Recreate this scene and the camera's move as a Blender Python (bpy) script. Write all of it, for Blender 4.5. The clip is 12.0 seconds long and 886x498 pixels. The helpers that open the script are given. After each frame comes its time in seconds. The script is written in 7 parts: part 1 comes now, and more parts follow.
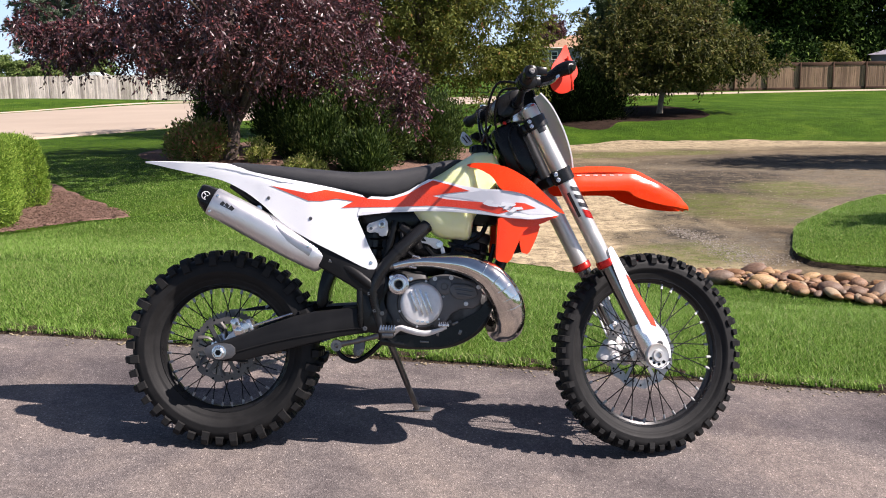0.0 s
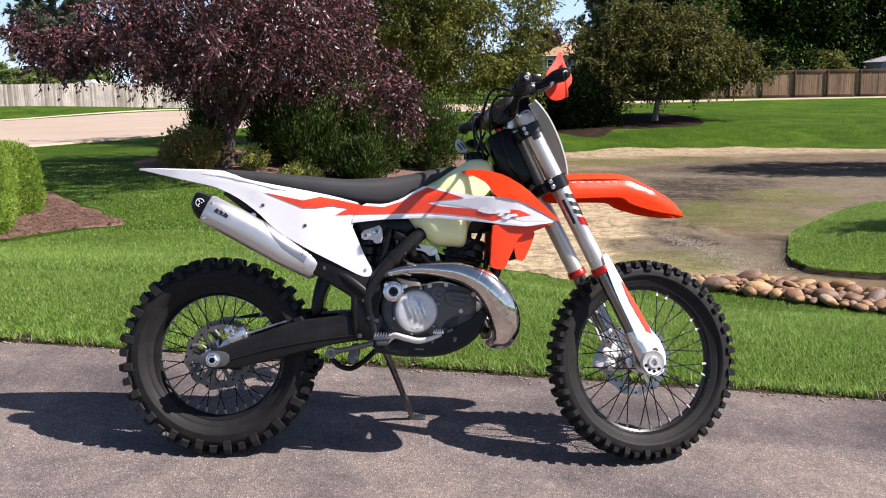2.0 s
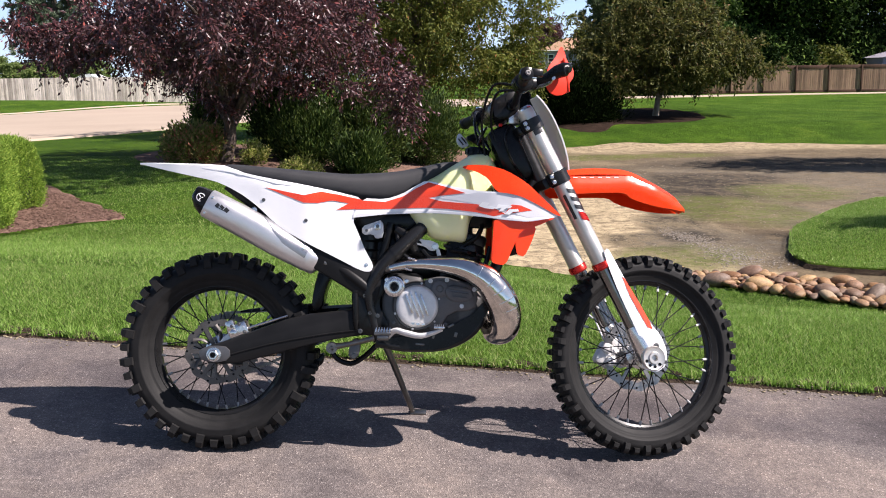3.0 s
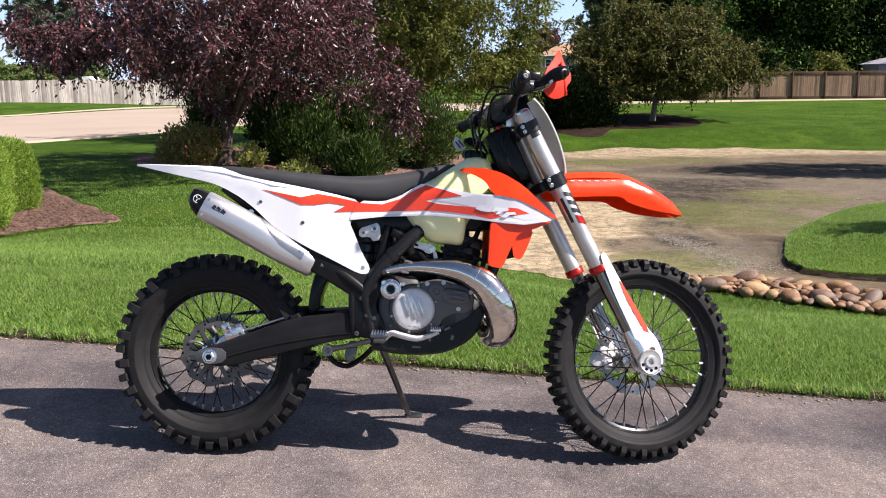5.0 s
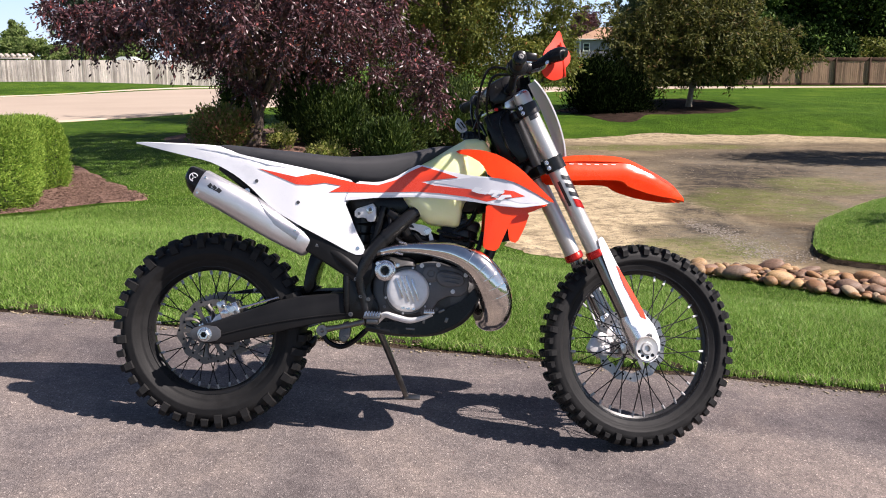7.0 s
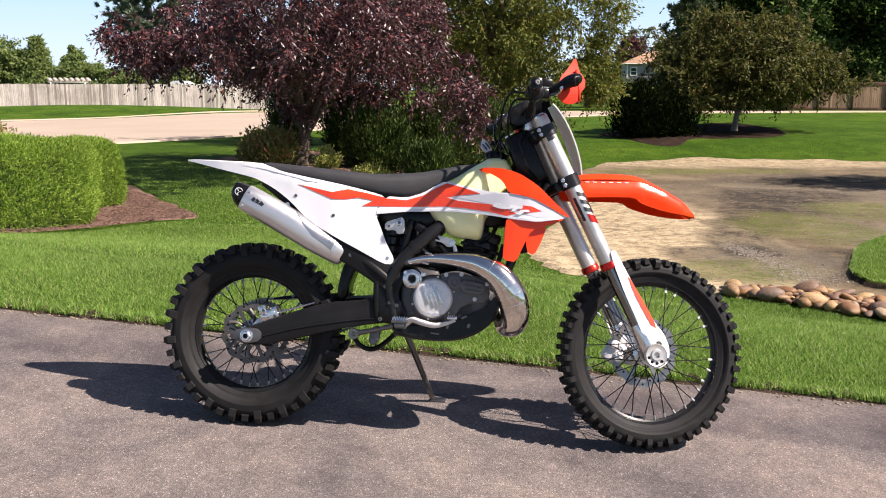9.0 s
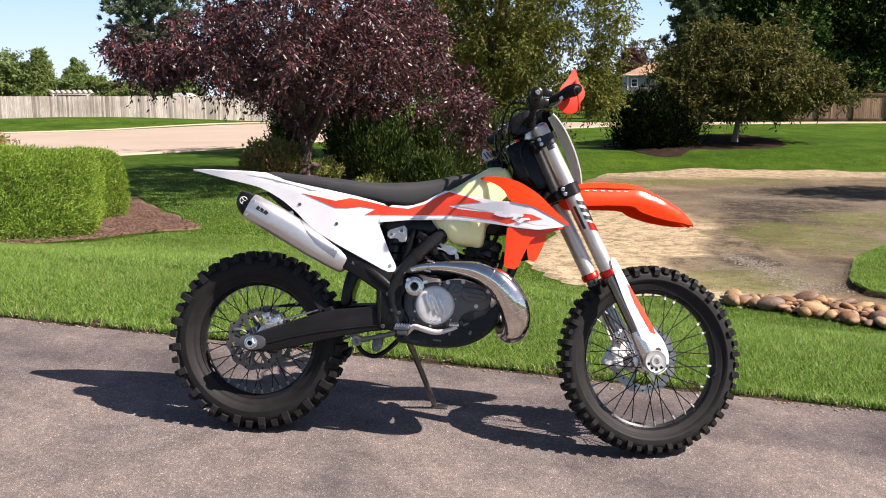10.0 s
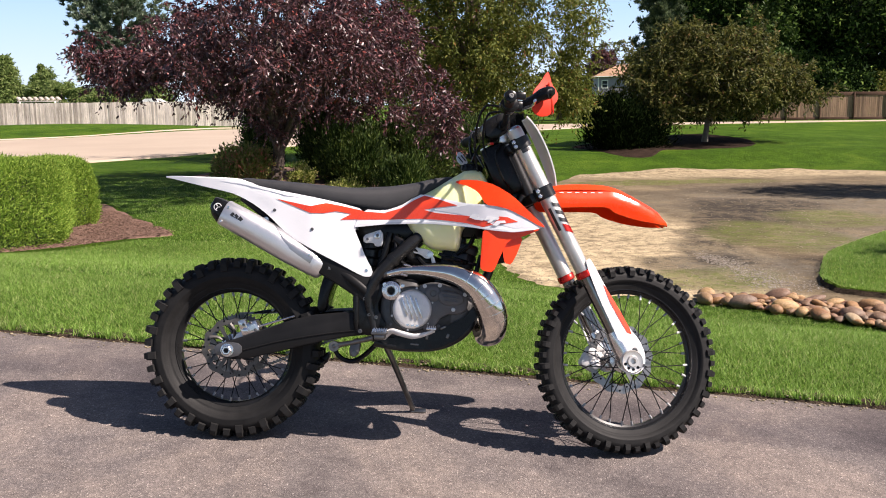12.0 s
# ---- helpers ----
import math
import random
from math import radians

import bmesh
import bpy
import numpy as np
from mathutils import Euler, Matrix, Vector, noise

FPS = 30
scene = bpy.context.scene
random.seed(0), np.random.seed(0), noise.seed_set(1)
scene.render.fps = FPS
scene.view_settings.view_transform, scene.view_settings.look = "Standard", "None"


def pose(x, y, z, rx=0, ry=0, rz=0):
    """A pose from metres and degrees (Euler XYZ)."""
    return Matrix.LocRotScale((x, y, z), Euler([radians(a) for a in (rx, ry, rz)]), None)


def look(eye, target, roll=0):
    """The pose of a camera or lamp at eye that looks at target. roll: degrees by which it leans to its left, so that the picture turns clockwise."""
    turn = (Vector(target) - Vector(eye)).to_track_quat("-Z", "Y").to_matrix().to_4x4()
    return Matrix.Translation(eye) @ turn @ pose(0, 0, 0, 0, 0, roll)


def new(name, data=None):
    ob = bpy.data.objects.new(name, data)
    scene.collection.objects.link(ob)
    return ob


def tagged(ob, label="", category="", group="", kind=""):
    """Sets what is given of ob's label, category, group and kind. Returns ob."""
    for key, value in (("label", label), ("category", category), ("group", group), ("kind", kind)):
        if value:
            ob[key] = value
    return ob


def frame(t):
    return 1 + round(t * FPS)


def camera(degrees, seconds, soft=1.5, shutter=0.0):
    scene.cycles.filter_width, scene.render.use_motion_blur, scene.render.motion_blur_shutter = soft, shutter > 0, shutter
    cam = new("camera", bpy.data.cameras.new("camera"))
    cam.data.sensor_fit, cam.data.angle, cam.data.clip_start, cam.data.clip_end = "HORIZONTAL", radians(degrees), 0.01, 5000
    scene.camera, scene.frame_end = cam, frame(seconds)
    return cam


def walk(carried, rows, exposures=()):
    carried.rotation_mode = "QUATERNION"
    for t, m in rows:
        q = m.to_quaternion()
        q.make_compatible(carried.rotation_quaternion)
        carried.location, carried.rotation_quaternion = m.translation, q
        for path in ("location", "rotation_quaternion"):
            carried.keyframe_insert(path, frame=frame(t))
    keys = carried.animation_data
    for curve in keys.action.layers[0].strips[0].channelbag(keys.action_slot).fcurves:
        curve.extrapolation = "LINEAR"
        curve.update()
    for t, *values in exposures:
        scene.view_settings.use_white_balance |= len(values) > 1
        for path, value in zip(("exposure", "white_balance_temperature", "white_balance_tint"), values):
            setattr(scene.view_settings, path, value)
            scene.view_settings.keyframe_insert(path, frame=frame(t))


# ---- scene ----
cam = camera(52.6, 12.0, soft=1.0)
PATH = [
    (0, (-0.133, 0.050, 1.290), (-0.018, 2.010, 0.907), -0.91),
    (0.5, (-0.134, 0.055, 1.291), (-0.016, 2.015, 0.913), -1.02),
    (1, (-0.133, 0.051, 1.291), (-0.016, 2.012, 0.916), -1.11),
    (1.5, (-0.130, 0.055, 1.291), (-0.006, 2.017, 0.924), -1.22),
    (2, (-0.128, 0.055, 1.288), (-0.004, 2.017, 0.921), -0.92),
    (2.5, (-0.130, 0.056, 1.287), (-0.010, 2.017, 0.913), -0.82),
    (3, (-0.130, 0.058, 1.288), (-0.007, 2.018, 0.910), -0.82),
    (5, (-0.131, 0.058, 1.283), (0.000, 2.020, 0.914), -0.53),
    (5.5, (-0.127, 0.063, 1.279), (-0.000, 2.023, 0.898), -0.53),
    (6, (-0.116, 0.065, 1.278), (0.004, 2.023, 0.884), 0.17),
    (6.5, (-0.075, 0.075, 1.276), (0.021, 2.033, 0.877), 0.10),
    (7, (0.002, 0.070, 1.273), (0.055, 2.028, 0.869), -0.04),
    (7.2, (0.031, 0.069, 1.271), (0.057, 2.028, 0.867), 0.39),
    (9, (0.076, -0.172, 1.276), (0.028, 1.796, 0.923), 0.01),
    (9.5, (0.076, -0.210, 1.277), (0.037, 1.760, 0.933), 0.00),
    (10, (0.075, -0.218, 1.271), (0.024, 1.754, 0.943), -0.08),
    (10.5, (0.069, -0.216, 1.271), (0.015, 1.755, 0.940), -0.17),
    (11, (0.055, -0.217, 1.271), (0.019, 1.754, 0.935), -0.20),
    (11.5, (0.055, -0.221, 1.274), (0.046, 1.751, 0.944), -0.34),
    (12, (0.067, -0.218, 1.274), (0.074, 1.756, 0.952), -0.66),
]
walk(cam, [(t, look(eye, target, roll)) for t, eye, target, roll in PATH], exposures=[(0, 1.0, 6200, 21), (6, 1.01, 6150, 21), (7.2, 1.02, 6250, 21), (9, 1.06, 6500, 21), (12, 1.03, 6500, 21)])

# ---- light ----
SUN = Vector((0.94, -0.32, 1.0)).normalized()
world = bpy.data.worlds.new("world")
scene.world = world
world.use_nodes = True
wn = world.node_tree.nodes
sky = wn.new("ShaderNodeTexSky")
sky.sky_type = "NISHITA"
sky.sun_disc = False
sky.sun_elevation = math.asin(SUN.z)
sky.sun_rotation = math.atan2(SUN.x, SUN.y)
sky.air_density, sky.dust_density, sky.ozone_density = 1.0, 0.8, 1.2
wn["Background"].inputs["Strength"].default_value = 0.05
world.node_tree.links.new(sky.outputs["Color"], wn["Background"].inputs["Color"])
lamp = bpy.data.lights.new("sun", "SUN")
lamp.energy, lamp.angle, lamp.color = 5.0, radians(0.53), (1.0, 0.925, 0.8)
sun = new("sun", lamp)
sun.matrix_world = look(SUN * 60, (0, 0, 0))


# ---- materials ----
def ramp(nt, fac, stops):
    r = nt.nodes.new("ShaderNodeValToRGB")
    e = r.color_ramp.elements
    while len(e) < len(stops):
        e.new(0.5)
    for k, (p, c) in zip(e, stops):
        k.position, k.color = p, (*c, 1)
    nt.links.new(fac, r.inputs["Fac"])
    return r.outputs["Color"]


def noise_of(nt, coord, scale, detail=5, rough=0.6, distort=0.0):
    n = nt.nodes.new("ShaderNodeTexNoise")
    n.inputs["Scale"].default_value, n.inputs["Detail"].default_value = scale, detail
    n.inputs["Roughness"].default_value, n.inputs["Distortion"].default_value = rough, distort
    nt.links.new(coord, n.inputs["Vector"])
    return n.outputs["Fac"]


def mix_col(nt, fac, a, b, kind="MIX"):
    m = nt.nodes.new("ShaderNodeMix")
    m.data_type, m.blend_type = "RGBA", kind
    for sock, v in ((m.inputs["Factor"], fac), (m.inputs[6], a), (m.inputs[7], b)):
        if isinstance(v, (int, float)):
            sock.default_value = v
        elif isinstance(v, tuple):
            sock.default_value = (*v, 1)
        else:
            nt.links.new(v, sock)
    return m.outputs[2]


def base_material(name):
    m = bpy.data.materials.new(name)
    m.use_nodes = True
    return m, m.node_tree, m.node_tree.nodes["Principled BSDF"]


def coords(nt, which="Object"):
    return nt.nodes.new("ShaderNodeTexCoord").outputs[which]


def add_bump(nt, bsdf, height, strength, distance):
    b = nt.nodes.new("ShaderNodeBump")
    b.inputs["Strength"].default_value, b.inputs["Distance"].default_value = strength, distance
    nt.links.new(height, b.inputs["Height"])
    nt.links.new(b.outputs["Normal"], bsdf.inputs["Normal"])


def surface(name, dark, light, rough=0.5, metal=0.0, scale=12.0, fine=220.0, bump=0.15, coat=0.0, spread=0.12, dist=0.002, spec=0.5):
    """Colour that varies at two scales, roughness that varies with it, and fine relief."""
    m, nt, b = base_material(name)
    co = coords(nt)
    big, small = noise_of(nt, co, scale), noise_of(nt, co, fine, 3)
    both = mix_col(nt, 0.35, big, small)
    nt.links.new(ramp(nt, both, ((0.3, dark), (0.7, light))), b.inputs["Base Color"])
    r = ramp(nt, both, ((0.3, (max(rough - spread, 0.03),) * 3), (0.75, (min(rough + spread, 1),) * 3)))
    nt.links.new(r, b.inputs["Roughness"])
    b.inputs["Metallic"].default_value, b.inputs["Coat Weight"].default_value = metal, coat
    b.inputs["Coat Roughness"].default_value, b.inputs["Specular IOR Level"].default_value = 0.12, spec
    add_bump(nt, b, small, bump, dist)
    return m


def leafy(name, stops, rough=0.45, through_light=0.35, spec=0.22):
    """Leaves that differ one by one, and let some light through."""
    m, nt, b = base_material(name)
    rnd = nt.nodes.new("ShaderNodeNewGeometry").outputs["Random Per Island"]
    col = ramp(nt, rnd, stops)
    big = noise_of(nt, coords(nt), 0.9, 3)
    col = mix_col(nt, 0.45, col, ramp(nt, big, ((0.3, (0.55, 0.55, 0.55)), (0.7, (1.25, 1.25, 1.2)))), "MULTIPLY")
    nt.links.new(col, b.inputs["Base Color"])
    b.inputs["Roughness"].default_value = rough
    b.inputs["Specular IOR Level"].default_value = spec
    t = nt.nodes.new("ShaderNodeBsdfTranslucent")
    nt.links.new(col, t.inputs["Color"])
    s = nt.nodes.new("ShaderNodeMixShader")
    s.inputs["Fac"].default_value = through_light
    nt.links.new(b.outputs["BSDF"], s.inputs[1])
    nt.links.new(t.outputs["BSDF"], s.inputs[2])
    nt.links.new(s.outputs["Shader"], nt.nodes["Material Output"].inputs["Surface"])
    return m


def asphalt_material():
    m, nt, b = base_material("asphalt")
    co = coords(nt)
    v = nt.nodes.new("ShaderNodeTexVoronoi")
    v.inputs["Scale"].default_value = 240
    nt.links.new(co, v.inputs["Vector"])
    stone = ramp(nt, v.outputs["Color"], ((0.12, (0.102, 0.092, 0.089)), (0.5, (0.145, 0.13, 0.124)), (0.82, (0.186, 0.166, 0.156)), (0.96, (0.36, 0.33, 0.305))))
    stain = ramp(nt, noise_of(nt, co, 1.1, 6, 0.62, 0.4), ((0.36, (0.62, 0.6, 0.62)), (0.5, (1.0, 0.97, 0.96)), (0.62, (1.34, 1.26, 1.17))))
    fine = ramp(nt, noise_of(nt, co, 60, 4), ((0.3, (0.8, 0.8, 0.8)), (0.7, (1.15, 1.15, 1.15))))
    mid = ramp(nt, noise_of(nt, co, 9, 6, 0.7), ((0.3, (0.8, 0.79, 0.8)), (0.5, (1, 1, 1)), (0.7, (1.22, 1.19, 1.17))))
    stone = mix_col(nt, 1.0, stone, mid, "MULTIPLY")
    broad = ramp(nt, noise_of(nt, co, 0.45, 5, 0.55, 0.6), ((0.38, (0.88, 0.87, 0.88)), (0.52, (1, 1, 1)), (0.64, (1.16, 1.14, 1.1))))
    stone = mix_col(nt, 1.0, stone, broad, "MULTIPLY")
    col = mix_col(nt, 1.0, mix_col(nt, 1.0, stone, stain, "MULTIPLY"), fine, "MULTIPLY")
    mp = nt.nodes.new("ShaderNodeMapping")
    mp.inputs["Rotation"].default_value = (0, 0, math.atan(0.185))
    nt.links.new(co, mp.inputs["Vector"])
    sep = nt.nodes.new("ShaderNodeSeparateXYZ")
    nt.links.new(mp.outputs["Vector"], sep.inputs["Vector"])
    wob = nt.nodes.new("ShaderNodeMath")
    wob.operation = "MULTIPLY_ADD"
    nt.links.new(noise_of(nt, co, 2.2, 5, 0.6), wob.inputs[0])
    wob.inputs[1].default_value = 0.22
    nt.links.new(sep.outputs["Y"], wob.inputs[2])
    run = nt.nodes.new("ShaderNodeMapRange")
    nt.links.new(wob.outputs["Value"], run.inputs["Value"])
    run.inputs["From Min"].default_value, run.inputs["From Max"].default_value = 3.0, 4.0
    band = ramp(nt, run.outputs["Result"], ((0.36, (1, 1, 1)), (0.43, (0.74, 0.74, 0.77)), (0.6, (0.78, 0.78, 0.81)), (0.7, (1.04, 1.03, 1.02))))
    col = mix_col(nt, 0.9, col, band, "MULTIPLY")
    nt.links.new(col, b.inputs["Base Color"])
    b.inputs["Roughness"].default_value, b.inputs["Specular IOR Level"].default_value = 0.85, 0.15
    add_bump(nt, b, v.outputs["Distance"], 0.6, 0.004)
    return m


def lawn_material():
    m, nt, b = base_material("lawn_soil")
    co = coords(nt)
    a = ramp(nt, noise_of(nt, co, 0.35, 5, 0.6, 0.6), ((0.32, (0.036, 0.085, 0.006)), (0.52, (0.06, 0.122, 0.009)), (0.7, (0.095, 0.158, 0.016))))
    f = ramp(nt, noise_of(nt, co, 11, 8, 0.8), ((0.32, (0.58, 0.6, 0.5)), (0.5, (1, 1, 1)), (0.68, (1.4, 1.35, 1.2))))
    mid = ramp(nt, noise_of(nt, co, 1.7, 7, 0.7, 0.3), ((0.34, (0.76, 0.78, 0.8)), (0.5, (1, 1, 1)), (0.66, (1.34, 1.22, 1.25))))
    f = mix_col(nt, 1.0, f, mid, "MULTIPLY")
    nt.links.new(mix_col(nt, 1.0, a, f, "MULTIPLY"), b.inputs["Base Color"])
    b.inputs["Roughness"].default_value, b.inputs["Specular IOR Level"].default_value = 0.9, 0.08
    add_bump(nt, b, noise_of(nt, co, 20, 7, 0.8), 1.0, 0.1)
    return m


def zone(nt, coord, cx, cy, rx, ry):
    """1 at a place on the plan, falling to 0 at its border."""
    mp = nt.nodes.new("ShaderNodeMapping")
    mp.vector_type = "TEXTURE"
    mp.inputs["Location"].default_value, mp.inputs["Scale"].default_value = (cx, cy, 0), (rx, ry, 1e6)
    nt.links.new(coord, mp.inputs["Vector"])
    g = nt.nodes.new("ShaderNodeTexGradient")
    g.gradient_type = "SPHERICAL"
    nt.links.new(mp.outputs["Vector"], g.inputs["Vector"])
    return g.outputs["Fac"]


def dirt_material():
    """Pale sand, dark silt where water stood, and dull green algae."""
    m, nt, b = base_material("dry_dirt")
    co = coords(nt)
    n = nt.nodes.new("ShaderNodeTexNoise")
    n.inputs["Scale"].default_value, n.inputs["Detail"].default_value = 0.7, 6
    nt.links.new(co, n.inputs["Vector"])
    off = nt.nodes.new("ShaderNodeVectorMath")
    off.operation = "MULTIPLY_ADD"
    nt.links.new(n.outputs["Color"], off.inputs[0])
    off.inputs[1].default_value = (1.2, 2.0, 0)
    nt.links.new(co, off.inputs[2])
    w = off.outputs["Vector"]
    col = ramp(nt, noise_of(nt, co, 0.5, 6, 0.65, 0.5), ((0.3, (0.09, 0.07, 0.046)), (0.5, (0.14, 0.109, 0.07)), (0.7, (0.23, 0.18, 0.11))))
    TAN, RIM, SILT, ALGAE, GREY = (0.5, 0.405, 0.255), (0.4, 0.325, 0.205), (0.034, 0.029, 0.024), (0.108, 0.12, 0.033), (0.15, 0.13, 0.1)
    for cx, cy, rx, ry, c, lo, hi in ((2.0, 12.4, 2.5, 7.0, TAN, 0.08, 0.25), (8.0, 26.2, 18.0, 4.2, RIM, 0.12, 0.4), (8.5, 16.5, 6.0, 6.0, GREY, 0.1, 0.5), (9.4, 19.4, 5.5, 1.7, SILT, 0.1, 0.5), (6.0, 16.6, 1.7, 1.6, SILT, 0.05, 0.4), (5.4, 15.3, 1.0, 1.7, SILT, 0.05, 0.32), (4.6, 13.9, 0.65, 1.6, SILT, 0.05, 0.3), (4.0, 12.6, 0.55, 1.4, SILT, 0.05, 0.3), (3.6, 11.4, 0.55, 1.2, SILT, 0.05, 0.32), (2.95, 10.2, 0.6, 0.9, SILT, 0.05, 0.4), (4.3, 9.6, 0.8, 1.6, SILT, 0.05, 0.5), (3.6, 9.9, 0.9, 1.5, GREY, 0.05, 0.4), (3.5, 10.4, 0.5, 0.9, SILT, 0.05, 0.5), (5.6, 11.9, 1.0, 1.6, GREY, 0.05, 0.4), (4.95, 12.7, 1.25, 2.0, ALGAE, 0.08, 0.35), (6.6, 14.6, 1.3, 1.5, ALGAE, 0.08, 0.5), (2.9, 9.25, 1.1, 0.75, ALGAE, 0.06, 0.4), (5.7, 21.9, 3.6, 1.0, ALGAE, 0.06, 0.42)):
        cx, cy = cx + 0.6, cy + 1.0
        f = ramp(nt, zone(nt, w, cx, cy, rx, ry), ((lo, (0, 0, 0)), (hi, (0.85, 0.85, 0.85))))
        patchy = ramp(nt, noise_of(nt, co, 4.5, 7, 0.78, 0.5), ((0.4, (0.15, 0.15, 0.15)), (0.56, (1, 1, 1))))
        col = mix_col(nt, mix_col(nt, 1.0, f, patchy, "MULTIPLY"), col, c)
    f = ramp(nt, noise_of(nt, co, 15, 8, 0.78), ((0.3, (0.5, 0.49, 0.48)), (0.42, (0.94, 0.94, 0.94)), (0.7, (1.2, 1.19, 1.17))))
    col = mix_col(nt, 1.0, col, ramp(nt, noise_of(nt, co, 2.6, 7, 0.7, 0.8), ((0.34, (0.78, 0.77, 0.76)), (0.5, (1, 1, 1)), (0.66, (1.12, 1.11, 1.1)))), "MULTIPLY")
    specks = ramp(nt, noise_of(nt, co, 26, 3, 0.5), ((0.3, (0.42, 0.4, 0.38)), (0.36, (1, 1, 1)), (0.68, (1, 1, 1)), (0.74, (1.4, 1.37, 1.33))))
    col = mix_col(nt, 1.0, col, specks, "MULTIPLY")
    nt.links.new(mix_col(nt, 1.0, col, f, "MULTIPLY"), b.inputs["Base Color"])
    b.inputs["Roughness"].default_value, b.inputs["Specular IOR Level"].default_value = 0.95, 0.1
    add_bump(nt, b, noise_of(nt, co, 17, 8, 0.76), 1.0, 0.017)
    return m


def by_object(name, stops, rough=0.7, scale=9.0, bump=0.4, dist=0.01):
    """Colour that differs from object to object, with a grain over it."""
    m, nt, b = base_material(name)
    rnd = nt.nodes.new("ShaderNodeObjectInfo").outputs["Random"]
    co = coords(nt)
    grain = noise_of(nt, co, scale, 6, 0.65)
    col = mix_col(nt, 1.0, ramp(nt, rnd, stops), ramp(nt, grain, ((0.3, (0.62, 0.6, 0.58)), (0.7, (1.3, 1.28, 1.25)))), "MULTIPLY")
    nt.links.new(col, b.inputs["Base Color"])
    b.inputs["Roughness"].default_value = rough
    add_bump(nt, b, grain, bump, dist)
    return m


def wood_material(name, dark, light, island=True):
    m, nt, b = base_material(name)
    co = coords(nt)
    mp = nt.nodes.new("ShaderNodeMapping")
    mp.inputs["Scale"].default_value = (14, 14, 0.8)
    nt.links.new(co, mp.inputs["Vector"])
    grain = noise_of(nt, mp.outputs["Vector"], 2.0, 6, 0.65)
    col = ramp(nt, grain, ((0.3, dark), (0.7, light)))
    rnd = nt.nodes.new("ShaderNodeNewGeometry").outputs["Random Per Island"]
    col = mix_col(nt, 1.0, col, ramp(nt, rnd, ((0.0, (0.6, 0.58, 0.56)), (0.4, (0.95, 0.94, 0.93)), (1.0, (1.25, 1.23, 1.2)))), "MULTIPLY")
    stain = ramp(nt, noise_of(nt, co, 0.5, 4), ((0.35, (0.75, 0.74, 0.73)), (0.6, (1.05, 1.05, 1.05))))
    nt.links.new(mix_col(nt, 1.0, col, stain, "MULTIPLY"), b.inputs["Base Color"])
    b.inputs["Roughness"].default_value = 0.85
    return m


def tank_material():
    m, nt, b = base_material("translucent_tank")
    n = noise_of(nt, coords(nt), 7, 4)
    nt.links.new(ramp(nt, n, ((0.3, (0.74, 0.76, 0.36)), (0.7, (0.84, 0.85, 0.52)))), b.inputs["Base Color"])
    b.inputs["Roughness"].default_value = 0.32
    b.inputs["Subsurface Weight"].default_value = 0.5
    b.inputs["Subsurface Radius"].default_value = (0.05, 0.05, 0.02)
    b.inputs["Subsurface Scale"].default_value = 0.5
    return m


ASPHALT, LAWN, DIRT = asphalt_material(), lawn_material(), dirt_material()
CONCRETE = surface("road_concrete", (0.32, 0.252, 0.188), (0.415, 0.335, 0.255), 0.9, scale=0.25, fine=7, bump=0.3, dist=0.01)
# dark soil; at the lawn and turf edges its darkness paints shade
SOILSHADE = surface("dark_soil_and_shade", (0.02, 0.015, 0.011), (0.085, 0.062, 0.045), 0.9, scale=6, fine=70, bump=1.0, dist=0.02, spec=0.04)
MULCH = surface("bark_mulch", (0.075, 0.045, 0.035), (0.3, 0.19, 0.145), 0.95, scale=16, fine=95, bump=1.0, dist=0.02, spec=0.04)
# darker copy of the mulch, with the small tree's shade in its colour
SHADEMULCH = surface("shaded_bark_mulch", (0.006, 0.004, 0.003), (0.052, 0.034, 0.025), 0.95, scale=4.5, fine=22, bump=1.0, dist=0.04, spec=0.04)
ROCK = by_object("river_rock", ((0.0, (0.16, 0.07, 0.035)), (0.2, (0.3, 0.17, 0.07)), (0.4, (0.15, 0.09, 0.055)), (0.6, (0.4, 0.26, 0.12)), (0.75, (0.22, 0.12, 0.07)), (0.88, (0.16, 0.115, 0.085)), (1.0, (0.38, 0.29, 0.18))), 0.6, 7, 0.5, 0.01)
CLOD = surface("clod", (0.07, 0.055, 0.04), (0.46, 0.39, 0.29), 0.95, scale=3, fine=60)
LITTER = surface("dry_litter", (0.12, 0.09, 0.05), (0.42, 0.35, 0.23), 0.9, scale=9, fine=60)
GRAVEL = surface("gravel", (0.09, 0.075, 0.06), (0.42, 0.37, 0.31), 0.9, scale=14, fine=60)
GRASS = leafy("grass_blade", ((0.0, (0.112, 0.205, 0.028)), (0.45, (0.2, 0.355, 0.058)), (0.82, (0.295, 0.46, 0.1)), (1.0, (0.5, 0.5, 0.23))), 0.5, 0.4)
PLUM = leafy("plum_leaf", ((0.0, (0.03, 0.015, 0.018)), (0.45, (0.072, 0.032, 0.037)), (0.9, (0.135, 0.057, 0.062)), (0.97, (0.22, 0.06, 0.056)), (1.0, (0.32, 0.07, 0.05))), 0.38, 0.22, 0.5)
PEAR = leafy("tree_leaf", ((0.0, (0.065, 0.085, 0.014)), (0.5, (0.125, 0.15, 0.025)), (0.9, (0.19, 0.2, 0.038)), (0.96, (0.24, 0.22, 0.05)), (1.0, (0.22, 0.06, 0.03))), 0.6, 0.35)
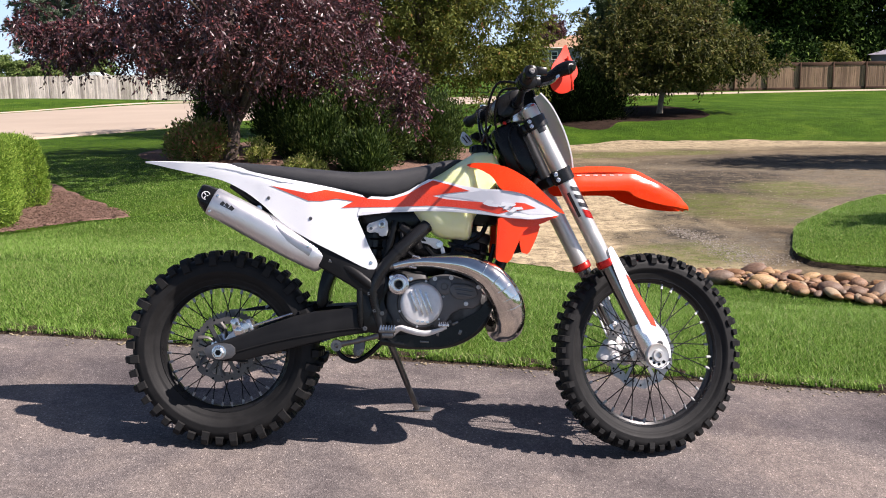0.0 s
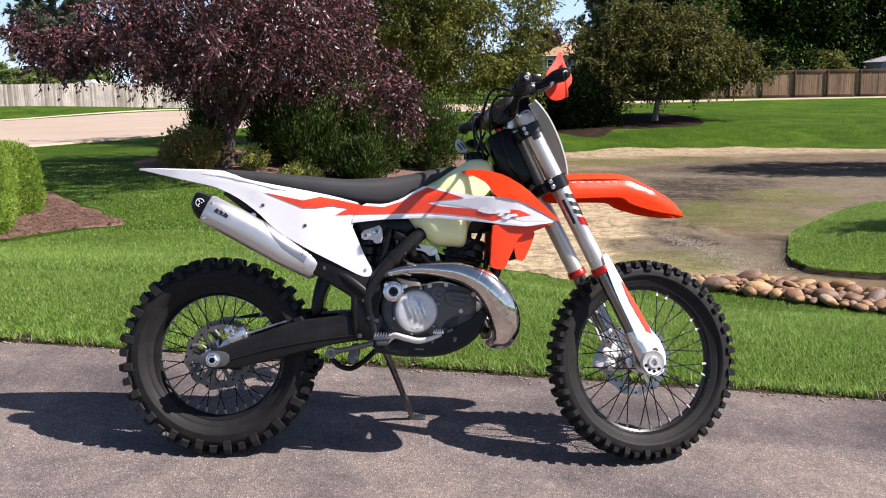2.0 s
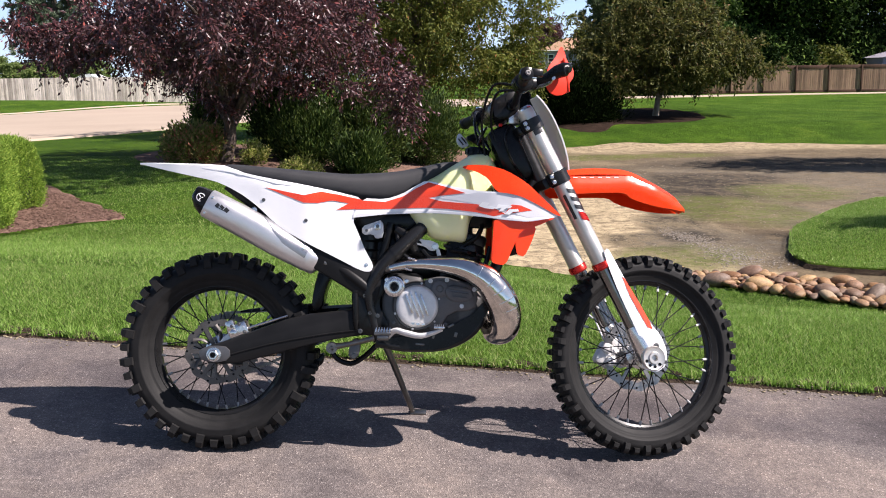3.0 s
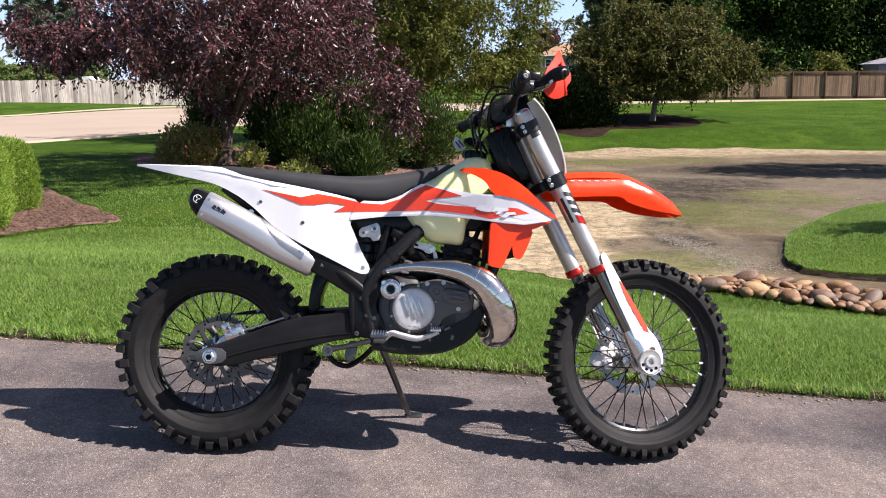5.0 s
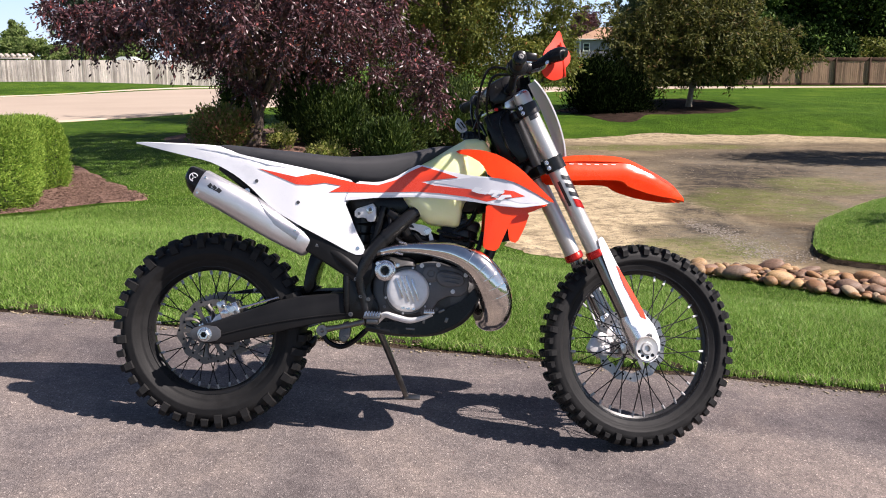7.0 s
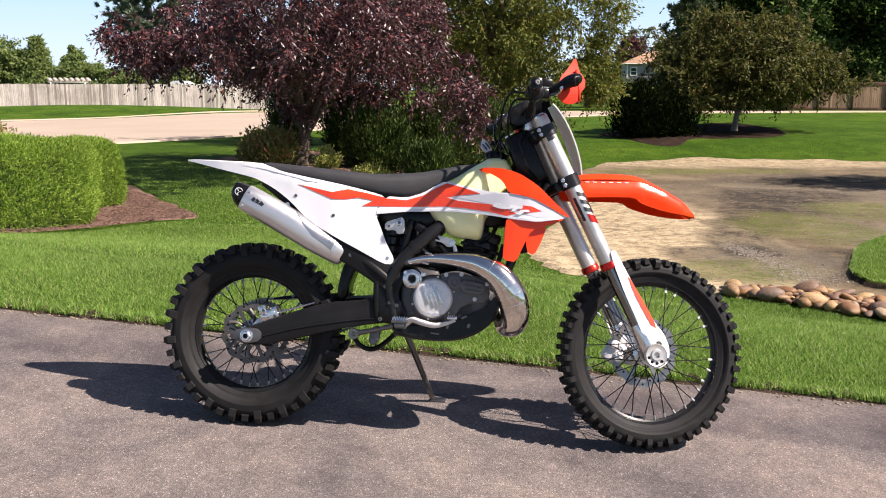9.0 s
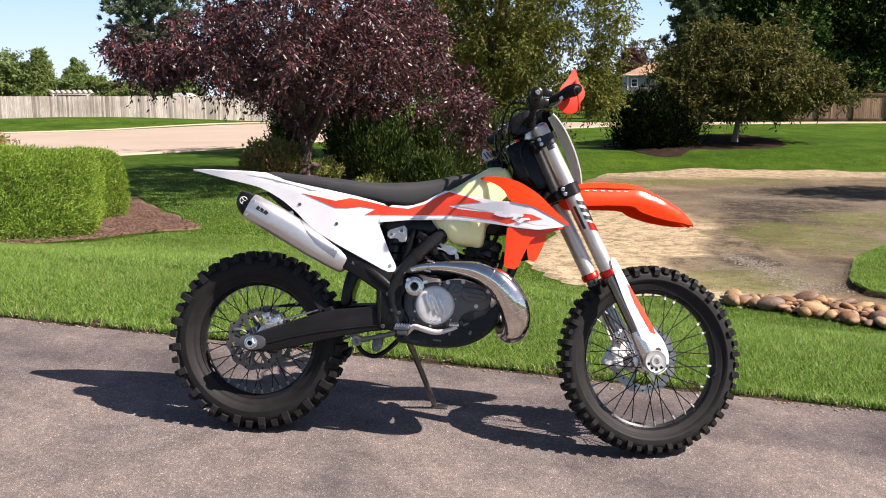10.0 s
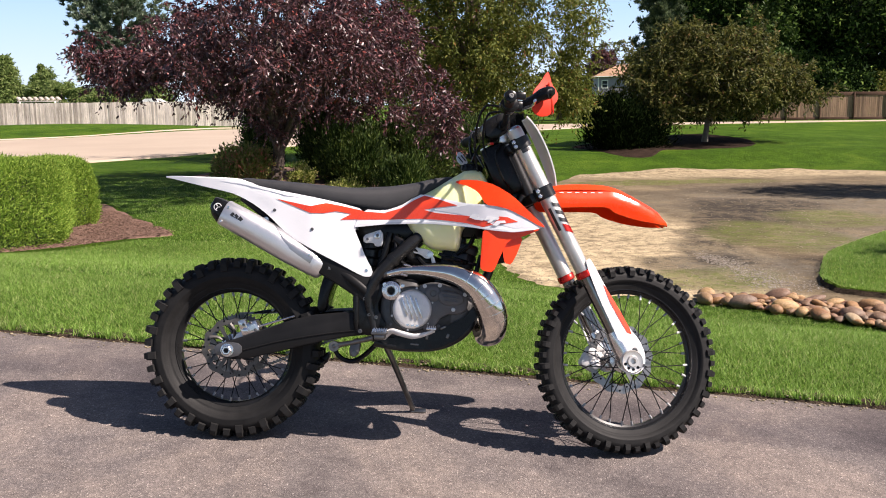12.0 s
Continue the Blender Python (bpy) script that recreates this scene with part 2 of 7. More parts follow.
CRAB = leafy("crab_leaf", ((0.0, (0.035, 0.043, 0.01)), (0.5, (0.09, 0.1, 0.022)), (0.9, (0.165, 0.16, 0.042)), (1.0, (0.22, 0.13, 0.055))), 0.62, 0.35)
# shade painted into near-black leaves, sunlit clumps into the few bright ones
SHADELEAF = leafy("shaded_leaf", ((0.0, (0.005, 0.012, 0.003)), (0.55, (0.016, 0.034, 0.008)), (0.86, (0.06, 0.105, 0.02)), (1.0, (0.16, 0.23, 0.05))), 0.7, 0.1, 0.03)
MIDLEAF = leafy("mid_leaf", ((0.0, (0.02, 0.045, 0.008)), (0.5, (0.05, 0.1, 0.018)), (1.0, (0.13, 0.2, 0.04))), 0.6, 0.25)
# leaf colour lowered to near black for the shade of the small tree
JUNIPER = leafy("shaded_juniper_leaf", ((0.0, (0.004, 0.008, 0.003)), (0.7, (0.008, 0.014, 0.004)), (1.0, (0.016, 0.026, 0.007))), 0.95, 0.04, 0.0)
PINE = leafy("pine_needle", ((0.0, (0.08, 0.11, 0.075)), (0.6, (0.16, 0.21, 0.14)), (1.0, (0.27, 0.33, 0.22))), 0.6, 0.3)
CONIFER = leafy("conifer_needle", ((0.0, (0.035, 0.055, 0.03)), (0.6, (0.085, 0.12, 0.06)), (1.0, (0.17, 0.21, 0.11))), 0.6, 0.25)
NEEDLE = leafy("needle_clump", ((0.0, (0.015, 0.034, 0.006)), (0.6, (0.04, 0.072, 0.013)), (1.0, (0.11, 0.15, 0.03))), 0.6, 0.25)
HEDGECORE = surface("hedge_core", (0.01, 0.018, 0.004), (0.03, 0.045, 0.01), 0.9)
HEDGE = leafy("hedge_leaf", ((0.0, (0.075, 0.155, 0.014)), (0.5, (0.19, 0.31, 0.035)), (1.0, (0.36, 0.47, 0.085))), 0.6, 0.35)
SKYGLOW, _nt, _b = base_material("sky_backdrop")
VARIEG = leafy("variegated_leaf", ((0.0, (0.09, 0.14, 0.02)), (0.5, (0.27, 0.31, 0.06)), (1.0, (0.55, 0.5, 0.2))), 0.5, 0.3)
FLOWER = leafy("pink_flower_leaf", ((0.0, (0.15, 0.18, 0.045)), (0.55, (0.3, 0.32, 0.09)), (0.85, (0.45, 0.3, 0.14)), (0.93, (0.5, 0.26, 0.16)), (1.0, (0.75, 0.2, 0.16))), 0.5, 0.4)
FARLEAF = leafy("far_leaf", ((0.0, (0.12, 0.18, 0.05)), (0.6, (0.2, 0.27, 0.08)), (1.0, (0.28, 0.33, 0.12))), 0.6, 0.5)
BARK = surface("bark", (0.05, 0.035, 0.028), (0.16, 0.12, 0.095), 0.9, scale=9, fine=40, bump=1.0, dist=0.02)
BARK2 = surface("pale_bark", (0.12, 0.1, 0.08), (0.3, 0.26, 0.21), 0.9, scale=9, fine=40, bump=1.0, dist=0.02)
OLDWOOD = wood_material("weathered_fence", (0.42, 0.35, 0.31), (0.86, 0.77, 0.7))
NEWWOOD = wood_material("cedar_fence", (0.23, 0.14, 0.085), (0.39, 0.255, 0.165))
CEDARTRIM = wood_material("cedar_trim", (0.07, 0.032, 0.018), (0.14, 0.068, 0.038))
SIDING = surface("grey_siding", (0.24, 0.225, 0.26), (0.3, 0.28, 0.325), 0.8, scale=1)
SHINGLE = surface("tan_shingle", (0.3, 0.17, 0.1), (0.44, 0.27, 0.16), 0.9, scale=2, fine=20)
WHITEPAINT = surface("white_paint", (0.68, 0.68, 0.66), (0.8, 0.8, 0.78), 0.6)
DARKGLASS = surface("window_glass", (0.03, 0.035, 0.04), (0.05, 0.055, 0.06), 0.08)
WHITE = surface("white_plastic", (0.8, 0.8, 0.81), (0.86, 0.86, 0.865), 0.34, scale=5, fine=500, bump=0.03, coat=0.2)
ORANGE = surface("orange_plastic", (0.8, 0.045, 0.004), (0.88, 0.056, 0.006), 0.29, scale=5, fine=500, bump=0.03, coat=0.1, spec=0.35, spread=0.06)
SHIELD = surface("red_orange_shield", (0.6, 0.03, 0.01), (0.7, 0.04, 0.014), 0.6, scale=6, fine=300, bump=0.05, spec=0.2)
RED = surface("red_film", (0.74, 0.05, 0.012), (0.8, 0.062, 0.02), 0.3, scale=6, fine=400, bump=0.02, coat=0.3)
GREYFILM = surface("grey_film", (0.62, 0.62, 0.65), (0.72, 0.72, 0.75), 0.35, scale=6, fine=400, bump=0.02, coat=0.3)
BLACKFILM = surface("black_film", (0.012, 0.012, 0.013), (0.02, 0.02, 0.022), 0.35)
BLACK = surface("black_plastic", (0.004, 0.004, 0.0043), (0.009, 0.009, 0.0093), 0.25, scale=14, fine=600, bump=0.03, spec=0.2)
FRAMEBLACK = surface("black_powder_coat", (0.006, 0.006, 0.0063), (0.014, 0.014, 0.0145), 0.32, scale=14, fine=500, bump=0.03, spec=0.35)
SWING = surface("swingarm_black", (0.008, 0.008, 0.0085), (0.017, 0.017, 0.0175), 0.42, scale=9, fine=400, bump=0.04, spec=0.13)
RUBBER = surface("tyre_rubber", (0.009, 0.0088, 0.0087), (0.021, 0.0206, 0.0203), 0.62, scale=22, fine=260, bump=0.3, spec=0.16)
SEATCOVER = surface("seat_cover", (0.02, 0.02, 0.022), (0.036, 0.036, 0.038), 0.68, scale=18, fine=700, bump=0.4)
CAST = surface("cast_aluminium", (0.58, 0.57, 0.56), (0.78, 0.77, 0.76), 0.42, 0.3, scale=40, fine=420, bump=0.45)
DARKCASE = surface("dark_engine_case", (0.05, 0.049, 0.049), (0.11, 0.108, 0.107), 0.45, 0.5, scale=18, fine=400, bump=0.3)
PUMPGREY = surface("pump_grey", (0.07, 0.069, 0.07), (0.14, 0.138, 0.14), 0.45, 0.2, scale=18, fine=400, bump=0.3)
CASE = surface("engine_case", (0.09, 0.09, 0.093), (0.17, 0.17, 0.174), 0.5, 0.8, scale=16, fine=400, bump=0.25)
ALU = surface("machined_aluminium", (0.62, 0.61, 0.6), (0.76, 0.75, 0.74), 0.27, 1.0, scale=20, fine=500, bump=0.06)
SILVER = surface("brushed_silencer", (0.6, 0.59, 0.59), (0.72, 0.71, 0.71), 0.4, 0.85, scale=8, fine=300, bump=0.06)
SKYFACET = surface("sky_grey_facet", (0.36, 0.355, 0.37), (0.45, 0.445, 0.46), 0.36, 0.9, scale=8, fine=300, bump=0.06)
WORNDISC = surface("worn_disc", (0.06, 0.057, 0.054), (0.16, 0.15, 0.14), 0.5, 0.7, scale=20)
CHROME = surface("nickel_pipe", (0.64, 0.6, 0.54), (0.8, 0.76, 0.7), 0.13, 1.0, scale=11, fine=38, bump=0.22, spread=0.07, dist=0.003)
NIPPLE = surface("nipple_silver", (0.6, 0.6, 0.6), (0.75, 0.75, 0.75), 0.3, 0.3)
STEEL = surface("dark_steel", (0.13, 0.125, 0.12), (0.24, 0.23, 0.22), 0.42, 1.0, scale=20)
DISCSTEEL = surface("disc_steel", (0.24, 0.23, 0.22), (0.36, 0.35, 0.34), 0.38, 1.0, scale=20)
FORKTUBE = surface("fork_tube", (0.52, 0.5, 0.46), (0.66, 0.63, 0.59), 0.42, 0.8, scale=12, fine=400, bump=0.04)
SLIDER = surface("dark_slider", (0.16, 0.155, 0.148), (0.27, 0.262, 0.25), 0.2, 1.0, scale=12, fine=300, bump=0.03)
REDANO = surface("red_anodised", (0.5, 0.02, 0.015), (0.62, 0.03, 0.02), 0.3, 0.7, scale=12)
TANK = tank_material()
_z = _nt.nodes.new("ShaderNodeSeparateXYZ")
_nt.links.new(coords(_nt), _z.inputs["Vector"])
_m = _nt.nodes.new("ShaderNodeMath")
_m.operation = "DIVIDE"
_nt.links.new(_z.outputs["Z"], _m.inputs[0])
_m.inputs[1].default_value = 150
_e = _nt.nodes.new("ShaderNodeEmission")
_nt.links.new(ramp(_nt, _m.outputs["Value"], ((0.0, (0.74, 0.88, 0.96)), (0.5, (0.5, 0.73, 0.92)), (1.0, (0.27, 0.53, 0.85)))), _e.inputs["Color"])
_e.inputs["Strength"].default_value = 0.6
_nt.links.new(_e.outputs["Emission"], _nt.nodes["Material Output"].inputs["Surface"])


# ---- mesh helpers ----
def link_mesh(name, me, mats, parent=None, label="", m=None):
    for k in (mats if isinstance(mats, (list, tuple)) else [mats]):
        me.materials.append(k)
    ob = new(name, me)
    ob.parent = parent
    if m is not None:
        ob.matrix_basis = m
    return tagged(ob, label)


def part(name, bm, mats, parent=None, label="", m=None, sharp=0.7):
    """Links a bmesh as one mesh object, smooth but for its sharp edges."""
    bmesh.ops.recalc_face_normals(bm, faces=bm.faces)
    for f in bm.faces:
        f.smooth = True
    for e in bm.edges:
        e.smooth = len(e.link_faces) == 2 and e.calc_face_angle(0) < sharp
    me = bpy.data.meshes.new(name)
    bm.to_mesh(me)
    bm.free()
    return link_mesh(name, me, mats, parent, label, m)


def raw_mesh(name, verts, faces):
    """A mesh from arrays: verts n x 3, faces n x k."""
    verts, faces = np.asarray(verts, "f4"), np.asarray(faces, "i4")
    me = bpy.data.meshes.new(name)
    n, k = faces.shape
    me.vertices.add(len(verts)), me.loops.add(n * k), me.polygons.add(n)
    me.vertices.foreach_set("co", verts.ravel())
    me.loops.foreach_set("vertex_index", faces.ravel())
    me.polygons.foreach_set("loop_start", np.arange(n, dtype="i4") * k)
    me.polygons.foreach_set("loop_total", np.full(n, k, "i4"))
    me.update(calc_edges=True)
    return me


def thing(name, label, category, m=None, group="", kind=""):
    ob = new(name)
    ob.empty_display_size = 0.1
    if m is not None:
        ob.matrix_world = m
    return tagged(ob, label, category, group, kind)


def put_box(bm, c, size, rot=None, bevel=0.0, mi=0, taper=1.0):
    """A box, bevelled where asked, its top drawn in by taper."""
    made = bmesh.ops.create_cube(bm, size=1)["verts"]
    for v in made:
        if v.co.z > 0:
            v.co.x *= taper
            v.co.y *= taper
        v.co = Vector([a * b for a, b in zip(v.co, size)])
    if bevel:
        edges = list({e for v in made for e in v.link_edges})
        out = bmesh.ops.bevel(bm, geom=edges, offset=bevel, segments=2, affect="EDGES", profile=0.5)
        made = list({v for f in out["faces"] for v in f.verts} | {v for v in made if v.is_valid})
    M = Matrix.Translation(c) @ (rot or Matrix())
    for v in made:
        v.co = M @ v.co
    for f in {f for v in made for f in v.link_faces}:
        f.material_index = mi
    return made


def smooth_path(pts, per=6):
    """Points of a smooth curve through the given ones, of any dimension."""
    p = [Vector(q) for q in pts]
    p = [2 * p[0] - p[1]] + p + [2 * p[-1] - p[-2]]
    out = []
    for a, b, c, d in zip(p, p[1:], p[2:], p[3:]):
        for i in range(per):
            t = i / per
            out.append(0.5 * (2 * b + (c - a) * t + (2 * a - 5 * b + 4 * c - d) * t * t + (3 * b - a - 3 * c + d) * t ** 3))
    return out + [p[-2]]


def put_tube(bm, pts, r, seg=12, per=5, mi=0, flat=1.0, caps=True):
    """A tube along a smooth line; r is one radius or one for each point."""
    radii = r if isinstance(r, (list, tuple)) else [r] * len(pts)
    path = smooth_path([(*p, q, 0)[:4] for p, q in zip(pts, radii)], per) if per > 1 else [Vector((*p, q)) for p, q in zip(pts, radii)]
    rings, side = [], None
    for i, p in enumerate(path):
        a, b = path[max(i - 1, 0)], path[min(i + 1, len(path) - 1)]
        d = (Vector(b[:3]) - Vector(a[:3])).normalized()
        if side is None:
            side = d.orthogonal().normalized()
        side = (side - d * side.dot(d)).normalized()
        up = d.cross(side)
        rings.append([bm.verts.new(Vector(p[:3]) + (side * math.cos(k) + up * math.sin(k) * flat) * max(p[3], 1e-4)) for k in [2 * math.pi * j / seg for j in range(seg)]])
    faces = []
    for a, b in zip(rings, rings[1:]):
        for j in range(seg):
            faces.append(bm.faces.new((a[j], a[(j + 1) % seg], b[(j + 1) % seg], b[j])))
    if caps:
        faces += [bm.faces.new(rings[0]), bm.faces.new(rings[-1])]
    for f in faces:
        f.material_index = mi
    return rings


def put_lathe(bm, profile, c=(0, 0, 0), seg=48, mi=0, closed=False, turn=None):
    """A profile of (radius, y) turned round the y axis through c."""
    M = Matrix.Translation(c) @ (turn or Matrix())
    rings = []
    for r, y in profile:
        if r < 1e-6:
            rings.append([bm.verts.new(M @ Vector((0, y, 0)))] * seg)
        else:
            rings.append([bm.verts.new(M @ Vector((r * math.cos(a), y, r * math.sin(a)))) for a in [2 * math.pi * j / seg for j in range(seg)]])
    for a, b in zip(rings, rings[1:] + (rings[:1] if closed else [])):
        for j in range(seg):
            loop = []
            for v in (a[j], a[(j + 1) % seg], b[(j + 1) % seg], b[j]):
                if v not in loop:
                    loop.append(v)
            if len(loop) > 2:
                bm.faces.new(loop).material_index = mi


def rounded(outline, times=2, keep=0.25):
    """Cuts the corners of a closed outline."""
    pts = [Vector(p) for p in outline]
    for _ in range(times):
        pts = [q for a, b in zip(pts, pts[1:] + pts[:1]) for q in (a.lerp(b, keep), a.lerp(b, 1 - keep))]
    return pts


def panel_bm(outline, lat, thick, step=0.03, times=1, mirror=False, keep=0.2):
    """A curved sheet with thickness: an outline in x, z, laid on the lateral shape lat(x, z)."""
    pts = rounded(outline, times, keep) if times else [Vector(p) for p in outline]
    bm = bmesh.new()
    bm.faces.new([bm.verts.new((p[0], 0, p[1])) for p in pts])
    for axis in (0, 2):
        vals = [v.co[axis] for v in bm.verts]
        k = math.floor(min(vals) / step) + 1
        while k * step < max(vals):
            co, no = Vector((0, 0, 0)), Vector((0, 0, 0))
            co[axis], no[axis] = k * step + 0.0007, 1
            bmesh.ops.bisect_plane(bm, geom=bm.verts[:] + bm.edges[:] + bm.faces[:], plane_co=co, plane_no=no, dist=1e-6)
            k += 1
    for v in bm.verts:
        v.co.y = lat(v.co.x, v.co.z)
    outer = {v: v.co.copy() for v in bm.verts}
    ret = bmesh.ops.extrude_face_region(bm, geom=bm.faces[:])
    for v in ret["geom"]:
        if isinstance(v, bmesh.types.BMVert):
            v.co.y += thick
    if mirror:
        for v in bm.verts:
            v.co.y = -v.co.y
    return bm


def prism_bm(outline, y0, y1, bevel=0.004, times=1):
    """An outline in x, z with depth from y0 to y1 and rounded edges."""
    pts = rounded(outline, times) if times else [Vector(p) for p in outline]
    bm = bmesh.new()
    f = bm.faces.new([bm.verts.new((p[0], y0, p[1])) for p in pts])
    ret = bmesh.ops.extrude_face_region(bm, geom=[f])
    for v in ret["geom"]:
        if isinstance(v, bmesh.types.BMVert):
            v.co.y = y1
    bmesh.ops.recalc_face_normals(bm, faces=bm.faces)
    if bevel:
        edges = [e for e in bm.edges if len(e.link_faces) == 2 and e.calc_face_angle(0) > 1.2]
        bmesh.ops.bevel(bm, geom=edges, offset=bevel, segments=2, affect="EDGES", profile=0.5)
    return bm


def loft_bm(sections, seg=24, power=2.6):
    """Sections (x, low, high, half width) joined to one rounded body along x."""
    bm = bmesh.new()
    rings = []
    for x, lo, hi, w in smooth_path(sections, 4):
        ring = []
        for j in range(seg):
            a = 2 * math.pi * j / seg
            c, s = math.cos(a), math.sin(a)
            ring.append(bm.verts.new((x, w * math.copysign(abs(c) ** (2 / power), c), (lo + hi) / 2 + (hi - lo) / 2 * math.copysign(abs(s) ** (2 / power), s))))
        rings.append(ring)
    for a, b in zip(rings, rings[1:]):
        for j in range(seg):
            bm.faces.new((a[j], a[(j + 1) % seg], b[(j + 1) % seg], b[j]))
    bm.faces.new(rings[0])
    bm.faces.new(rings[-1])
    return bm


def sm(a, b, v):
    t = np.clip((v - a) / (b - a), 0, 1)
    return t * t * (3 - 2 * t)


def interp(table, v):
    """Straight interpolation in a table of (key, value)."""
    return float(np.interp(v, [k for k, _ in table], [q for _, q in table]))


# ---- ground ----
def slope_plane(x, y):
    return -0.0419 * np.clip(x, -9, 9) + 0.0455 * (y - 3)


def edge_y(x):
    return 3.875 - 0.178 * x


def lawn_h(x, y):
    """Height of the lawn, the drained basin and the land behind."""
    x, y = np.asarray(x, float), np.asarray(y, float)
    d = (y - edge_y(x)) * 0.985
    base = -0.2 - 0.1 * sm(10, 35, y)
    r = (np.abs((x - 9.5) / 9.5) ** 3 + np.abs((y - 15.6) / 9.9) ** 3) ** (1 / 3)
    base = base - 0.5 * (1 - sm(0.9, 1.3, r)) + 0.3 * np.exp(-((x - 7.6) / 2.9) ** 2 - ((y - 9) / 2.0) ** 2)
    right = sm(0.0, 2.2, x)
    w = sm(0.2, 4.6, d) * (1 - right) + right * (0.6 * np.clip((d - 0.1) / 3.3, 0, 1) + 0.4 * sm(0.1, 3.3, d))
    base = base + 0.5 * np.exp(-((x + 25) / 12) ** 2) * sm(47, 57, y) * (1 - sm(59, 66, y))
    base = base + 0.36 * np.exp(-((x - 10.5) / 5.0) ** 2 - ((y - 35.8) / 3.8) ** 2)
    side = sm(8, 14, np.abs(x))
    near = np.where(y < -6, slope_plane(x, -6), slope_plane(x, y))
    return ((near + 0.012) * (1 - w) + base * w) * (1 - side) + base * side


def ground_h(x, y):
    x, y = np.asarray(x, float), np.asarray(y, float)
    d = (y - edge_y(x)) * 0.985
    under = (d < 0.0) & (np.abs(x) < 9.9) & (y > -7.9)
    return lawn_h(x, y) - np.where(under, 0.09, 0.0)


def axis_steps(lo, hi, step, far):
    a = [np.arange(lo, hi + step / 2, step)]
    g, out = step, [hi]
    while out[-1] < far:
        g *= 1.25
        out.append(out[-1] + g)
    g, inn = step, [lo]
    while inn[-1] > -far:
        g *= 1.25
        inn.append(inn[-1] - g)
    return np.concatenate([inn[:0:-1], a[0], out[1:]])


def grid_mesh(name, X, Y, Z):
    n, k = X.shape
    idx = np.arange(n * k).reshape(n, k)
    f = np.stack([idx[:-1, :-1], idx[:-1, 1:], idx[1:, 1:], idx[1:, :-1]], -1).reshape(-1, 4)
    me = raw_mesh(name, np.stack([X, Y, Z], -1).reshape(-1, 3), f)
    me.polygons.foreach_set("use_smooth", np.ones(len(f), bool))
    return me


gx, gd = axis_steps(-14, 20, 0.25, 900), axis_steps(-2, 32, 0.25, 900)
gd = np.sort(np.concatenate([gd[np.abs(gd) > 0.05], [-0.03, 0.004, 0.06]]))
GX, GD = np.meshgrid(gx, gd)
GY = GD + edge_y(np.clip(GX, -12, 12))
ground = link_mesh("ground", grid_mesh("ground", GX, GY, ground_h(GX, GY)), LAWN)
tagged(ground, "green mown lawn that dips into a shallow basin", "lawn", kind="structure")

# bare soil where the lawn meets the drive, darkened for the overhanging grass's shade
ex = np.linspace(-6, 6, 481)
EX, EK = np.meshgrid(ex, np.array([-0.05, -0.02, 0.01, 0.04, 0.07, 0.085]))
EY = edge_y(EX) + EK + 0.016 * np.sin(EX * 5.1 + 2) * np.sin(EX * 13.7) * (EK > 0)
EZ = lawn_h(EX, EY) + 0.004 + 0.004 * np.sin(EX * 31 + EK * 90)
EZ[:3] = slope_plane(EX[:3], EY[:3]) + np.array([-0.012, 0.003, 0.009])[:, None] + 0.003 * np.sin(EX[:3] * 23)
EZ[-1] -= 0.03
tagged(link_mesh("soil_edge_shade", grid_mesh("soil_edge_shade", EX, EY, EZ), SOILSHADE), "bare soil between lawn and driveway, darkened for the shade under the grass", "soil", kind="structure")

# the asphalt drive, a slab with a ragged edge against the grass
us, vs = np.linspace(-9.8, 9.8, 393), np.concatenate([np.linspace(0, 0.9975, 60), [0.9988, 1.0]])
DX, DV = np.meshgrid(us, vs)
ragged = 0.018 * np.sin(DX * 7.3) * np.sin(DX * 2.9 + 1) + 0.012 * np.sin(DX * 23.0)
DY = -7.8 + (edge_y(DX) + ragged + 7.8) * DV
DZ = slope_plane(DX, DY)
DZ[-1] -= 0.07
drive = link_mesh("driveway", grid_mesh("driveway", DX, DY, DZ), ASPHALT)
tagged(drive, "grey worn asphalt driveway with fine pale stones", "driveway", kind="structure")


def closed_curve(pts, per=8):
    p = [Vector(q) for q in pts]
    n = len(p)
    out = []
    for i in range(n):
        a, b, c, d = p[i - 1], p[i], p[(i + 1) % n], p[(i + 2) % n]
        for k in range(per):
            t = k / per
            out.append(0.5 * (2 * b + (c - a) * t + (2 * a - 5 * b + 4 * c - d) * t * t + (3 * b - a - 3 * c + d) * t ** 3))
    return np.array([[q.x, q.y] for q in out])


def patch(name, outline, centre, mat, rings=28, lift=0.015, wobble=0.06, seed=1, crown=0.0):
    """A bed or bare patch that lies on the ground, with an uneven border."""
    rng = np.random.RandomState(seed)
    c = closed_curve(outline)
    d = c - np.array(centre)
    n = len(c)
    w = 1 + wobble * np.convolve(np.tile(rng.randn(n), 3), np.ones(3) / 3, "same")[n:2 * n] / np.linalg.norm(d, axis=1)
    d *= w[:, None]
    k = np.concatenate([[0.0005], np.linspace(0.02, 0.93, rings), [0.97, 1.0]])
    X, Y = centre[0] + np.outer(k, d[:, 0]), centre[1] + np.outer(k, d[:, 1])
    X, Y = np.concatenate([X, X[:, :1]], 1), np.concatenate([Y, Y[:, :1]], 1)
    Z = lawn_h(X, Y) + lift + crown * (1 - k[:, None] ** 2)
    Z[-1] -= lift + 0.02
    return link_mesh(name, grid_mesh(name, X, Y, Z), mat), c * 0.5 + (np.array(centre) + d) * 0.5


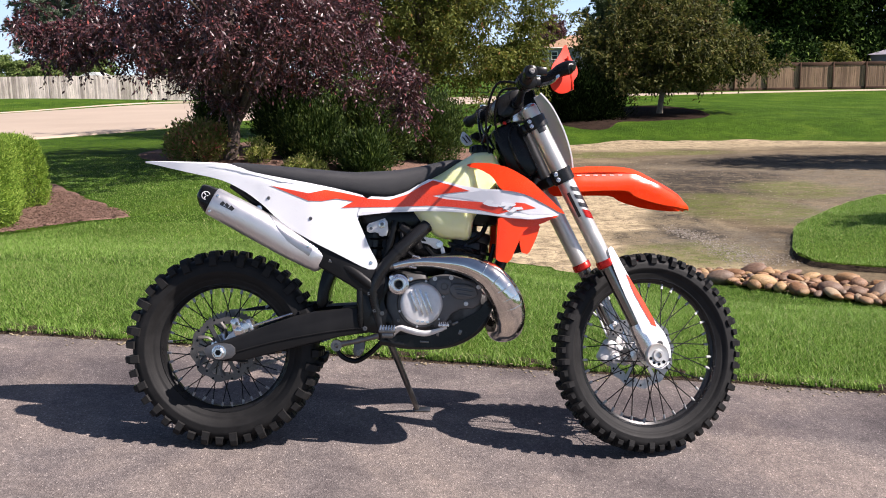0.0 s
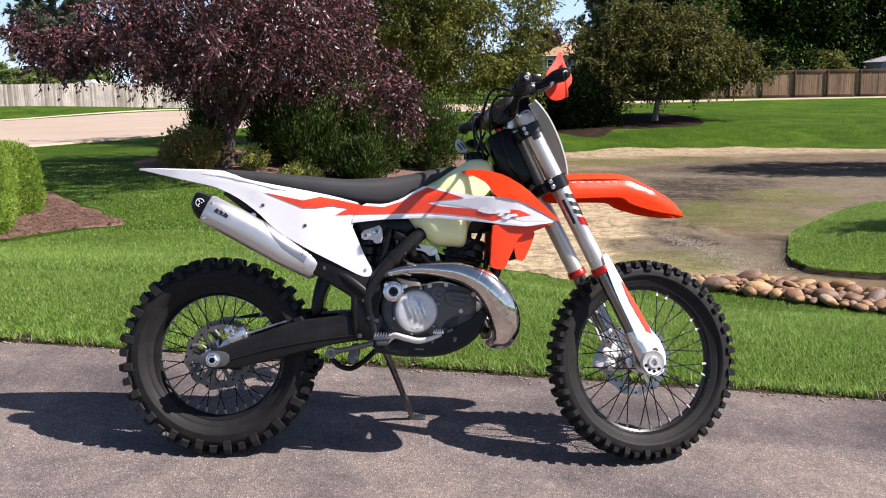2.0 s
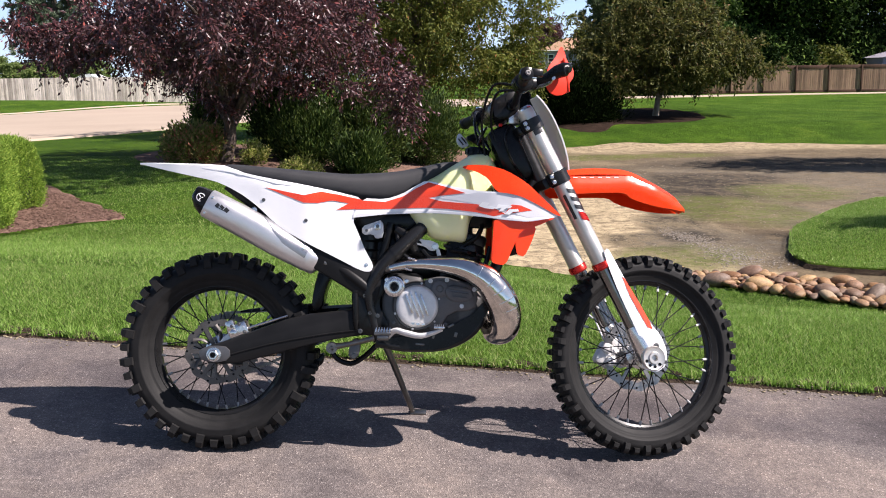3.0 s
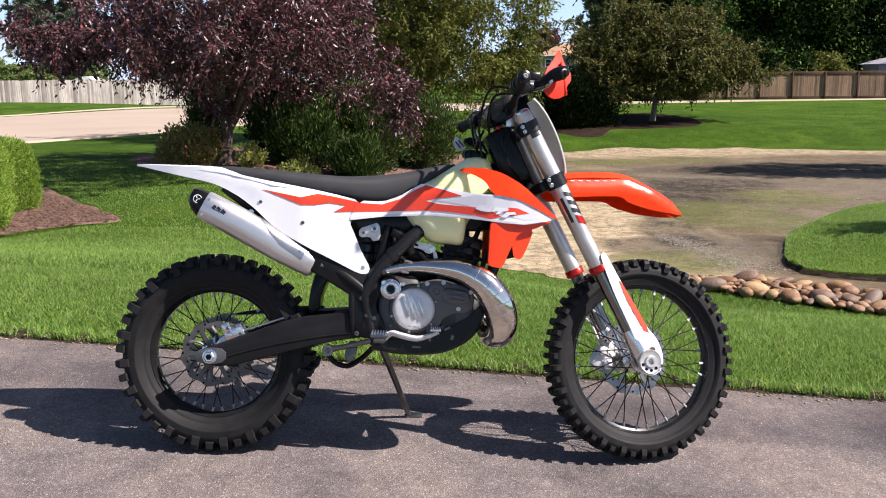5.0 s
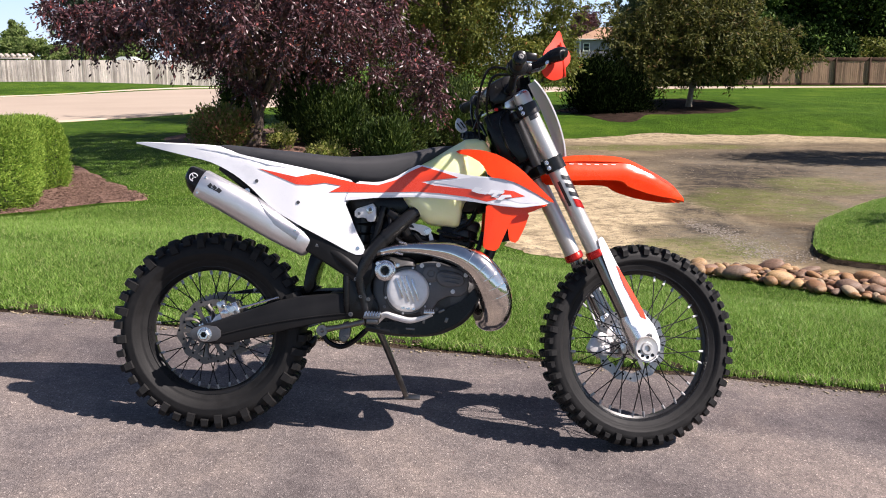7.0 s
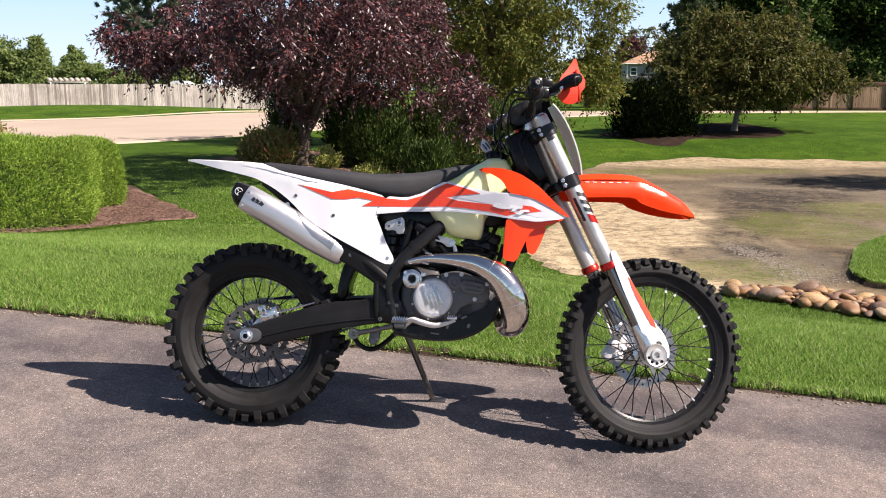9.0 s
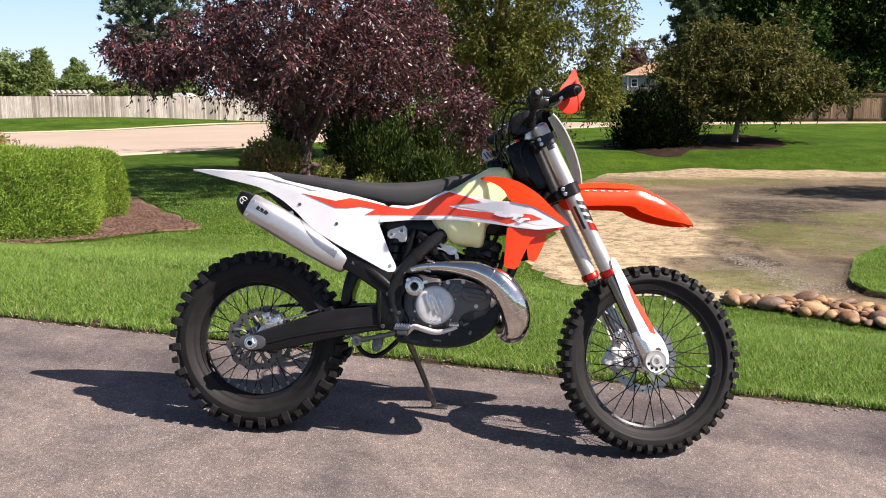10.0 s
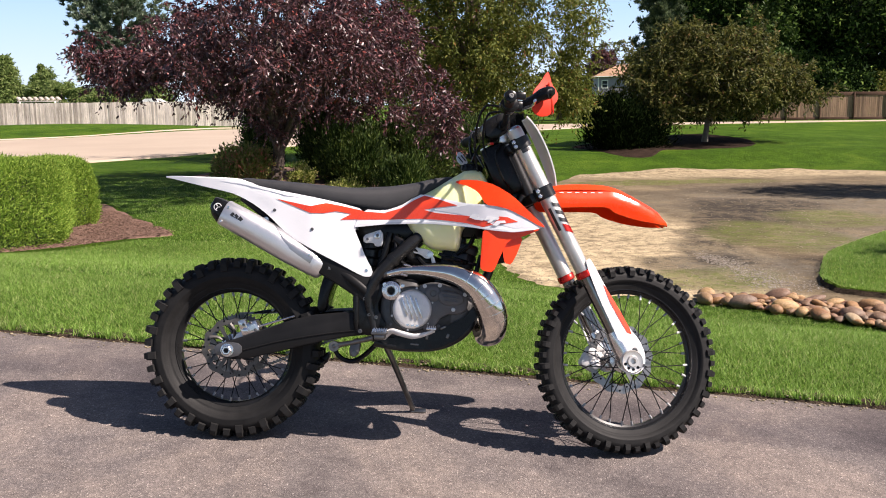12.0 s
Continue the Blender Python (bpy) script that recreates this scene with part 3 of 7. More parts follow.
basin, basin_line = patch("dirt_patch", [(0.8, 10.3), (0.9, 9.3), (1.5, 8.7), (2.6, 8.35), (3.6, 8.0), (4.3, 7.55), (5.5, 6.9), (6.8, 6.9), (7.6, 9.0), (8.2, 11.5), (8.9, 13.5), (9.8, 14.4), (14, 14.8), (18, 16.5), (18, 22.5), (12.2, 25.0), (9.5, 25.6), (6.6, 25.7), (4.7, 25.0), (3.3, 23.2), (2.1, 18), (1.2, 13)], (4.6, 14.0), DIRT, rings=70, lift=0.02, wobble=0.2, seed=4)
tagged(basin, "bare sandy dirt basin with dark silt and algae", "dirt", kind="structure")
hedge_bed, _ = patch("mulch_bed", [(-3.0, 10.1), (-3.5, 9.7), (-4.4, 8.7), (-5.6, 7.0), (-7.5, 7.0), (-7.8, 10), (-6.7, 13.0), (-5.2, 13.5), (-4.45, 12.5), (-3.6, 11.1)], (-5.3, 9.9), MULCH, seed=5, crown=0.03)
tagged(hedge_bed, "brown bark mulch bed round the clipped hedge", "mulch", kind="structure")
plum_bed, _ = patch("mulch_bed", [(-5.2, 18.4), (-3.6, 15.6), (-1.0, 15.2), (0.4, 16.4), (2.0, 18.5), (2.6, 22.5), (0.8, 24.5), (-2.5, 22.5), (-5.0, 20.5)], (-1.2, 19.2), MULCH, seed=6, crown=0.05)
tagged(plum_bed, "dark bark mulch bed under the plum tree", "mulch", kind="structure")
TURF = [(4.02, 8.36), (4.42, 8.0), (5.4, 7.52), (7.0, 7.0), (9.2, 8.2), (9.8, 11.5), (9.2, 14.0), (7.6, 13.3), (6.4, 12.35), (5.5, 11.3), (4.7, 10.3), (4.24, 9.42), (4.0, 8.82)]
drain_soil, _ = patch("drain_soil", [(2.55, 8.45), (2.92, 8.15), (3.42, 7.65), (4.08, 6.95), (5.5, 5.7), (6.4, 5.9), (4.75, 7.3), (4.15, 7.85), (3.85, 8.15), (3.55, 8.38), (2.9, 8.6)], (3.9, 7.6), SOILSHADE, rings=16, lift=0.012, wobble=0.05, seed=14)
tagged(drain_soil, "dark soil under the river rocks", "soil", kind="structure")
# thin dark band of soil that paints the shade under the turf's lip
turf_shade, _ = patch("turf_edge_shade", [(6.6 + (a - 6.6) * 1.01, 10.4 + (b - 10.4) * 1.014) for a, b in TURF], (6.6, 10.4), SOILSHADE, rings=16, lift=0.06, wobble=0.03, seed=16)
tagged(turf_shade, "cut soil edge of the raised turf, dark in place of shade", "soil", kind="structure")
turf, turf_line = patch("turf", TURF, (6.6, 10.4), LAWN, rings=40, lift=0.095, wobble=0.03, seed=16)
tagged(turf, "raised green turf beside the dirt basin", "lawn", kind="structure")
far_bed, _ = patch("mulch_bed", [(4.6, 30.5), (5.0, 28.2), (5.6, 27.0), (6.5, 27.0), (7.2, 28.2), (8.2, 28.3), (9.6, 28.9), (10.8, 30.2), (11.2, 32.4), (9.9, 34.0), (7.2, 33.5), (5.4, 32)], (7.8, 30.4), SHADEMULCH, seed=7, crown=0.05)
tagged(far_bed, "mulch bed round a small tree and shrub", "mulch", kind="structure")

# the concrete street: near and far edges as two lines over x
sx = np.linspace(-75, 95, 240)
near_e = np.interp(sx, [-75, -30, -16, -9.8, -8.4, -7.1, -4, 0, 6, 12, 27, 95], [14, 17, 21, 24.8, 27.2, 30.2, 38, 45, 50.5, 57.8, 61.2, 65.6])
far_e = np.interp(sx, [-75, -40, -27, -21.5, -18, -15.6, -12.8, -5, 7, 15, 30, 95], [30, 36, 40.5, 44, 49.3, 52.4, 55.6, 58.5, 61.5, 62, 62.5, 67])
rv = np.linspace(0, 1, 14)
RX = np.repeat(sx[None], 14, 0)
RY = near_e + (far_e - near_e) * rv[:, None]
RZ = lawn_h(RX, RY) + 0.03
RZ[0] -= 0.06
RZ[-1] -= 0.06
road = link_mesh("road", grid_mesh("road", RX, RY, RZ), CONCRETE)
tagged(road, "pale tan concrete street that curves past the lawn", "road", kind="structure")
for e_line, side in ((near_e, -1), (far_e, 1)):
    prof = [(0.0, -0.05), (0.06, 0.05), (0.14, 0.06), (0.3, 0.05), (0.34, -0.05)]
    KX = np.repeat(sx[None], len(prof), 0)
    KY = np.stack([e_line + side * (o - 0.05) for o, _ in prof])
    KZ = np.stack([lawn_h(sx, e_line) + z for _, z in prof])
    tagged(link_mesh("kerb", grid_mesh("kerb", KX, KY, KZ), CONCRETE), "pale concrete kerb along the street", "kerb", kind="structure")


# the bright low sky all round, far behind everything
ba = np.linspace(0, 2 * np.pi, 97)
BA, BZ = np.meshgrid(ba, np.linspace(-8, 150, 9))
tagged(link_mesh("backdrop", grid_mesh("backdrop", 860 * np.cos(BA), 860 * np.sin(BA), BZ), SKYGLOW), "pale blue clear sky above the horizon", "sky", kind="structure")


# ---- plants ----
def leaf_mesh(name, pos, axis, length, width, rng, fold=0.25, single=False):
    """Four-cornered leaves, folded along the middle: positions, ways, sizes."""
    n = len(pos)
    axis = axis / np.linalg.norm(axis, axis=1, keepdims=True)
    other = np.cross(axis, rng.randn(n, 3))
    other /= np.linalg.norm(other, axis=1, keepdims=True)
    up = np.cross(axis, other)
    L, W = length[:, None], width[:, None]
    v = np.stack([pos, pos + axis * L * 0.45 + other * W + up * W * fold, pos + axis * L, pos + axis * L * 0.45 - other * W + up * W * fold], 1)
    if single:
        v = np.stack([pos + other * W, pos + axis * L, pos - other * W], 1)
        return raw_mesh(name, v.reshape(-1, 3), np.arange(3 * n).reshape(-1, 3))
    i = np.arange(n)[:, None] * 4
    f = np.concatenate([i + [0, 1, 2], i + [0, 2, 3]], 1).reshape(-1, 3)
    return raw_mesh(name, v.reshape(-1, 3), f)


def crown_points(rng, centre, radii, clumps, per, spread, shell=0.55, droop=0.0, cut=None, rough=0.2, clip=1.5, tilt=0.0, slant=None):
    """Leaf places in clumps that fill a lumpy crown, denser towards its skin."""
    d = rng.randn(clumps, 3)
    d /= np.linalg.norm(d, axis=1, keepdims=True)
    rr = shell + (1 - shell) * rng.rand(clumps) ** 0.6
    lump = 1 + 0.16 * np.sin(d[:, 0] * 5 + 1) * np.sin(d[:, 1] * 4 + d[:, 2] * 6) + 0.1 * rng.randn(clumps)
    c = d * (rr * lump)[:, None]
    c[:, 2] -= droop * (c[:, 0] ** 2 + c[:, 1] ** 2)
    c = np.array(centre) + c * np.array(radii)
    c[:, 2] += tilt * np.minimum(0, c[:, 0] - centre[0] + 0.8)
    if slant is not None:
        for at, rise in slant:
            c = c[c[:, 2] < at + rise * (c[:, 0] - centre[0]) - 0.4 * np.maximum(0, centre[1] - c[:, 1]) + 0.15 * rng.randn(len(c))]
    if cut is not None:
        low = np.interp(c[:, 0] - centre[0], *cut) + 0.05 * (centre[1] - c[:, 1]) if isinstance(cut, tuple) else cut
        c = c[c[:, 2] > low + rough * rng.randn(len(c))]
    size = spread * (0.6 + 0.8 * rng.rand(len(c)))
    p = np.repeat(c, per, 0) + np.clip(rng.randn(len(c) * per, 3), -clip, clip) * np.repeat(size, per)[:, None] * np.array([1, 1, 0.75])
    return c, p


def twig_points(rng, c, per, spread, hang, twigs=9):
    """Leaves strung along drooping twigs that spread from each clump."""
    n, k = len(c), max(per // twigs, 2)
    d = rng.randn(n * twigs, 3) * np.array([1, 1, 0.7]) + np.array([0, 0, -0.55 * hang])
    d /= np.linalg.norm(d, axis=1, keepdims=True)
    ln = spread * (0.9 + 1.5 * rng.rand(n * twigs))
    t = np.tile((np.arange(k) + 0.6) / k, n * twigs)
    d, ln, base = np.repeat(d, k, 0), np.repeat(ln, k), np.repeat(np.repeat(c, twigs, 0), k, 0)
    p = base + d * (ln * t)[:, None] + rng.randn(len(t), 3) * spread * 0.07
    p[:, 2] -= 0.35 * ln * t * t * hang
    return p, d * 1.1 + rng.randn(len(t), 3) * 0.55 + np.array([0, 0, -0.35 * hang])


def tree(name, base, trunk_r, fork_z, centre, radii, clumps, per, spread, leaf, mat, label, seed, bark=BARK, droop=0.0, cut=None, category="tree", shell=0.5, hang=0.5, limbs=14, lean=0.0, narrow=0.2, extra=(), rough=0.2, clip=1.5, tilt=0.0, slant=None, twigs=9):
    rng = np.random.RandomState(seed)
    x, y = base
    z = float(lawn_h(x, y))
    root = thing(name, label, category, pose(x, y, z))
    c, _ = crown_points(rng, centre, radii, clumps, per, spread, shell, droop, cut, rough, clip, tilt, slant)
    inner = len(c)
    for ex, ey, ez, en, es in extra:
        c = np.concatenate([c, np.array([ex, ey, ez]) + rng.randn(en, 3) * np.array(es)])
    p, ax = twig_points(rng, c, per, spread, hang, twigs)
    off = np.array([x, y, z])
    bm = bmesh.new()
    top = Vector((lean, 0, fork_z - z))
    put_tube(bm, [(0, 0, -0.1), (0.02 + lean * 0.3, 0.01, (fork_z - z) * 0.4), top, (top.x + (centre[0] - x) * 0.4, (centre[1] - y) * 0.4, centre[2] - z)], [trunk_r * 1.35, trunk_r, trunk_r * 0.85, trunk_r * 0.4], 10, 4)
    upper = np.flatnonzero(c[:inner, 2] > centre[2] - 0.25 * radii[2])
    for k in rng.choice(upper, min(limbs, len(upper)), replace=False):
        end = Vector(c[k] - off)
        start = top * (0.75 + 0.25 * rng.rand())
        mid = start.lerp(end, 0.45) + Vector((0, 0, 0.12 * (end - start).length)) + Vector(rng.randn(3) * 0.08)
        put_tube(bm, [start, mid, end], [trunk_r * 0.5, trunk_r * 0.28, trunk_r * 0.07], 6, 4)
    part("trunk", bm, bark, root)
    n = len(p)
    ln = leaf * (0.65 + 0.7 * rng.rand(n))
    link_mesh("crown", leaf_mesh("crown", p - off, ax, ln, ln * narrow, rng), mat, root)
    return root


def shrub(name, base, centre_z, radii, clumps, per, spread, leaf, mat, label, seed, shell=0.6, cut=None, narrow=0.26, up=0.6, category="shrub"):
    rng = np.random.RandomState(seed)
    x, y = base
    z = float(lawn_h(x, y))
    root = thing(name, label, category, pose(x, y, z))
    c, p = crown_points(rng, (x, y, z + centre_z), radii, clumps, per, spread, shell, cut=z + 0.03 if cut is None else cut)
    off = np.array([x, y, z])
    bm = bmesh.new()
    for k in rng.choice(len(c), min(16, len(c)), replace=False):
        e = Vector(c[k] - off)
        put_tube(bm, [(rng.randn() * 0.05, rng.randn() * 0.05, -0.05), e * 0.5 + Vector((0, 0, 0.05)), e], [0.03, 0.02, 0.006], 5, 3)
    part("stems", bm, BARK, root)
    p = p[p[:, 2] > z - 0.02]
    n = len(p)
    out = (p - off - np.array([0, 0, centre_z * 0.6]))
    ax = out / np.linalg.norm(out, axis=1, keepdims=True) + rng.randn(n, 3) * 0.7 + np.array([0, 0, up])
    ln = leaf * (0.65 + 0.7 * rng.rand(n))
    link_mesh("foliage", leaf_mesh("foliage", p - off, ax, ln, ln * narrow, rng), mat, root)
    return root


# the plum in the foreground bed, and what grows round it
tree("plum_tree", (-3.05, 16.7), 0.125, 0.45, (-2.8, 16.1, 3.2), (3.4, 4.0, 2.9), 1500, 153, 0.19, 0.075, PLUM, "purple-leaved plum tree with a dark gnarled trunk", 11, droop=0.1, cut=((-4, -2, -0.7, 0.0, 0.5, 1.5, 2.5, 3.2, 3.7), (1.75, 1.6, 1.35, 1.2, 1.3, 1.22, 0.98, 0.72, 0.55)), shell=0.35, hang=0.9, limbs=26, lean=0.12, narrow=0.2, rough=0.08, clip=1.35, tilt=0.25, slant=((4.5, 0.8), (6.1, -1.4)), extra=((0.15, 15.2, 1.1, 22, (0.16, 0.35, 0.28)), (-2.95, 15.9, 0.9, 4, (0.08, 0.1, 0.06)), (-5.65, 16.2, 1.85, 18, (0.28, 0.5, 0.14)), (-5.1, 16.3, 2.15, 48, (0.45, 0.6, 0.16))))
tree("shade_tree", (1.0, 24.5), 0.16, 1.7, (1.0, 24.5, 5.0), (3.3, 2.9, 5.0), 1150, 108, 0.27, 0.1, PEAR, "green drooping ornamental tree with small red fruit", 12, droop=0.15, cut=0.3, shell=0.35, hang=0.8, extra=((4.0, 24.5, 3.7, 16, (0.28, 0.5, 0.3)), (3.75, 24.5, 2.9, 16, (0.25, 0.5, 0.3)), (3.6, 24.5, 2.0, 18, (0.3, 0.5, 0.3)), (3.7, 24.5, 1.3, 16, (0.3, 0.5, 0.25))))
shrub("evergreen_shrub", (-1.6, 17.3), 0.5, (0.55, 0.6, 0.6), 200, 115, 0.12, 0.095, NEEDLE, "dark green needle shrub in the mulch bed", 21, narrow=0.12, up=1.3)
shrub("evergreen_shrub", (-0.6, 16.5), 0.34, (0.34, 0.5, 0.46), 150, 115, 0.11, 0.095, NEEDLE, "dark green needle shrub in the mulch bed", 22, narrow=0.12, up=1.3)
shrub("evergreen_shrub", (0.75, 20.5), 0.65, (0.72, 0.75, 0.95), 220, 115, 0.12, 0.095, NEEDLE, "rounded dark green shrub beside the lawn", 23, narrow=0.12, up=1.3)
shrub("evergreen_shrub", (-3.75, 19.2), 0.7, (0.22, 0.3, 0.8), 90, 110, 0.15, 0.1, NEEDLE, "upright green shrub behind the plum trunk", 24, narrow=0.14)
shrub("evergreen_shrub", (-2.1, 18.9), 0.75, (0.75, 0.5, 0.85), 200, 105, 0.13, 0.095, NEEDLE, "upright green shrub behind the plum trunk", 34, narrow=0.14, up=1.2)
shrub("evergreen_shrub", (-0.5, 19.0), 0.75, (0.9, 0.5, 0.9), 200, 105, 0.13, 0.095, NEEDLE, "upright green shrub behind the plum trunk", 35, narrow=0.14, up=1.2)
shrub("flowering_shrub", (-3.6, 16.7), 0.28, (0.45, 0.5, 0.33), 130, 100, 0.13, 0.07, FLOWER, "low loose shrub with a few pink flowers", 25)
shrub("variegated_shrub", (-1.6, 15.7), 0.1, (0.32, 0.26, 0.12), 45, 80, 0.06, 0.05, VARIEG, "low yellow-green variegated shrub", 26)
shrub("variegated_shrub", (-2.45, 16.2), 0.16, (0.16, 0.25, 0.2), 34, 80, 0.06, 0.05, VARIEG, "small yellow-green shrub at the plum trunk", 27)
tree("crabapple_tree", (9.3, 31.1), 0.1, 0.6, (9.6, 31.2, 2.1), (2.6, 2.6, 1.6), 480, 126, 0.26, 0.125, CRAB, "small round green tree with a pale trunk", 13, bark=BARK2, droop=0.1, cut=1.0, shell=0.35, hang=0.7, lean=0.1, limbs=26, rough=0.2, extra=((12.1, 31.0, 1.8, 44, (0.5, 0.7, 0.3)), (7.0, 30.8, 1.9, 60, (0.45, 0.6, 0.6)), (7.3, 30.0, 0.75, 44, (0.3, 0.35, 0.4)), (10.7, 31.0, 3.4, 22, (0.6, 0.6, 0.22)), (8.4, 31.0, 3.5, 14, (0.35, 0.5, 0.25)), (12.9, 31.0, 1.45, 10, (0.25, 0.4, 0.12))))
tree("shade_tree", (14.9, 17.2), 0.14, 2.2, (14.7, 17.2, 4.6), (2.5, 1.7, 1.5), 240, 110, 0.28, 0.12, CRAB, "round green tree whose shadow lies on the dirt", 14)
tree("shade_tree", (9.6, 9.0), 0.09, 1.4, (9.5, 9.0, 2.7), (1.2, 0.7, 0.8), 110, 90, 0.2, 0.09, CRAB, "young green tree whose shadow lies on the turf", 15)
shrub("flowering_shrub", (-11.8, 21.6), 0.35, (0.6, 0.5, 0.4), 70, 80, 0.12, 0.07, FLOWER, "low loose shrub with a few pink flowers", 29)
shrub("juniper_shrub", (5.75, 28.9), 0.5, (0.75, 0.9, 0.95), 170, 130, 0.26, 0.13, JUNIPER, "large spreading juniper shrub, shade in its leaf colour", 28, shell=0.3, narrow=0.12, up=1.0)
shrub("juniper_shrub", (6.75, 29.3), 0.4, (0.65, 0.8, 0.75), 120, 130, 0.26, 0.13, JUNIPER, "ragged juniper shrub under the small tree, shade in its leaf colour", 36, shell=0.3, narrow=0.12, up=1.0)


def hedge(plan, H, n_side, n_top, label, seed):
    """A clipped hedge: leaves on the sides and top of a rounded block, round a dark core that paints the inner shade.
    """
    rng = np.random.RandomState(seed)
    plan = [Vector(p) for p in plan]
    z = -0.22
    c = sum(plan, Vector((0, 0))) / len(plan)
    size = sum((p - c).length for p in plan) / len(plan)
    root = thing("hedge", label, "hedge", pose(c.x, c.y, z))
    lens = [(b - a).length for a, b in zip(plan, plan[1:] + plan[:1])]
    edge = rng.choice(len(plan), n_side, p=np.array(lens) / sum(lens))
    t = rng.rand(n_side)
    P = np.array([[p.x, p.y] for p in plan])
    Q = np.roll(P, -1, 0)
    xy = P[edge] + (Q[edge] - P[edge]) * t[:, None]
    h = H * rng.rand(n_side)
    inward = rng.rand(n_side) ** 2 * 0.12
    lump = 0.05 * np.sin(xy[:, 0] * 5 + h * 4) * np.sin(xy[:, 1] * 4 + 1) + 0.025 * np.sin(xy[:, 0] * 17) * np.sin(h * 13 + xy[:, 1] * 15) + 0.02 * rng.randn(n_side)
    draw = 1 - (inward + lump + 0.22 * np.clip((h - H + 0.22) / 0.22, 0, 1) ** 2 + 0.12 * np.clip((0.2 - h) / 0.2, 0, 1)) / size
    xy = np.array(c) + (xy - np.array(c)) * draw[:, None]
    side = np.stack([xy[:, 0], xy[:, 1], h], 1)
    k = np.sqrt(rng.rand(n_top)) * 0.97
    edge = rng.choice(len(plan), n_top, p=np.array(lens) / sum(lens))
    xy = P[edge] + (Q[edge] - P[edge]) * rng.rand(n_top)[:, None]
    xy = np.array(c) + (xy - np.array(c)) * k[:, None]
    top_z = H - rng.rand(n_top) ** 2 * 0.07 - 0.2 * np.clip((k - 0.86) / 0.14, 0, 1) ** 2 + 0.03 * np.sin(xy[:, 0] * 3) * np.sin(xy[:, 1] * 2.6) + 0.02 * rng.randn(n_top) + 0.07 * (1 - k)
    V = np.concatenate([side, np.stack([xy[:, 0], xy[:, 1], top_z], 1)]) - np.array([c.x, c.y, 0])
    n = len(V)
    out = V / np.array([size, size, 1.2])
    ax = out + rng.randn(n, 3) * 0.8 + np.array([0, 0, 0.5])
    ln = 0.034 * (0.6 + 0.8 * rng.rand(n))
    link_mesh("foliage", leaf_mesh("foliage", V, ax, ln, ln * 0.13, rng, single=True), HEDGE, root)
    # solid near-black block in place of the shade between the leaves
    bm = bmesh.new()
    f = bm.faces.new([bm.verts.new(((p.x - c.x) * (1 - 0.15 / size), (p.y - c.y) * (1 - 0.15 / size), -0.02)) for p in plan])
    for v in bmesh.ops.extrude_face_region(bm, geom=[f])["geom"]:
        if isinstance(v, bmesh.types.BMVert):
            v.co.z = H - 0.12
    part("shade_core", bm, HEDGECORE, root)


hedge(((-5.4, 7.4), (-4.3, 8.75), (-3.98, 9.4), (-4.2, 10.18), (-5.4, 10.8), (-7.2, 9.8), (-6.9, 7.5)), 0.9, 150000, 95000, "clipped bright green hedge with a flat top", 31)
hedge(((-4.3, 10.28), (-4.2, 10.95), (-4.75, 11.75), (-5.7, 11.7), (-5.5, 10.95)), 0.78, 45000, 24000, "smaller clipped green hedge behind a narrow gap", 32)


# ---- fences, house and far trees ----
def fence(name, a, b, height, board, mat, label, seed, rail_post=True, span=2.44, trim=None):
    rng = np.random.RandomState(seed)
    a, b = Vector(a), Vector(b)
    L = (b - a).length
    d = (b - a) / L
    n = int(L / span)
    root = thing(name, label, "fence", pose(a.x, a.y, 0, 0, 0, math.degrees(math.atan2(d.y, d.x))))
    bm = bmesh.new()
    rails = bmesh.new()
    w = 0.0
    while w < n * span:
        p = a + d * w
        z = float(lawn_h(p.x, p.y)) - 0.05
        bw = board * (0.97 + 0.05 * rng.rand())
        put_box(bm, (w + bw / 2, rng.randn() * 0.004, z + height / 2 + 0.03 + rng.randn() * 0.012), (bw - 0.012, 0.02, height), Matrix.Rotation(rng.randn() * 0.005, 4, "Y"))
        w += bw
    tagged(part("boarding", bm, mat, root), kind="stuff")
    me = None
    for i in range(n + 1):
        p = a + d * span * i
        z = float(lawn_h(p.x, p.y)) - 0.05
        if me is None:
            bm = bmesh.new()
            put_box(bm, (0, 0, height / 2), (0.1, 0.1, height + 0.06), bevel=0.006)
            o = part("post", bm, trim or mat, root)
            me = o.data
        else:
            o = new("post", me)
            o.parent = root
        o.location = (span * i, -0.06 if rail_post else 0.07, z)
        if trim and i < n:
            # a top board and a dark strip along the bottom of each span
            for name_, zz, hh in (("top_board", z + height - 0.1, 0.26), ("bottom_strip", z + 0.14, 0.2)):
                bm = bmesh.new()
                put_box(bm, (span * (i + 0.5), -0.025, zz), (span - 0.1, 0.024, hh), bevel=0.004)
                part(name_, bm, trim, root)
        if i < n:
            for h in (0.3, height - 0.3):
                o = new("rail", rail_me) if i or h > 0.4 else None
                if o is None:
                    put_box(rails, (span / 2, 0.035, 0), (span, 0.04, 0.09))
                    o = part("rail", rails, mat)
                    rail_me = o.data
                o.parent, o.location = root, (span * i, 0, z + h)
    return root


fence("board_fence", (-70, 62.5), (-11, 67.5), 1.9, 0.14, OLDWOOD, "weathered grey wooden board fence with ragged top", 41, rail_post=False)
fence("board_fence", (23.6, 67.6), (75, 63.5), 2.05, 0.14, NEWWOOD, "brown cedar board fence with dark posts and top boards", 42, span=2.45, trim=CEDARTRIM)


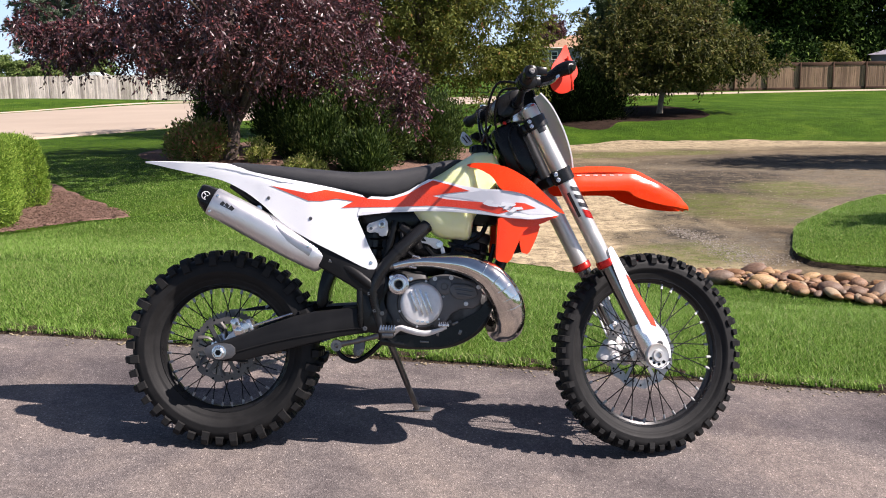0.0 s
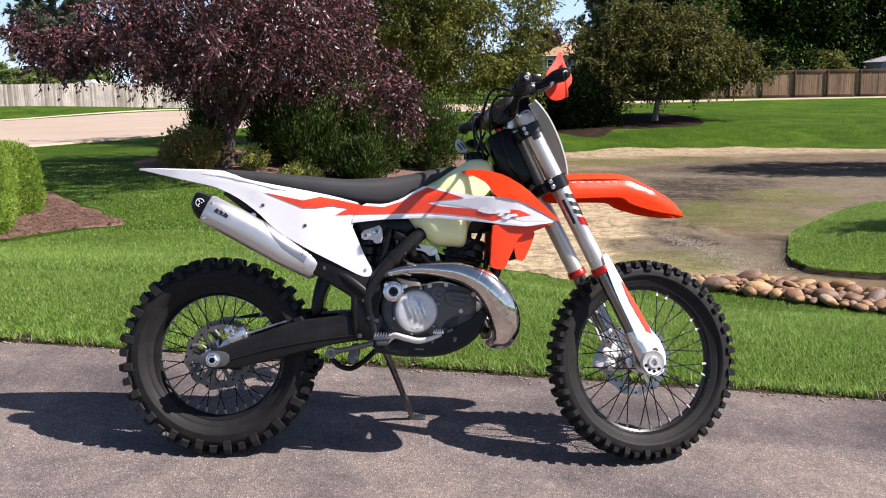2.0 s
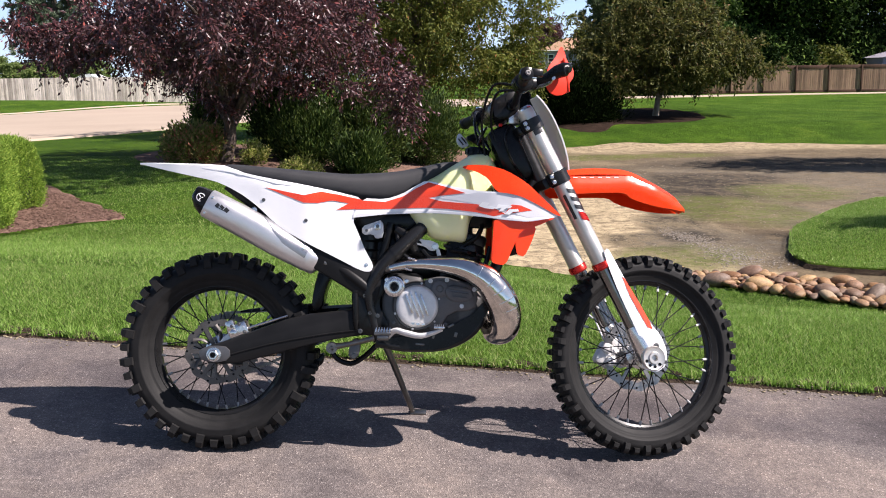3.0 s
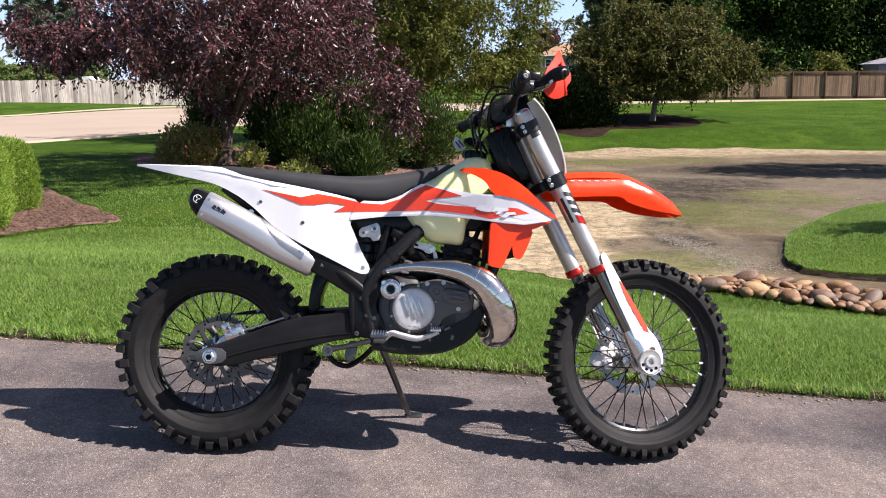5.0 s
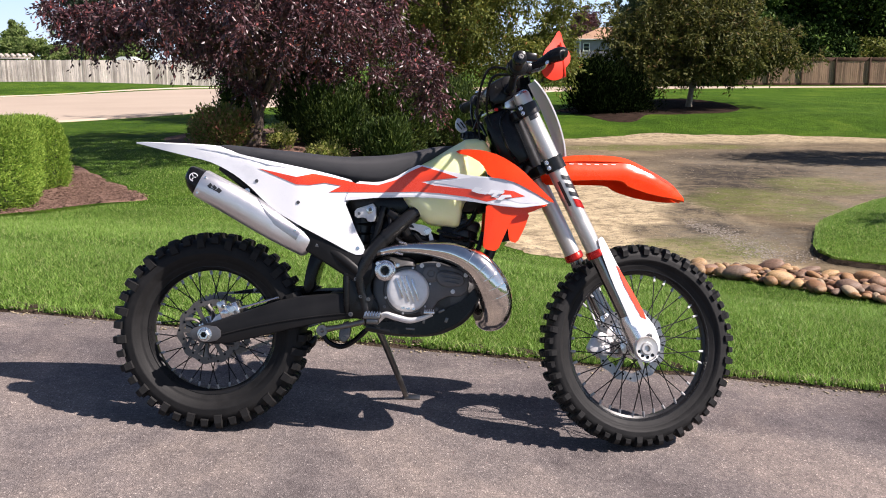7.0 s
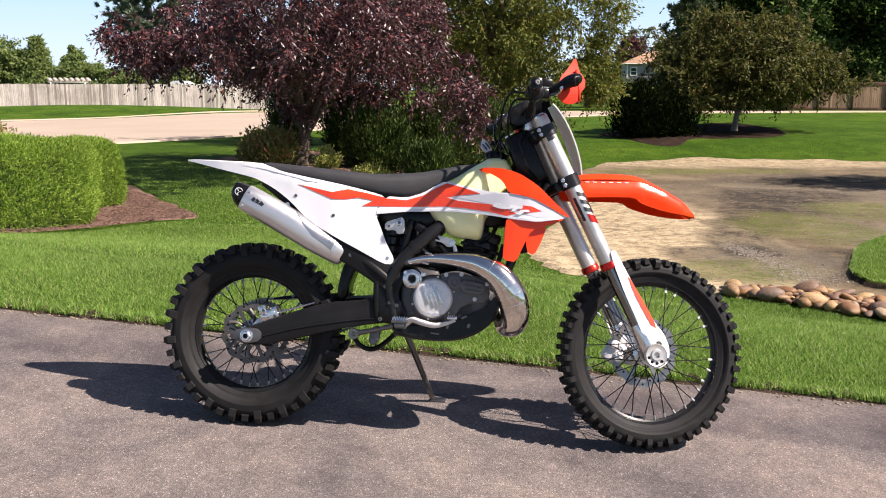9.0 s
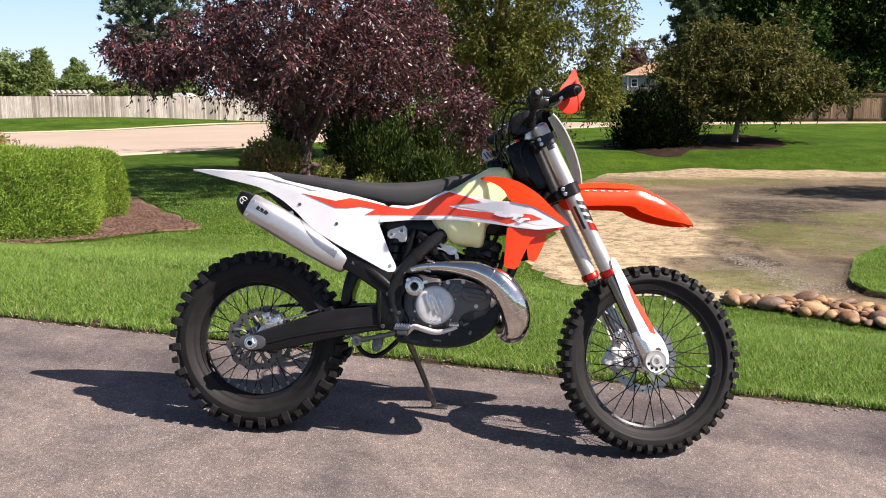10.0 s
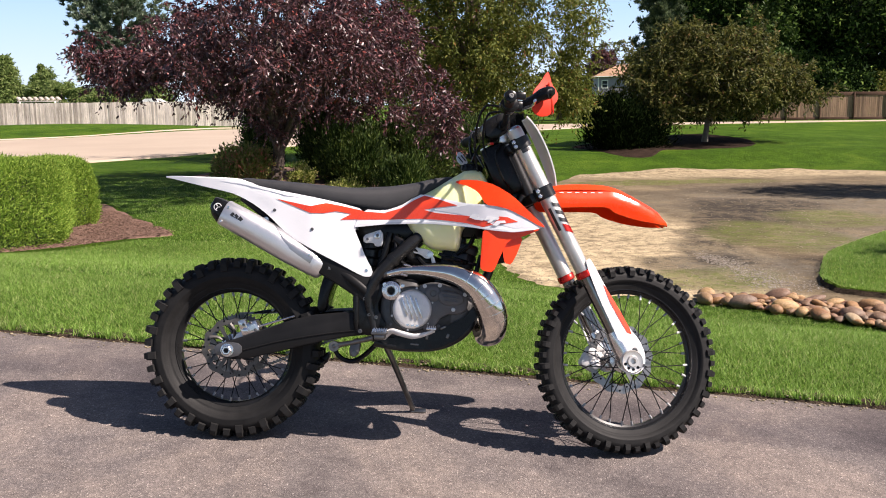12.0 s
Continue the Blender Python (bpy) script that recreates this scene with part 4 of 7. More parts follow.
def far_tree(x, y, h, w, mat, label, seed, conifer=False, n=140, category="tree", per=100):
    rng = np.random.RandomState(seed)
    z = float(lawn_h(x, y))
    root = thing("far_tree", label, category, pose(x, y, z), "trees behind the fences")
    bm = bmesh.new()
    put_tube(bm, [(0, 0, -0.2), (0.1, 0, h * 0.4), (0, 0, h * 0.92)], [w * 0.045 + 0.05, w * 0.035 + 0.03, 0.03], 8, 3)
    if conifer:
        k = rng.rand(n) ** 0.8
        ang = rng.rand(n) * 6.283
        rad = (1 - k) * w / 2 * (0.5 + 0.5 * rng.rand(n))
        c = np.stack([rad * np.cos(ang), rad * np.sin(ang), h * (0.06 + 0.94 * k)], 1)
        sp = 0.04 * w + 0.07 * w * (1 - k)
    else:
        c, _ = crown_points(rng, (0, 0, h * 0.58), (w / 2, w / 2, h * 0.42), n, 1, 0.1, 0.45)
        sp = np.full(len(c), w * 0.075)
    for e in c[:12]:
        put_tube(bm, [(0, 0, min(e[2], h * 0.8) * 0.7), tuple(e * np.array([0.6, 0.6, 0.9])), tuple(e)], [0.07, 0.05, 0.02], 5, 3)
    part("trunk", bm, BARK, root)
    p = np.repeat(c, per, 0) + rng.randn(len(c) * per, 3) * np.repeat(sp, per)[:, None] * np.array([1, 1, 0.6])
    m = len(p)
    ln = (0.22 + 0.012 * w) * (0.6 + 0.8 * rng.rand(m))
    link_mesh("crown", leaf_mesh("crown", p, rng.randn(m, 3) + [0, 0, -0.2], ln, ln * 0.3, rng, single=True), mat, root)
    return root


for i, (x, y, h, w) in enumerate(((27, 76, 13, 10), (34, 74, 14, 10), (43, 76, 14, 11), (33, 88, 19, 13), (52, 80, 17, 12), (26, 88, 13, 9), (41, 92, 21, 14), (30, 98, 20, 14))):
    far_tree(x, y, h, w, SHADELEAF, "tall green tree behind the cedar fence, shade in its leaf colour", 60 + i, n=230)
far_tree(29.9, 165, 11.0, 5.2, PLUM, "dark purple-leaved tree behind the grey house", 71, n=240, per=260)
for i, (x, y, h, w, con) in enumerate(((-45.0, 88, 6.0, 4.4, 0), (-41.6, 88, 6.3, 5.2, 1), (-39.0, 90, 5.6, 2.2, 1), (-37.6, 87, 4.9, 3.0, 0), (-35.6, 86, 4.0, 3.2, 0), (-33.4, 86, 3.5, 2.4, 0), (-48.5, 90, 6.6, 4.5, 0), (-30.5, 84, 3.4, 3.0, 0), (-26.5, 84, 3.6, 4.0, 0), (-53, 88, 7.0, 6, 0), (-21, 90, 4.6, 4, 0))):
    far_tree(x, y, h, w, FARLEAF, "green tree behind the weathered fence", 80 + i, bool(con), 170 if con else 90)


def pine(base, h, w, label, seed, limbs=70, mat=PINE, needle=0.3):
    """A conifer with limbs that sweep up, each set with tufts of needles."""
    rng = np.random.RandomState(seed)
    x, y = base
    z = float(lawn_h(x, y))
    root = thing("pine_tree", label, "tree", pose(x, y, z), "trees behind the fences")
    bm = bmesh.new()
    put_tube(bm, [(0, 0, -0.2), (0.1, 0, h * 0.4), (0, 0, h * 0.97)], [h * 0.018, h * 0.013, 0.03], 8, 3)
    tuft, way = [], []
    for k in range(limbs):
        f = 0.12 + 0.86 * ((k + rng.rand()) / limbs) ** 0.9
        a = rng.rand() * 6.283
        reach = w / 2 * (1 - f) ** 0.6 * (0.65 + 0.5 * rng.rand()) + 0.25
        out = np.array([math.cos(a), math.sin(a), 0])
        p0 = np.array([0, 0, h * f])
        tip = p0 + out * reach + np.array([0, 0, reach * (0.25 + 0.45 * rng.rand())])
        mid = p0 + out * reach * 0.55 + np.array([0, 0, reach * 0.08])
        put_tube(bm, [tuple(p0), tuple(mid), tuple(tip)], [0.05, 0.035, 0.012], 5, 3)
        for t in np.linspace(0.3, 1.0, 8):
            q = (1 - t) ** 2 * p0 + 2 * t * (1 - t) * mid + t * t * tip
            for _ in range(2):
                tuft.append(q + rng.randn(3) * 0.14 * reach * (0.4 + 0.6 * t) * np.array([1, 1, 0.5]))
                way.append((tip - p0) / np.linalg.norm(tip - p0))
    part("trunk", bm, BARK, root)
    per = 56
    c, d = np.repeat(np.array(tuft), per, 0), np.repeat(np.array(way), per, 0)
    n = len(c)
    ax = d * 1.2 + rng.randn(n, 3) * 0.75 + np.array([0, 0, 0.35])
    ln = needle * (0.6 + 0.7 * rng.rand(n))
    link_mesh("crown", leaf_mesh("crown", c + rng.randn(n, 3) * 0.07, ax, ln, ln * 0.14, rng, single=True), mat, root)
    return root


pine((-34.6, 100), 24.5, 11.0, "blue-green pine behind the plum tree", 72, 170, needle=0.5)
pine((15.9, 65), 12.0, 4.0, "dark slender conifer beside the street", 74, 90, CONIFER)
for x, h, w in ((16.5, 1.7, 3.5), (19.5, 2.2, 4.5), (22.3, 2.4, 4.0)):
    far_tree(x, 65.5, h, w, SHADELEAF, "low bush beside the cedar fence, shade in its leaf colour", 140 + int(x), n=110, category="bush")
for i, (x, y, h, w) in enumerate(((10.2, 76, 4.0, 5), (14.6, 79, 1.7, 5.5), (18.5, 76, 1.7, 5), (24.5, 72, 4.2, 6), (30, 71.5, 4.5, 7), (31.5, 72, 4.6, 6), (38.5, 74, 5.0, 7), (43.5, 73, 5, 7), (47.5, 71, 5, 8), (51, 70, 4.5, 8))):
    far_tree(x, y, h, w, SHADELEAF, "low bush behind the fence, shade in its leaf colour", 120 + i, n=120, category="bush")
far_tree(34.9, 70.3, 3.3, 3.6, PEAR, "bright green bush behind the cedar fence", 95, n=90, category="bush")
for x, y, h, w in ((16.7, 67.5, 6.8, 3.0), (26.0, 72.3, 9.6, 4.6), (31.0, 69.6, 3.3, 3.2), (45.5, 71.5, 8.5, 4.5)):
    far_tree(x, y, h, w, MIDLEAF, "bright green leafy tree behind the cedar fence", 150 + int(x), n=110)
far_tree(3.0, 78, 8, 7, FARLEAF, "green tree beyond the street", 90, n=150)
far_tree(-4.0, 80, 9, 8, FARLEAF, "green tree beyond the street", 91, n=150)


def house():
    """A two-storey house with a hipped roof: its front left corner at the origin."""
    root = thing("house", "grey two-storey house with a tan shingle roof", "house", pose(26.5, 150, -0.5, 0, 0, -3))
    w, d, e, r = 13.0, 8.0, 5.8, 7.85
    bm = bmesh.new()
    put_box(bm, (w / 2, d / 2, e / 2), (w, d, e), bevel=0.02)
    part("wall", bm, SIDING, root)
    for k in range(16):
        bm = bmesh.new()
        put_box(bm, (w / 2, -0.012, 0.4 + k * 0.32), (w, 0.03, 0.02))
        part("siding_lap", bm, SIDING, root)
    o = 0.45
    eave = [(-o, -o, e), (w + o, -o, e), (w + o, d + o, e), (-o, d + o, e)]
    top = [(d / 2, d / 2, r), (w - d / 2, d / 2, r)]
    bm = bmesh.new()
    v = [bm.verts.new(p) for p in eave + top]
    low = [bm.verts.new((p[0], p[1], p[2] - 0.18)) for p in eave]
    for f in ((0, 1, 5, 4), (1, 2, 5), (2, 3, 4, 5), (3, 0, 4)):
        bm.faces.new([v[i] for i in f])
    for i in range(4):
        bm.faces.new((v[i], low[i], low[(i + 1) % 4], v[(i + 1) % 4]))
    bm.faces.new(low)
    roof = part("roof", bm, SHINGLE, root, "tan shingle hipped roof")
    for a, b in ((eave[0], eave[1]), (eave[3], eave[0])):
        bm = bmesh.new()
        put_tube(bm, [(a[0], a[1], e - 0.08), (b[0], b[1], e - 0.08)], 0.07, 6, 1)
        part("gutter", bm, WHITEPAINT, roof)
    bm = bmesh.new()
    put_box(bm, (0.06, -0.03, e / 2), (0.16, 0.06, e - 0.1))
    part("corner_board", bm, WHITEPAINT, root)
    for x, z in ((1.1, 4.5), (7.4, 4.5), (1.1, 1.6), (7.4, 1.6)):
        bm = bmesh.new()
        for cx, cz, sx_, sz_ in ((0, 0.62, 1.05, 0.12), (0, -0.62, 1.05, 0.12), (-0.48, 0, 0.12, 1.2), (0.48, 0, 0.12, 1.2), (0, 0, 0.87, 0.07)):
            put_box(bm, (x + cx, -0.05, z + cz), (sx_, 0.08, sz_))
        win = part("window", bm, WHITEPAINT, root, "white-framed window")
        bm = bmesh.new()
        put_box(bm, (x, -0.03, z), (0.9, 0.02, 1.2))
        part("pane", bm, DARKGLASS, win)


house()


def shed():
    root = thing("shed", "small garden shed with a white roof", "shed", pose(-23.8, 76, -0.76))
    bm = bmesh.new()
    put_box(bm, (0, 0, 1.05), (2.6, 2.2, 2.1), bevel=0.02)
    part("wall", bm, SIDING, root)
    bm = bmesh.new()
    f = bm.faces.new([bm.verts.new(p) for p in ((-1.35, -1.3, 2.1), (1.35, -1.3, 2.1), (0.25, -1.3, 2.65), (-0.25, -1.3, 2.65))])
    for v in bmesh.ops.extrude_face_region(bm, geom=[f])["geom"]:
        if isinstance(v, bmesh.types.BMVert):
            v.co.y = 1.3
    part("roof", bm, WHITEPAINT, root)


shed()


def fence_shed():
    """A pale shed that looks over the cedar fence."""
    root = thing("shed", "pale grey shed behind the cedar fence", "shed", pose(39.7, 68.9, -0.35, 0, 0, 4))
    bm = bmesh.new()
    put_box(bm, (0, 0, 1.3), (3.6, 2.2, 2.6), bevel=0.02)
    part("wall", bm, SIDING, root)
    bm = bmesh.new()
    f = bm.faces.new([bm.verts.new(p) for p in ((-2.0, -1.3, 2.6), (2.0, -1.3, 2.6), (0.0, -1.3, 3.1))])
    for v in bmesh.ops.extrude_face_region(bm, geom=[f])["geom"]:
        if isinstance(v, bmesh.types.BMVert):
            v.co.y = 1.3
    part("roof", bm, SIDING, root)


fence_shed()


def pergola():
    root = thing("pergola", "pale slatted pergola top behind the fence", "pergola", pose(-34.2, 78, -0.42))
    for x in (-1.5, 1.5):
        for y in (-0.3, 0.3):
            bm = bmesh.new()
            put_box(bm, (x, y, 1.1), (0.12, 0.12, 2.2), bevel=0.01)
            part("post", bm, WHITEPAINT, root)
    for i in range(8):
        bm = bmesh.new()
        put_box(bm, (-1.68 + i * 0.48, 0, 2.42), (0.15, 0.5, 0.36), Matrix.Rotation(-0.75, 4, "Y"), bevel=0.01)
        part("slat", bm, OLDWOOD, root)
    for y in (-0.3, 0.3):
        bm = bmesh.new()
        put_box(bm, (0, y, 2.2), (3.5, 0.08, 0.12), bevel=0.01)
        part("beam", bm, OLDWOOD, root)


pergola()


# ---- river rocks, gravel, bark chips and grass ----
def inside(poly, x, y):
    n, hit = len(poly), np.zeros(len(x), bool)
    for i in range(n):
        (x0, y0), (x1, y1) = poly[i - 1], poly[i]
        c = ((y0 > y) != (y1 > y)) & (x < (x1 - x0) * (y - y0) / (y1 - y0 + 1e-12) + x0)
        hit ^= c
    return hit


def rock_mesh(seed):
    rng = np.random.RandomState(seed)
    bm = bmesh.new()
    bmesh.ops.create_icosphere(bm, subdivisions=2, radius=1)
    o = Vector(rng.rand(3) * 20)
    for v in bm.verts:
        v.co *= 1 + 0.2 * noise.noise(v.co * 0.9 + o) + 0.07 * noise.noise(v.co * 2.3 + o)
        v.co.z *= 0.72
    for f in bm.faces:
        f.smooth = True
    me = bpy.data.meshes.new("river_rock")
    bm.to_mesh(me)
    bm.free()
    me.materials.append(ROCK)
    return me


rock_meshes = [rock_mesh(i) for i in range(8)]
rr = np.random.RandomState(5)
ROCK_FRONT = ((2.55, 8.3), (2.85, 8.05), (3.1, 7.8), (3.35, 7.55), (3.62, 7.25), (4.0, 6.85), (5.4, 5.6))
ROCK_BACK = ((2.7, 8.55), (3.1, 8.4), (3.5, 8.3), (3.75, 7.98), (4.05, 7.75), (4.6, 7.3), (6.2, 6.1))
placed = []
for i in range(5000):
    if len(placed) >= 290:
        break
    t, v = rr.rand() * 6, rr.rand()
    k = min(int(t), 5)
    f = [ROCK_FRONT[k][j] + (ROCK_FRONT[k + 1][j] - ROCK_FRONT[k][j]) * (t - k) for j in (0, 1)]
    q = [ROCK_BACK[k][j] + (ROCK_BACK[k + 1][j] - ROCK_BACK[k][j]) * (t - k) for j in (0, 1)]
    x, y = f[0] + (q[0] - f[0]) * v, f[1] + (q[1] - f[1]) * v
    s = 0.034 + 0.068 * rr.rand() ** 1.7
    if any((x - a) ** 2 + (y - b) ** 2 < (0.86 * (s + r)) ** 2 for a, b, r in placed):
        continue
    placed.append((x, y, s))
    o = new("river_rock", rock_meshes[rr.randint(8)])
    o.matrix_world = pose(x, y, float(lawn_h(x, y)) + 0.03 + s * 0.3, rr.randn() * 12, rr.randn() * 12, rr.rand() * 360) @ Matrix.Diagonal((s * (1.05 + 0.75 * rr.rand()), s, s * (0.7 + 0.5 * rr.rand()), 1))
    tagged(o, "smooth rounded tan river rock in the drain border", "rock", "river rocks along the drain")


def scatter_stones(name, mat, pts, size, seed, label, category, flat=0.6):
    """Small loose stones, one mesh."""
    rng = np.random.RandomState(seed)
    base = np.array([(1, 0, 0), (-1, 0, 0), (0, 1, 0), (0, -1, 0), (0, 0, flat), (0, 0, -flat)], float)
    tri = np.array([(0, 2, 4), (2, 1, 4), (1, 3, 4), (3, 0, 4), (2, 0, 5), (1, 2, 5), (3, 1, 5), (0, 3, 5)])
    n = len(pts)
    s = size * (0.5 + rng.rand(n) ** 2 * 1.3)
    ang = rng.rand(n) * 6.283
    c, q = np.cos(ang), np.sin(ang)
    V = base[None] * (0.7 + 0.6 * rng.rand(n, 6, 1)) * s[:, None, None]
    V = np.stack([V[..., 0] * c[:, None] - V[..., 1] * q[:, None], V[..., 0] * q[:, None] + V[..., 1] * c[:, None], V[..., 2]], -1) + pts[:, None]
    F = (tri[None] + (np.arange(n) * 6)[:, None, None]).reshape(-1, 3)
    ob = link_mesh(name, raw_mesh(name, V.reshape(-1, 3), F), mat)
    return tagged(ob, label, category, kind="stuff")


gr = np.random.RandomState(8)
t = gr.rand(1500)
gxs = 3.62 - 0.25 * t ** 2 + gr.randn(1500) * 0.17 * (1.35 - t)
gys = 8.7 + 2.3 * t ** 1.3 + gr.randn(1500) * 0.2
gp = np.stack([gxs, gys, lawn_h(gxs, gys) + 0.021], 1)
scatter_stones("gravel", GRAVEL, gp, 0.0095, 9, "grey gravel washed along the basin floor", "gravel")
cx, cy = 0.8 + 11 * gr.rand(11000) ** 1.2, 8.6 + 16 * gr.rand(11000) ** 1.4
keep = inside(basin_line, cx, cy)
cx, cy = cx[keep], cy[keep]
scatter_stones("dirt_clods", CLOD, np.stack([cx, cy, lawn_h(cx, cy) + 0.021], 1), 0.009, 12, "small dry clods and pebbles on bare dirt", "dirt", 0.35)
dx_ = -4.5 + 8.5 * gr.rand(1500)
dy_ = edge_y(dx_) + gr.randn(1500) * 0.035 - 0.03
dz_ = np.where(dy_ < edge_y(dx_) - 0.02, slope_plane(dx_, dy_), lawn_h(dx_, dy_) + 0.004)
scatter_stones("edge_litter", LITTER, np.stack([dx_, dy_, dz_ + 0.002], 1), 0.006, 13, "dry clippings and grit along the driveway edge", "litter", 0.3)
cr = np.random.RandomState(10)
cx, cy = -3.0 - 2.6 * cr.rand(9000), 8.2 + 4.2 * cr.rand(9000)
keep = (cy > 10.05 - 1.35 * (-3.0 - cx)) & (cy < 10.05 + 1.5 * (-3.0 - cx))
cx, cy = cx[keep], cy[keep]
scatter_stones("bark_chips", MULCH, np.stack([cx, cy, lawn_h(cx, cy) + 0.04], 1), 0.013, 11, "loose brown bark chips on the bed", "mulch", 0.3)


def blades(name, x, y, height, width, seed, lean=0.35, single=False):
    rng = np.random.RandomState(seed)
    n = len(x)
    z = lawn_h(x, y) - 0.005 + 0.095 * inside(turf_line, x, y)
    a = rng.rand(n) * 6.283
    dx, dy = np.cos(a), np.sin(a)
    h = height * (0.55 + 0.7 * rng.rand(n))
    b = rng.rand(n) * 6.283
    bend = lean * (0.3 + rng.rand(n)) * h
    w = width * (0.6 + 0.7 * rng.rand(n))
    p0 = np.stack([x - dx * w, y - dy * w, z], 1)
    p1 = np.stack([x + dx * w, y + dy * w, z], 1)
    mx, my = x + np.cos(b) * bend * 0.35, y + np.sin(b) * bend * 0.35
    m0 = np.stack([mx - dx * w * 0.75, my - dy * w * 0.75, z + h * 0.6], 1)
    m1 = np.stack([mx + dx * w * 0.75, my + dy * w * 0.75, z + h * 0.6], 1)
    tip = np.stack([x + np.cos(b) * bend, y + np.sin(b) * bend, z + h], 1)
    if single:
        V = np.stack([p0, p1, tip], 1).reshape(-1, 3)
        return link_mesh(name, raw_mesh(name, V, np.arange(3 * n).reshape(-1, 3)), GRASS)
    V = np.stack([p0, p1, m1, m0, tip], 1).reshape(-1, 3)
    i = np.arange(n)[:, None] * 5
    F = np.concatenate([i + [0, 1, 2], i + [0, 2, 3], i + [3, 2, 4]], 1).reshape(-1, 3)
    return link_mesh(name, raw_mesh(name, V, F), GRASS)


def lawn_points(n, x0, x1, d0, d1, seed):
    """Places on the lawn between two distances from the drive's edge, off the beds."""
    rng = np.random.RandomState(seed)
    x = x0 + (x1 - x0) * rng.rand(n)
    d = d0 + (d1 - d0) * rng.rand(n)
    y = edge_y(x) + d
    ok = ~inside(basin_line, x, y) | inside(turf_line, x, y)
    bed = (x < -3.0) & (y > 10.05 - 1.25 * (-3.0 - x)) & (y < 10.05 + 1.75 * (-3.0 - x)) & (x > -7.5)
    rocks = inside(np.array(ROCK_FRONT + ROCK_BACK[::-1]), x, y)
    ok &= ~bed & ~rocks
    return x[ok], y[ok]


x, y = lawn_points(210000, -3.6, 3.2, 0.045, 1.5, 51)
lawn_a = blades("grass", x, y, 0.024, 0.0018, 52, 1.0, True)
x, y = lawn_points(270000, -5.5, 5.0, 1.5, 5.2, 53)
lawn_b = blades("grass", x, y, 0.024, 0.0025, 54, 1.0, True)
x, y = lawn_points(250000, -9, 8.5, 5.2, 14.0, 55)
lawn_c = blades("grass", x, y, 0.022, 0.004, 56, 1.0, True)
x, y = lawn_points(160000, 4.0, 8.0, 3.6, 10.5, 59)
keep = inside(turf_line, x, y)
lawn_d = blades("grass", x[keep], y[keep], 0.022, 0.0036, 60, 1.0, True)
rng = np.random.RandomState(57)
clump = -3.4 + 6.4 * rng.rand(260)
x = clump[rng.randint(260, size=7000)] + rng.randn(7000) * 0.02
y = edge_y(x) + np.abs(rng.randn(7000)) * 0.03 - 0.015
fringe = blades("grass", x, y, 0.042, 0.002, 58, 0.9)
for o in (lawn_a, lawn_b, lawn_c, lawn_d, fringe):
    tagged(o, "green mown grass blades of the lawn", "grass", kind="stuff")


# ---- the motorcycle: x ahead, y to its left, z up, from the rear wheel's foot ----
SLOPE = pose(0, 3, 0, 2.584, 2.415, -0.413) @ Matrix.Translation((0, -3, 0))
bike = thing("motorcycle", "white and orange enduro motorcycle leaning on its side stand", "motorcycle", SLOPE @ pose(-0.7345, 3.05, 0, 0, 0, -2.3) @ pose(0, 0, 0, -12.0, 0, 0))
R_REAR, R_FRONT, BASE = 0.335, 0.350, 1.482
RAKE = radians(26.5)
HEAD = Vector((BASE - 0.058 * math.cos(RAKE), 0, R_FRONT - 0.058 * math.sin(RAKE)))
STEER = Matrix.Translation(HEAD) @ Matrix.Rotation(radians(14.0), 4, Vector((-math.sin(RAKE), 0, math.cos(RAKE)))) @ Matrix.Translation(-HEAD)


def tyre_bm(R, rim_r, w, knob_h):
    """The casing: bead, sidewall with raised rings, and the bare crown."""
    bm = bmesh.new()
    h = R - knob_h - rim_r
    half = [(rim_r - 0.004, w * 0.5), (rim_r + 0.008, w * 0.62), (rim_r + 0.011, w * 0.655), (rim_r + 0.016, w * 0.66), (rim_r + 0.018, w * 0.7), (rim_r + h * 0.34, w * 0.86), (rim_r + h * 0.4, w * 0.9), (rim_r + h * 0.42, w * 0.925), (rim_r + h * 0.47, w * 0.93), (rim_r + h * 0.5, w * 0.92), (rim_r + h * 0.62, w * 0.93), (rim_r + h * 0.78, w * 0.88), (rim_r + h * 0.92, w * 0.68), (rim_r + h, w * 0.3)]
    put_lathe(bm, [(r, -y) for r, y in half] + [(r, y) for r, y in reversed(half)], seg=96)
    return bm


def block_mesh(outline, half):
    """A tread block: an outline in radius and y, its width round the wheel drawn in towards the top."""
    bm = bmesh.new()
    n = len(outline)
    sides = [[bm.verts.new((r, y, k * half * q)) for r, y, q in outline] for k in (-1, 1)]
    for a in range(n):
        b = (a + 1) % n
        bm.faces.new((sides[0][a], sides[0][b], sides[1][b], sides[1][a]))
    bm.faces.new(sides[0])
    bm.faces.new(sides[1])
    bmesh.ops.recalc_face_normals(bm, faces=bm.faces)
    me = bpy.data.meshes.new("tread_block")
    bm.to_mesh(me)
    bm.free()
    me.materials.append(RUBBER)
    return me


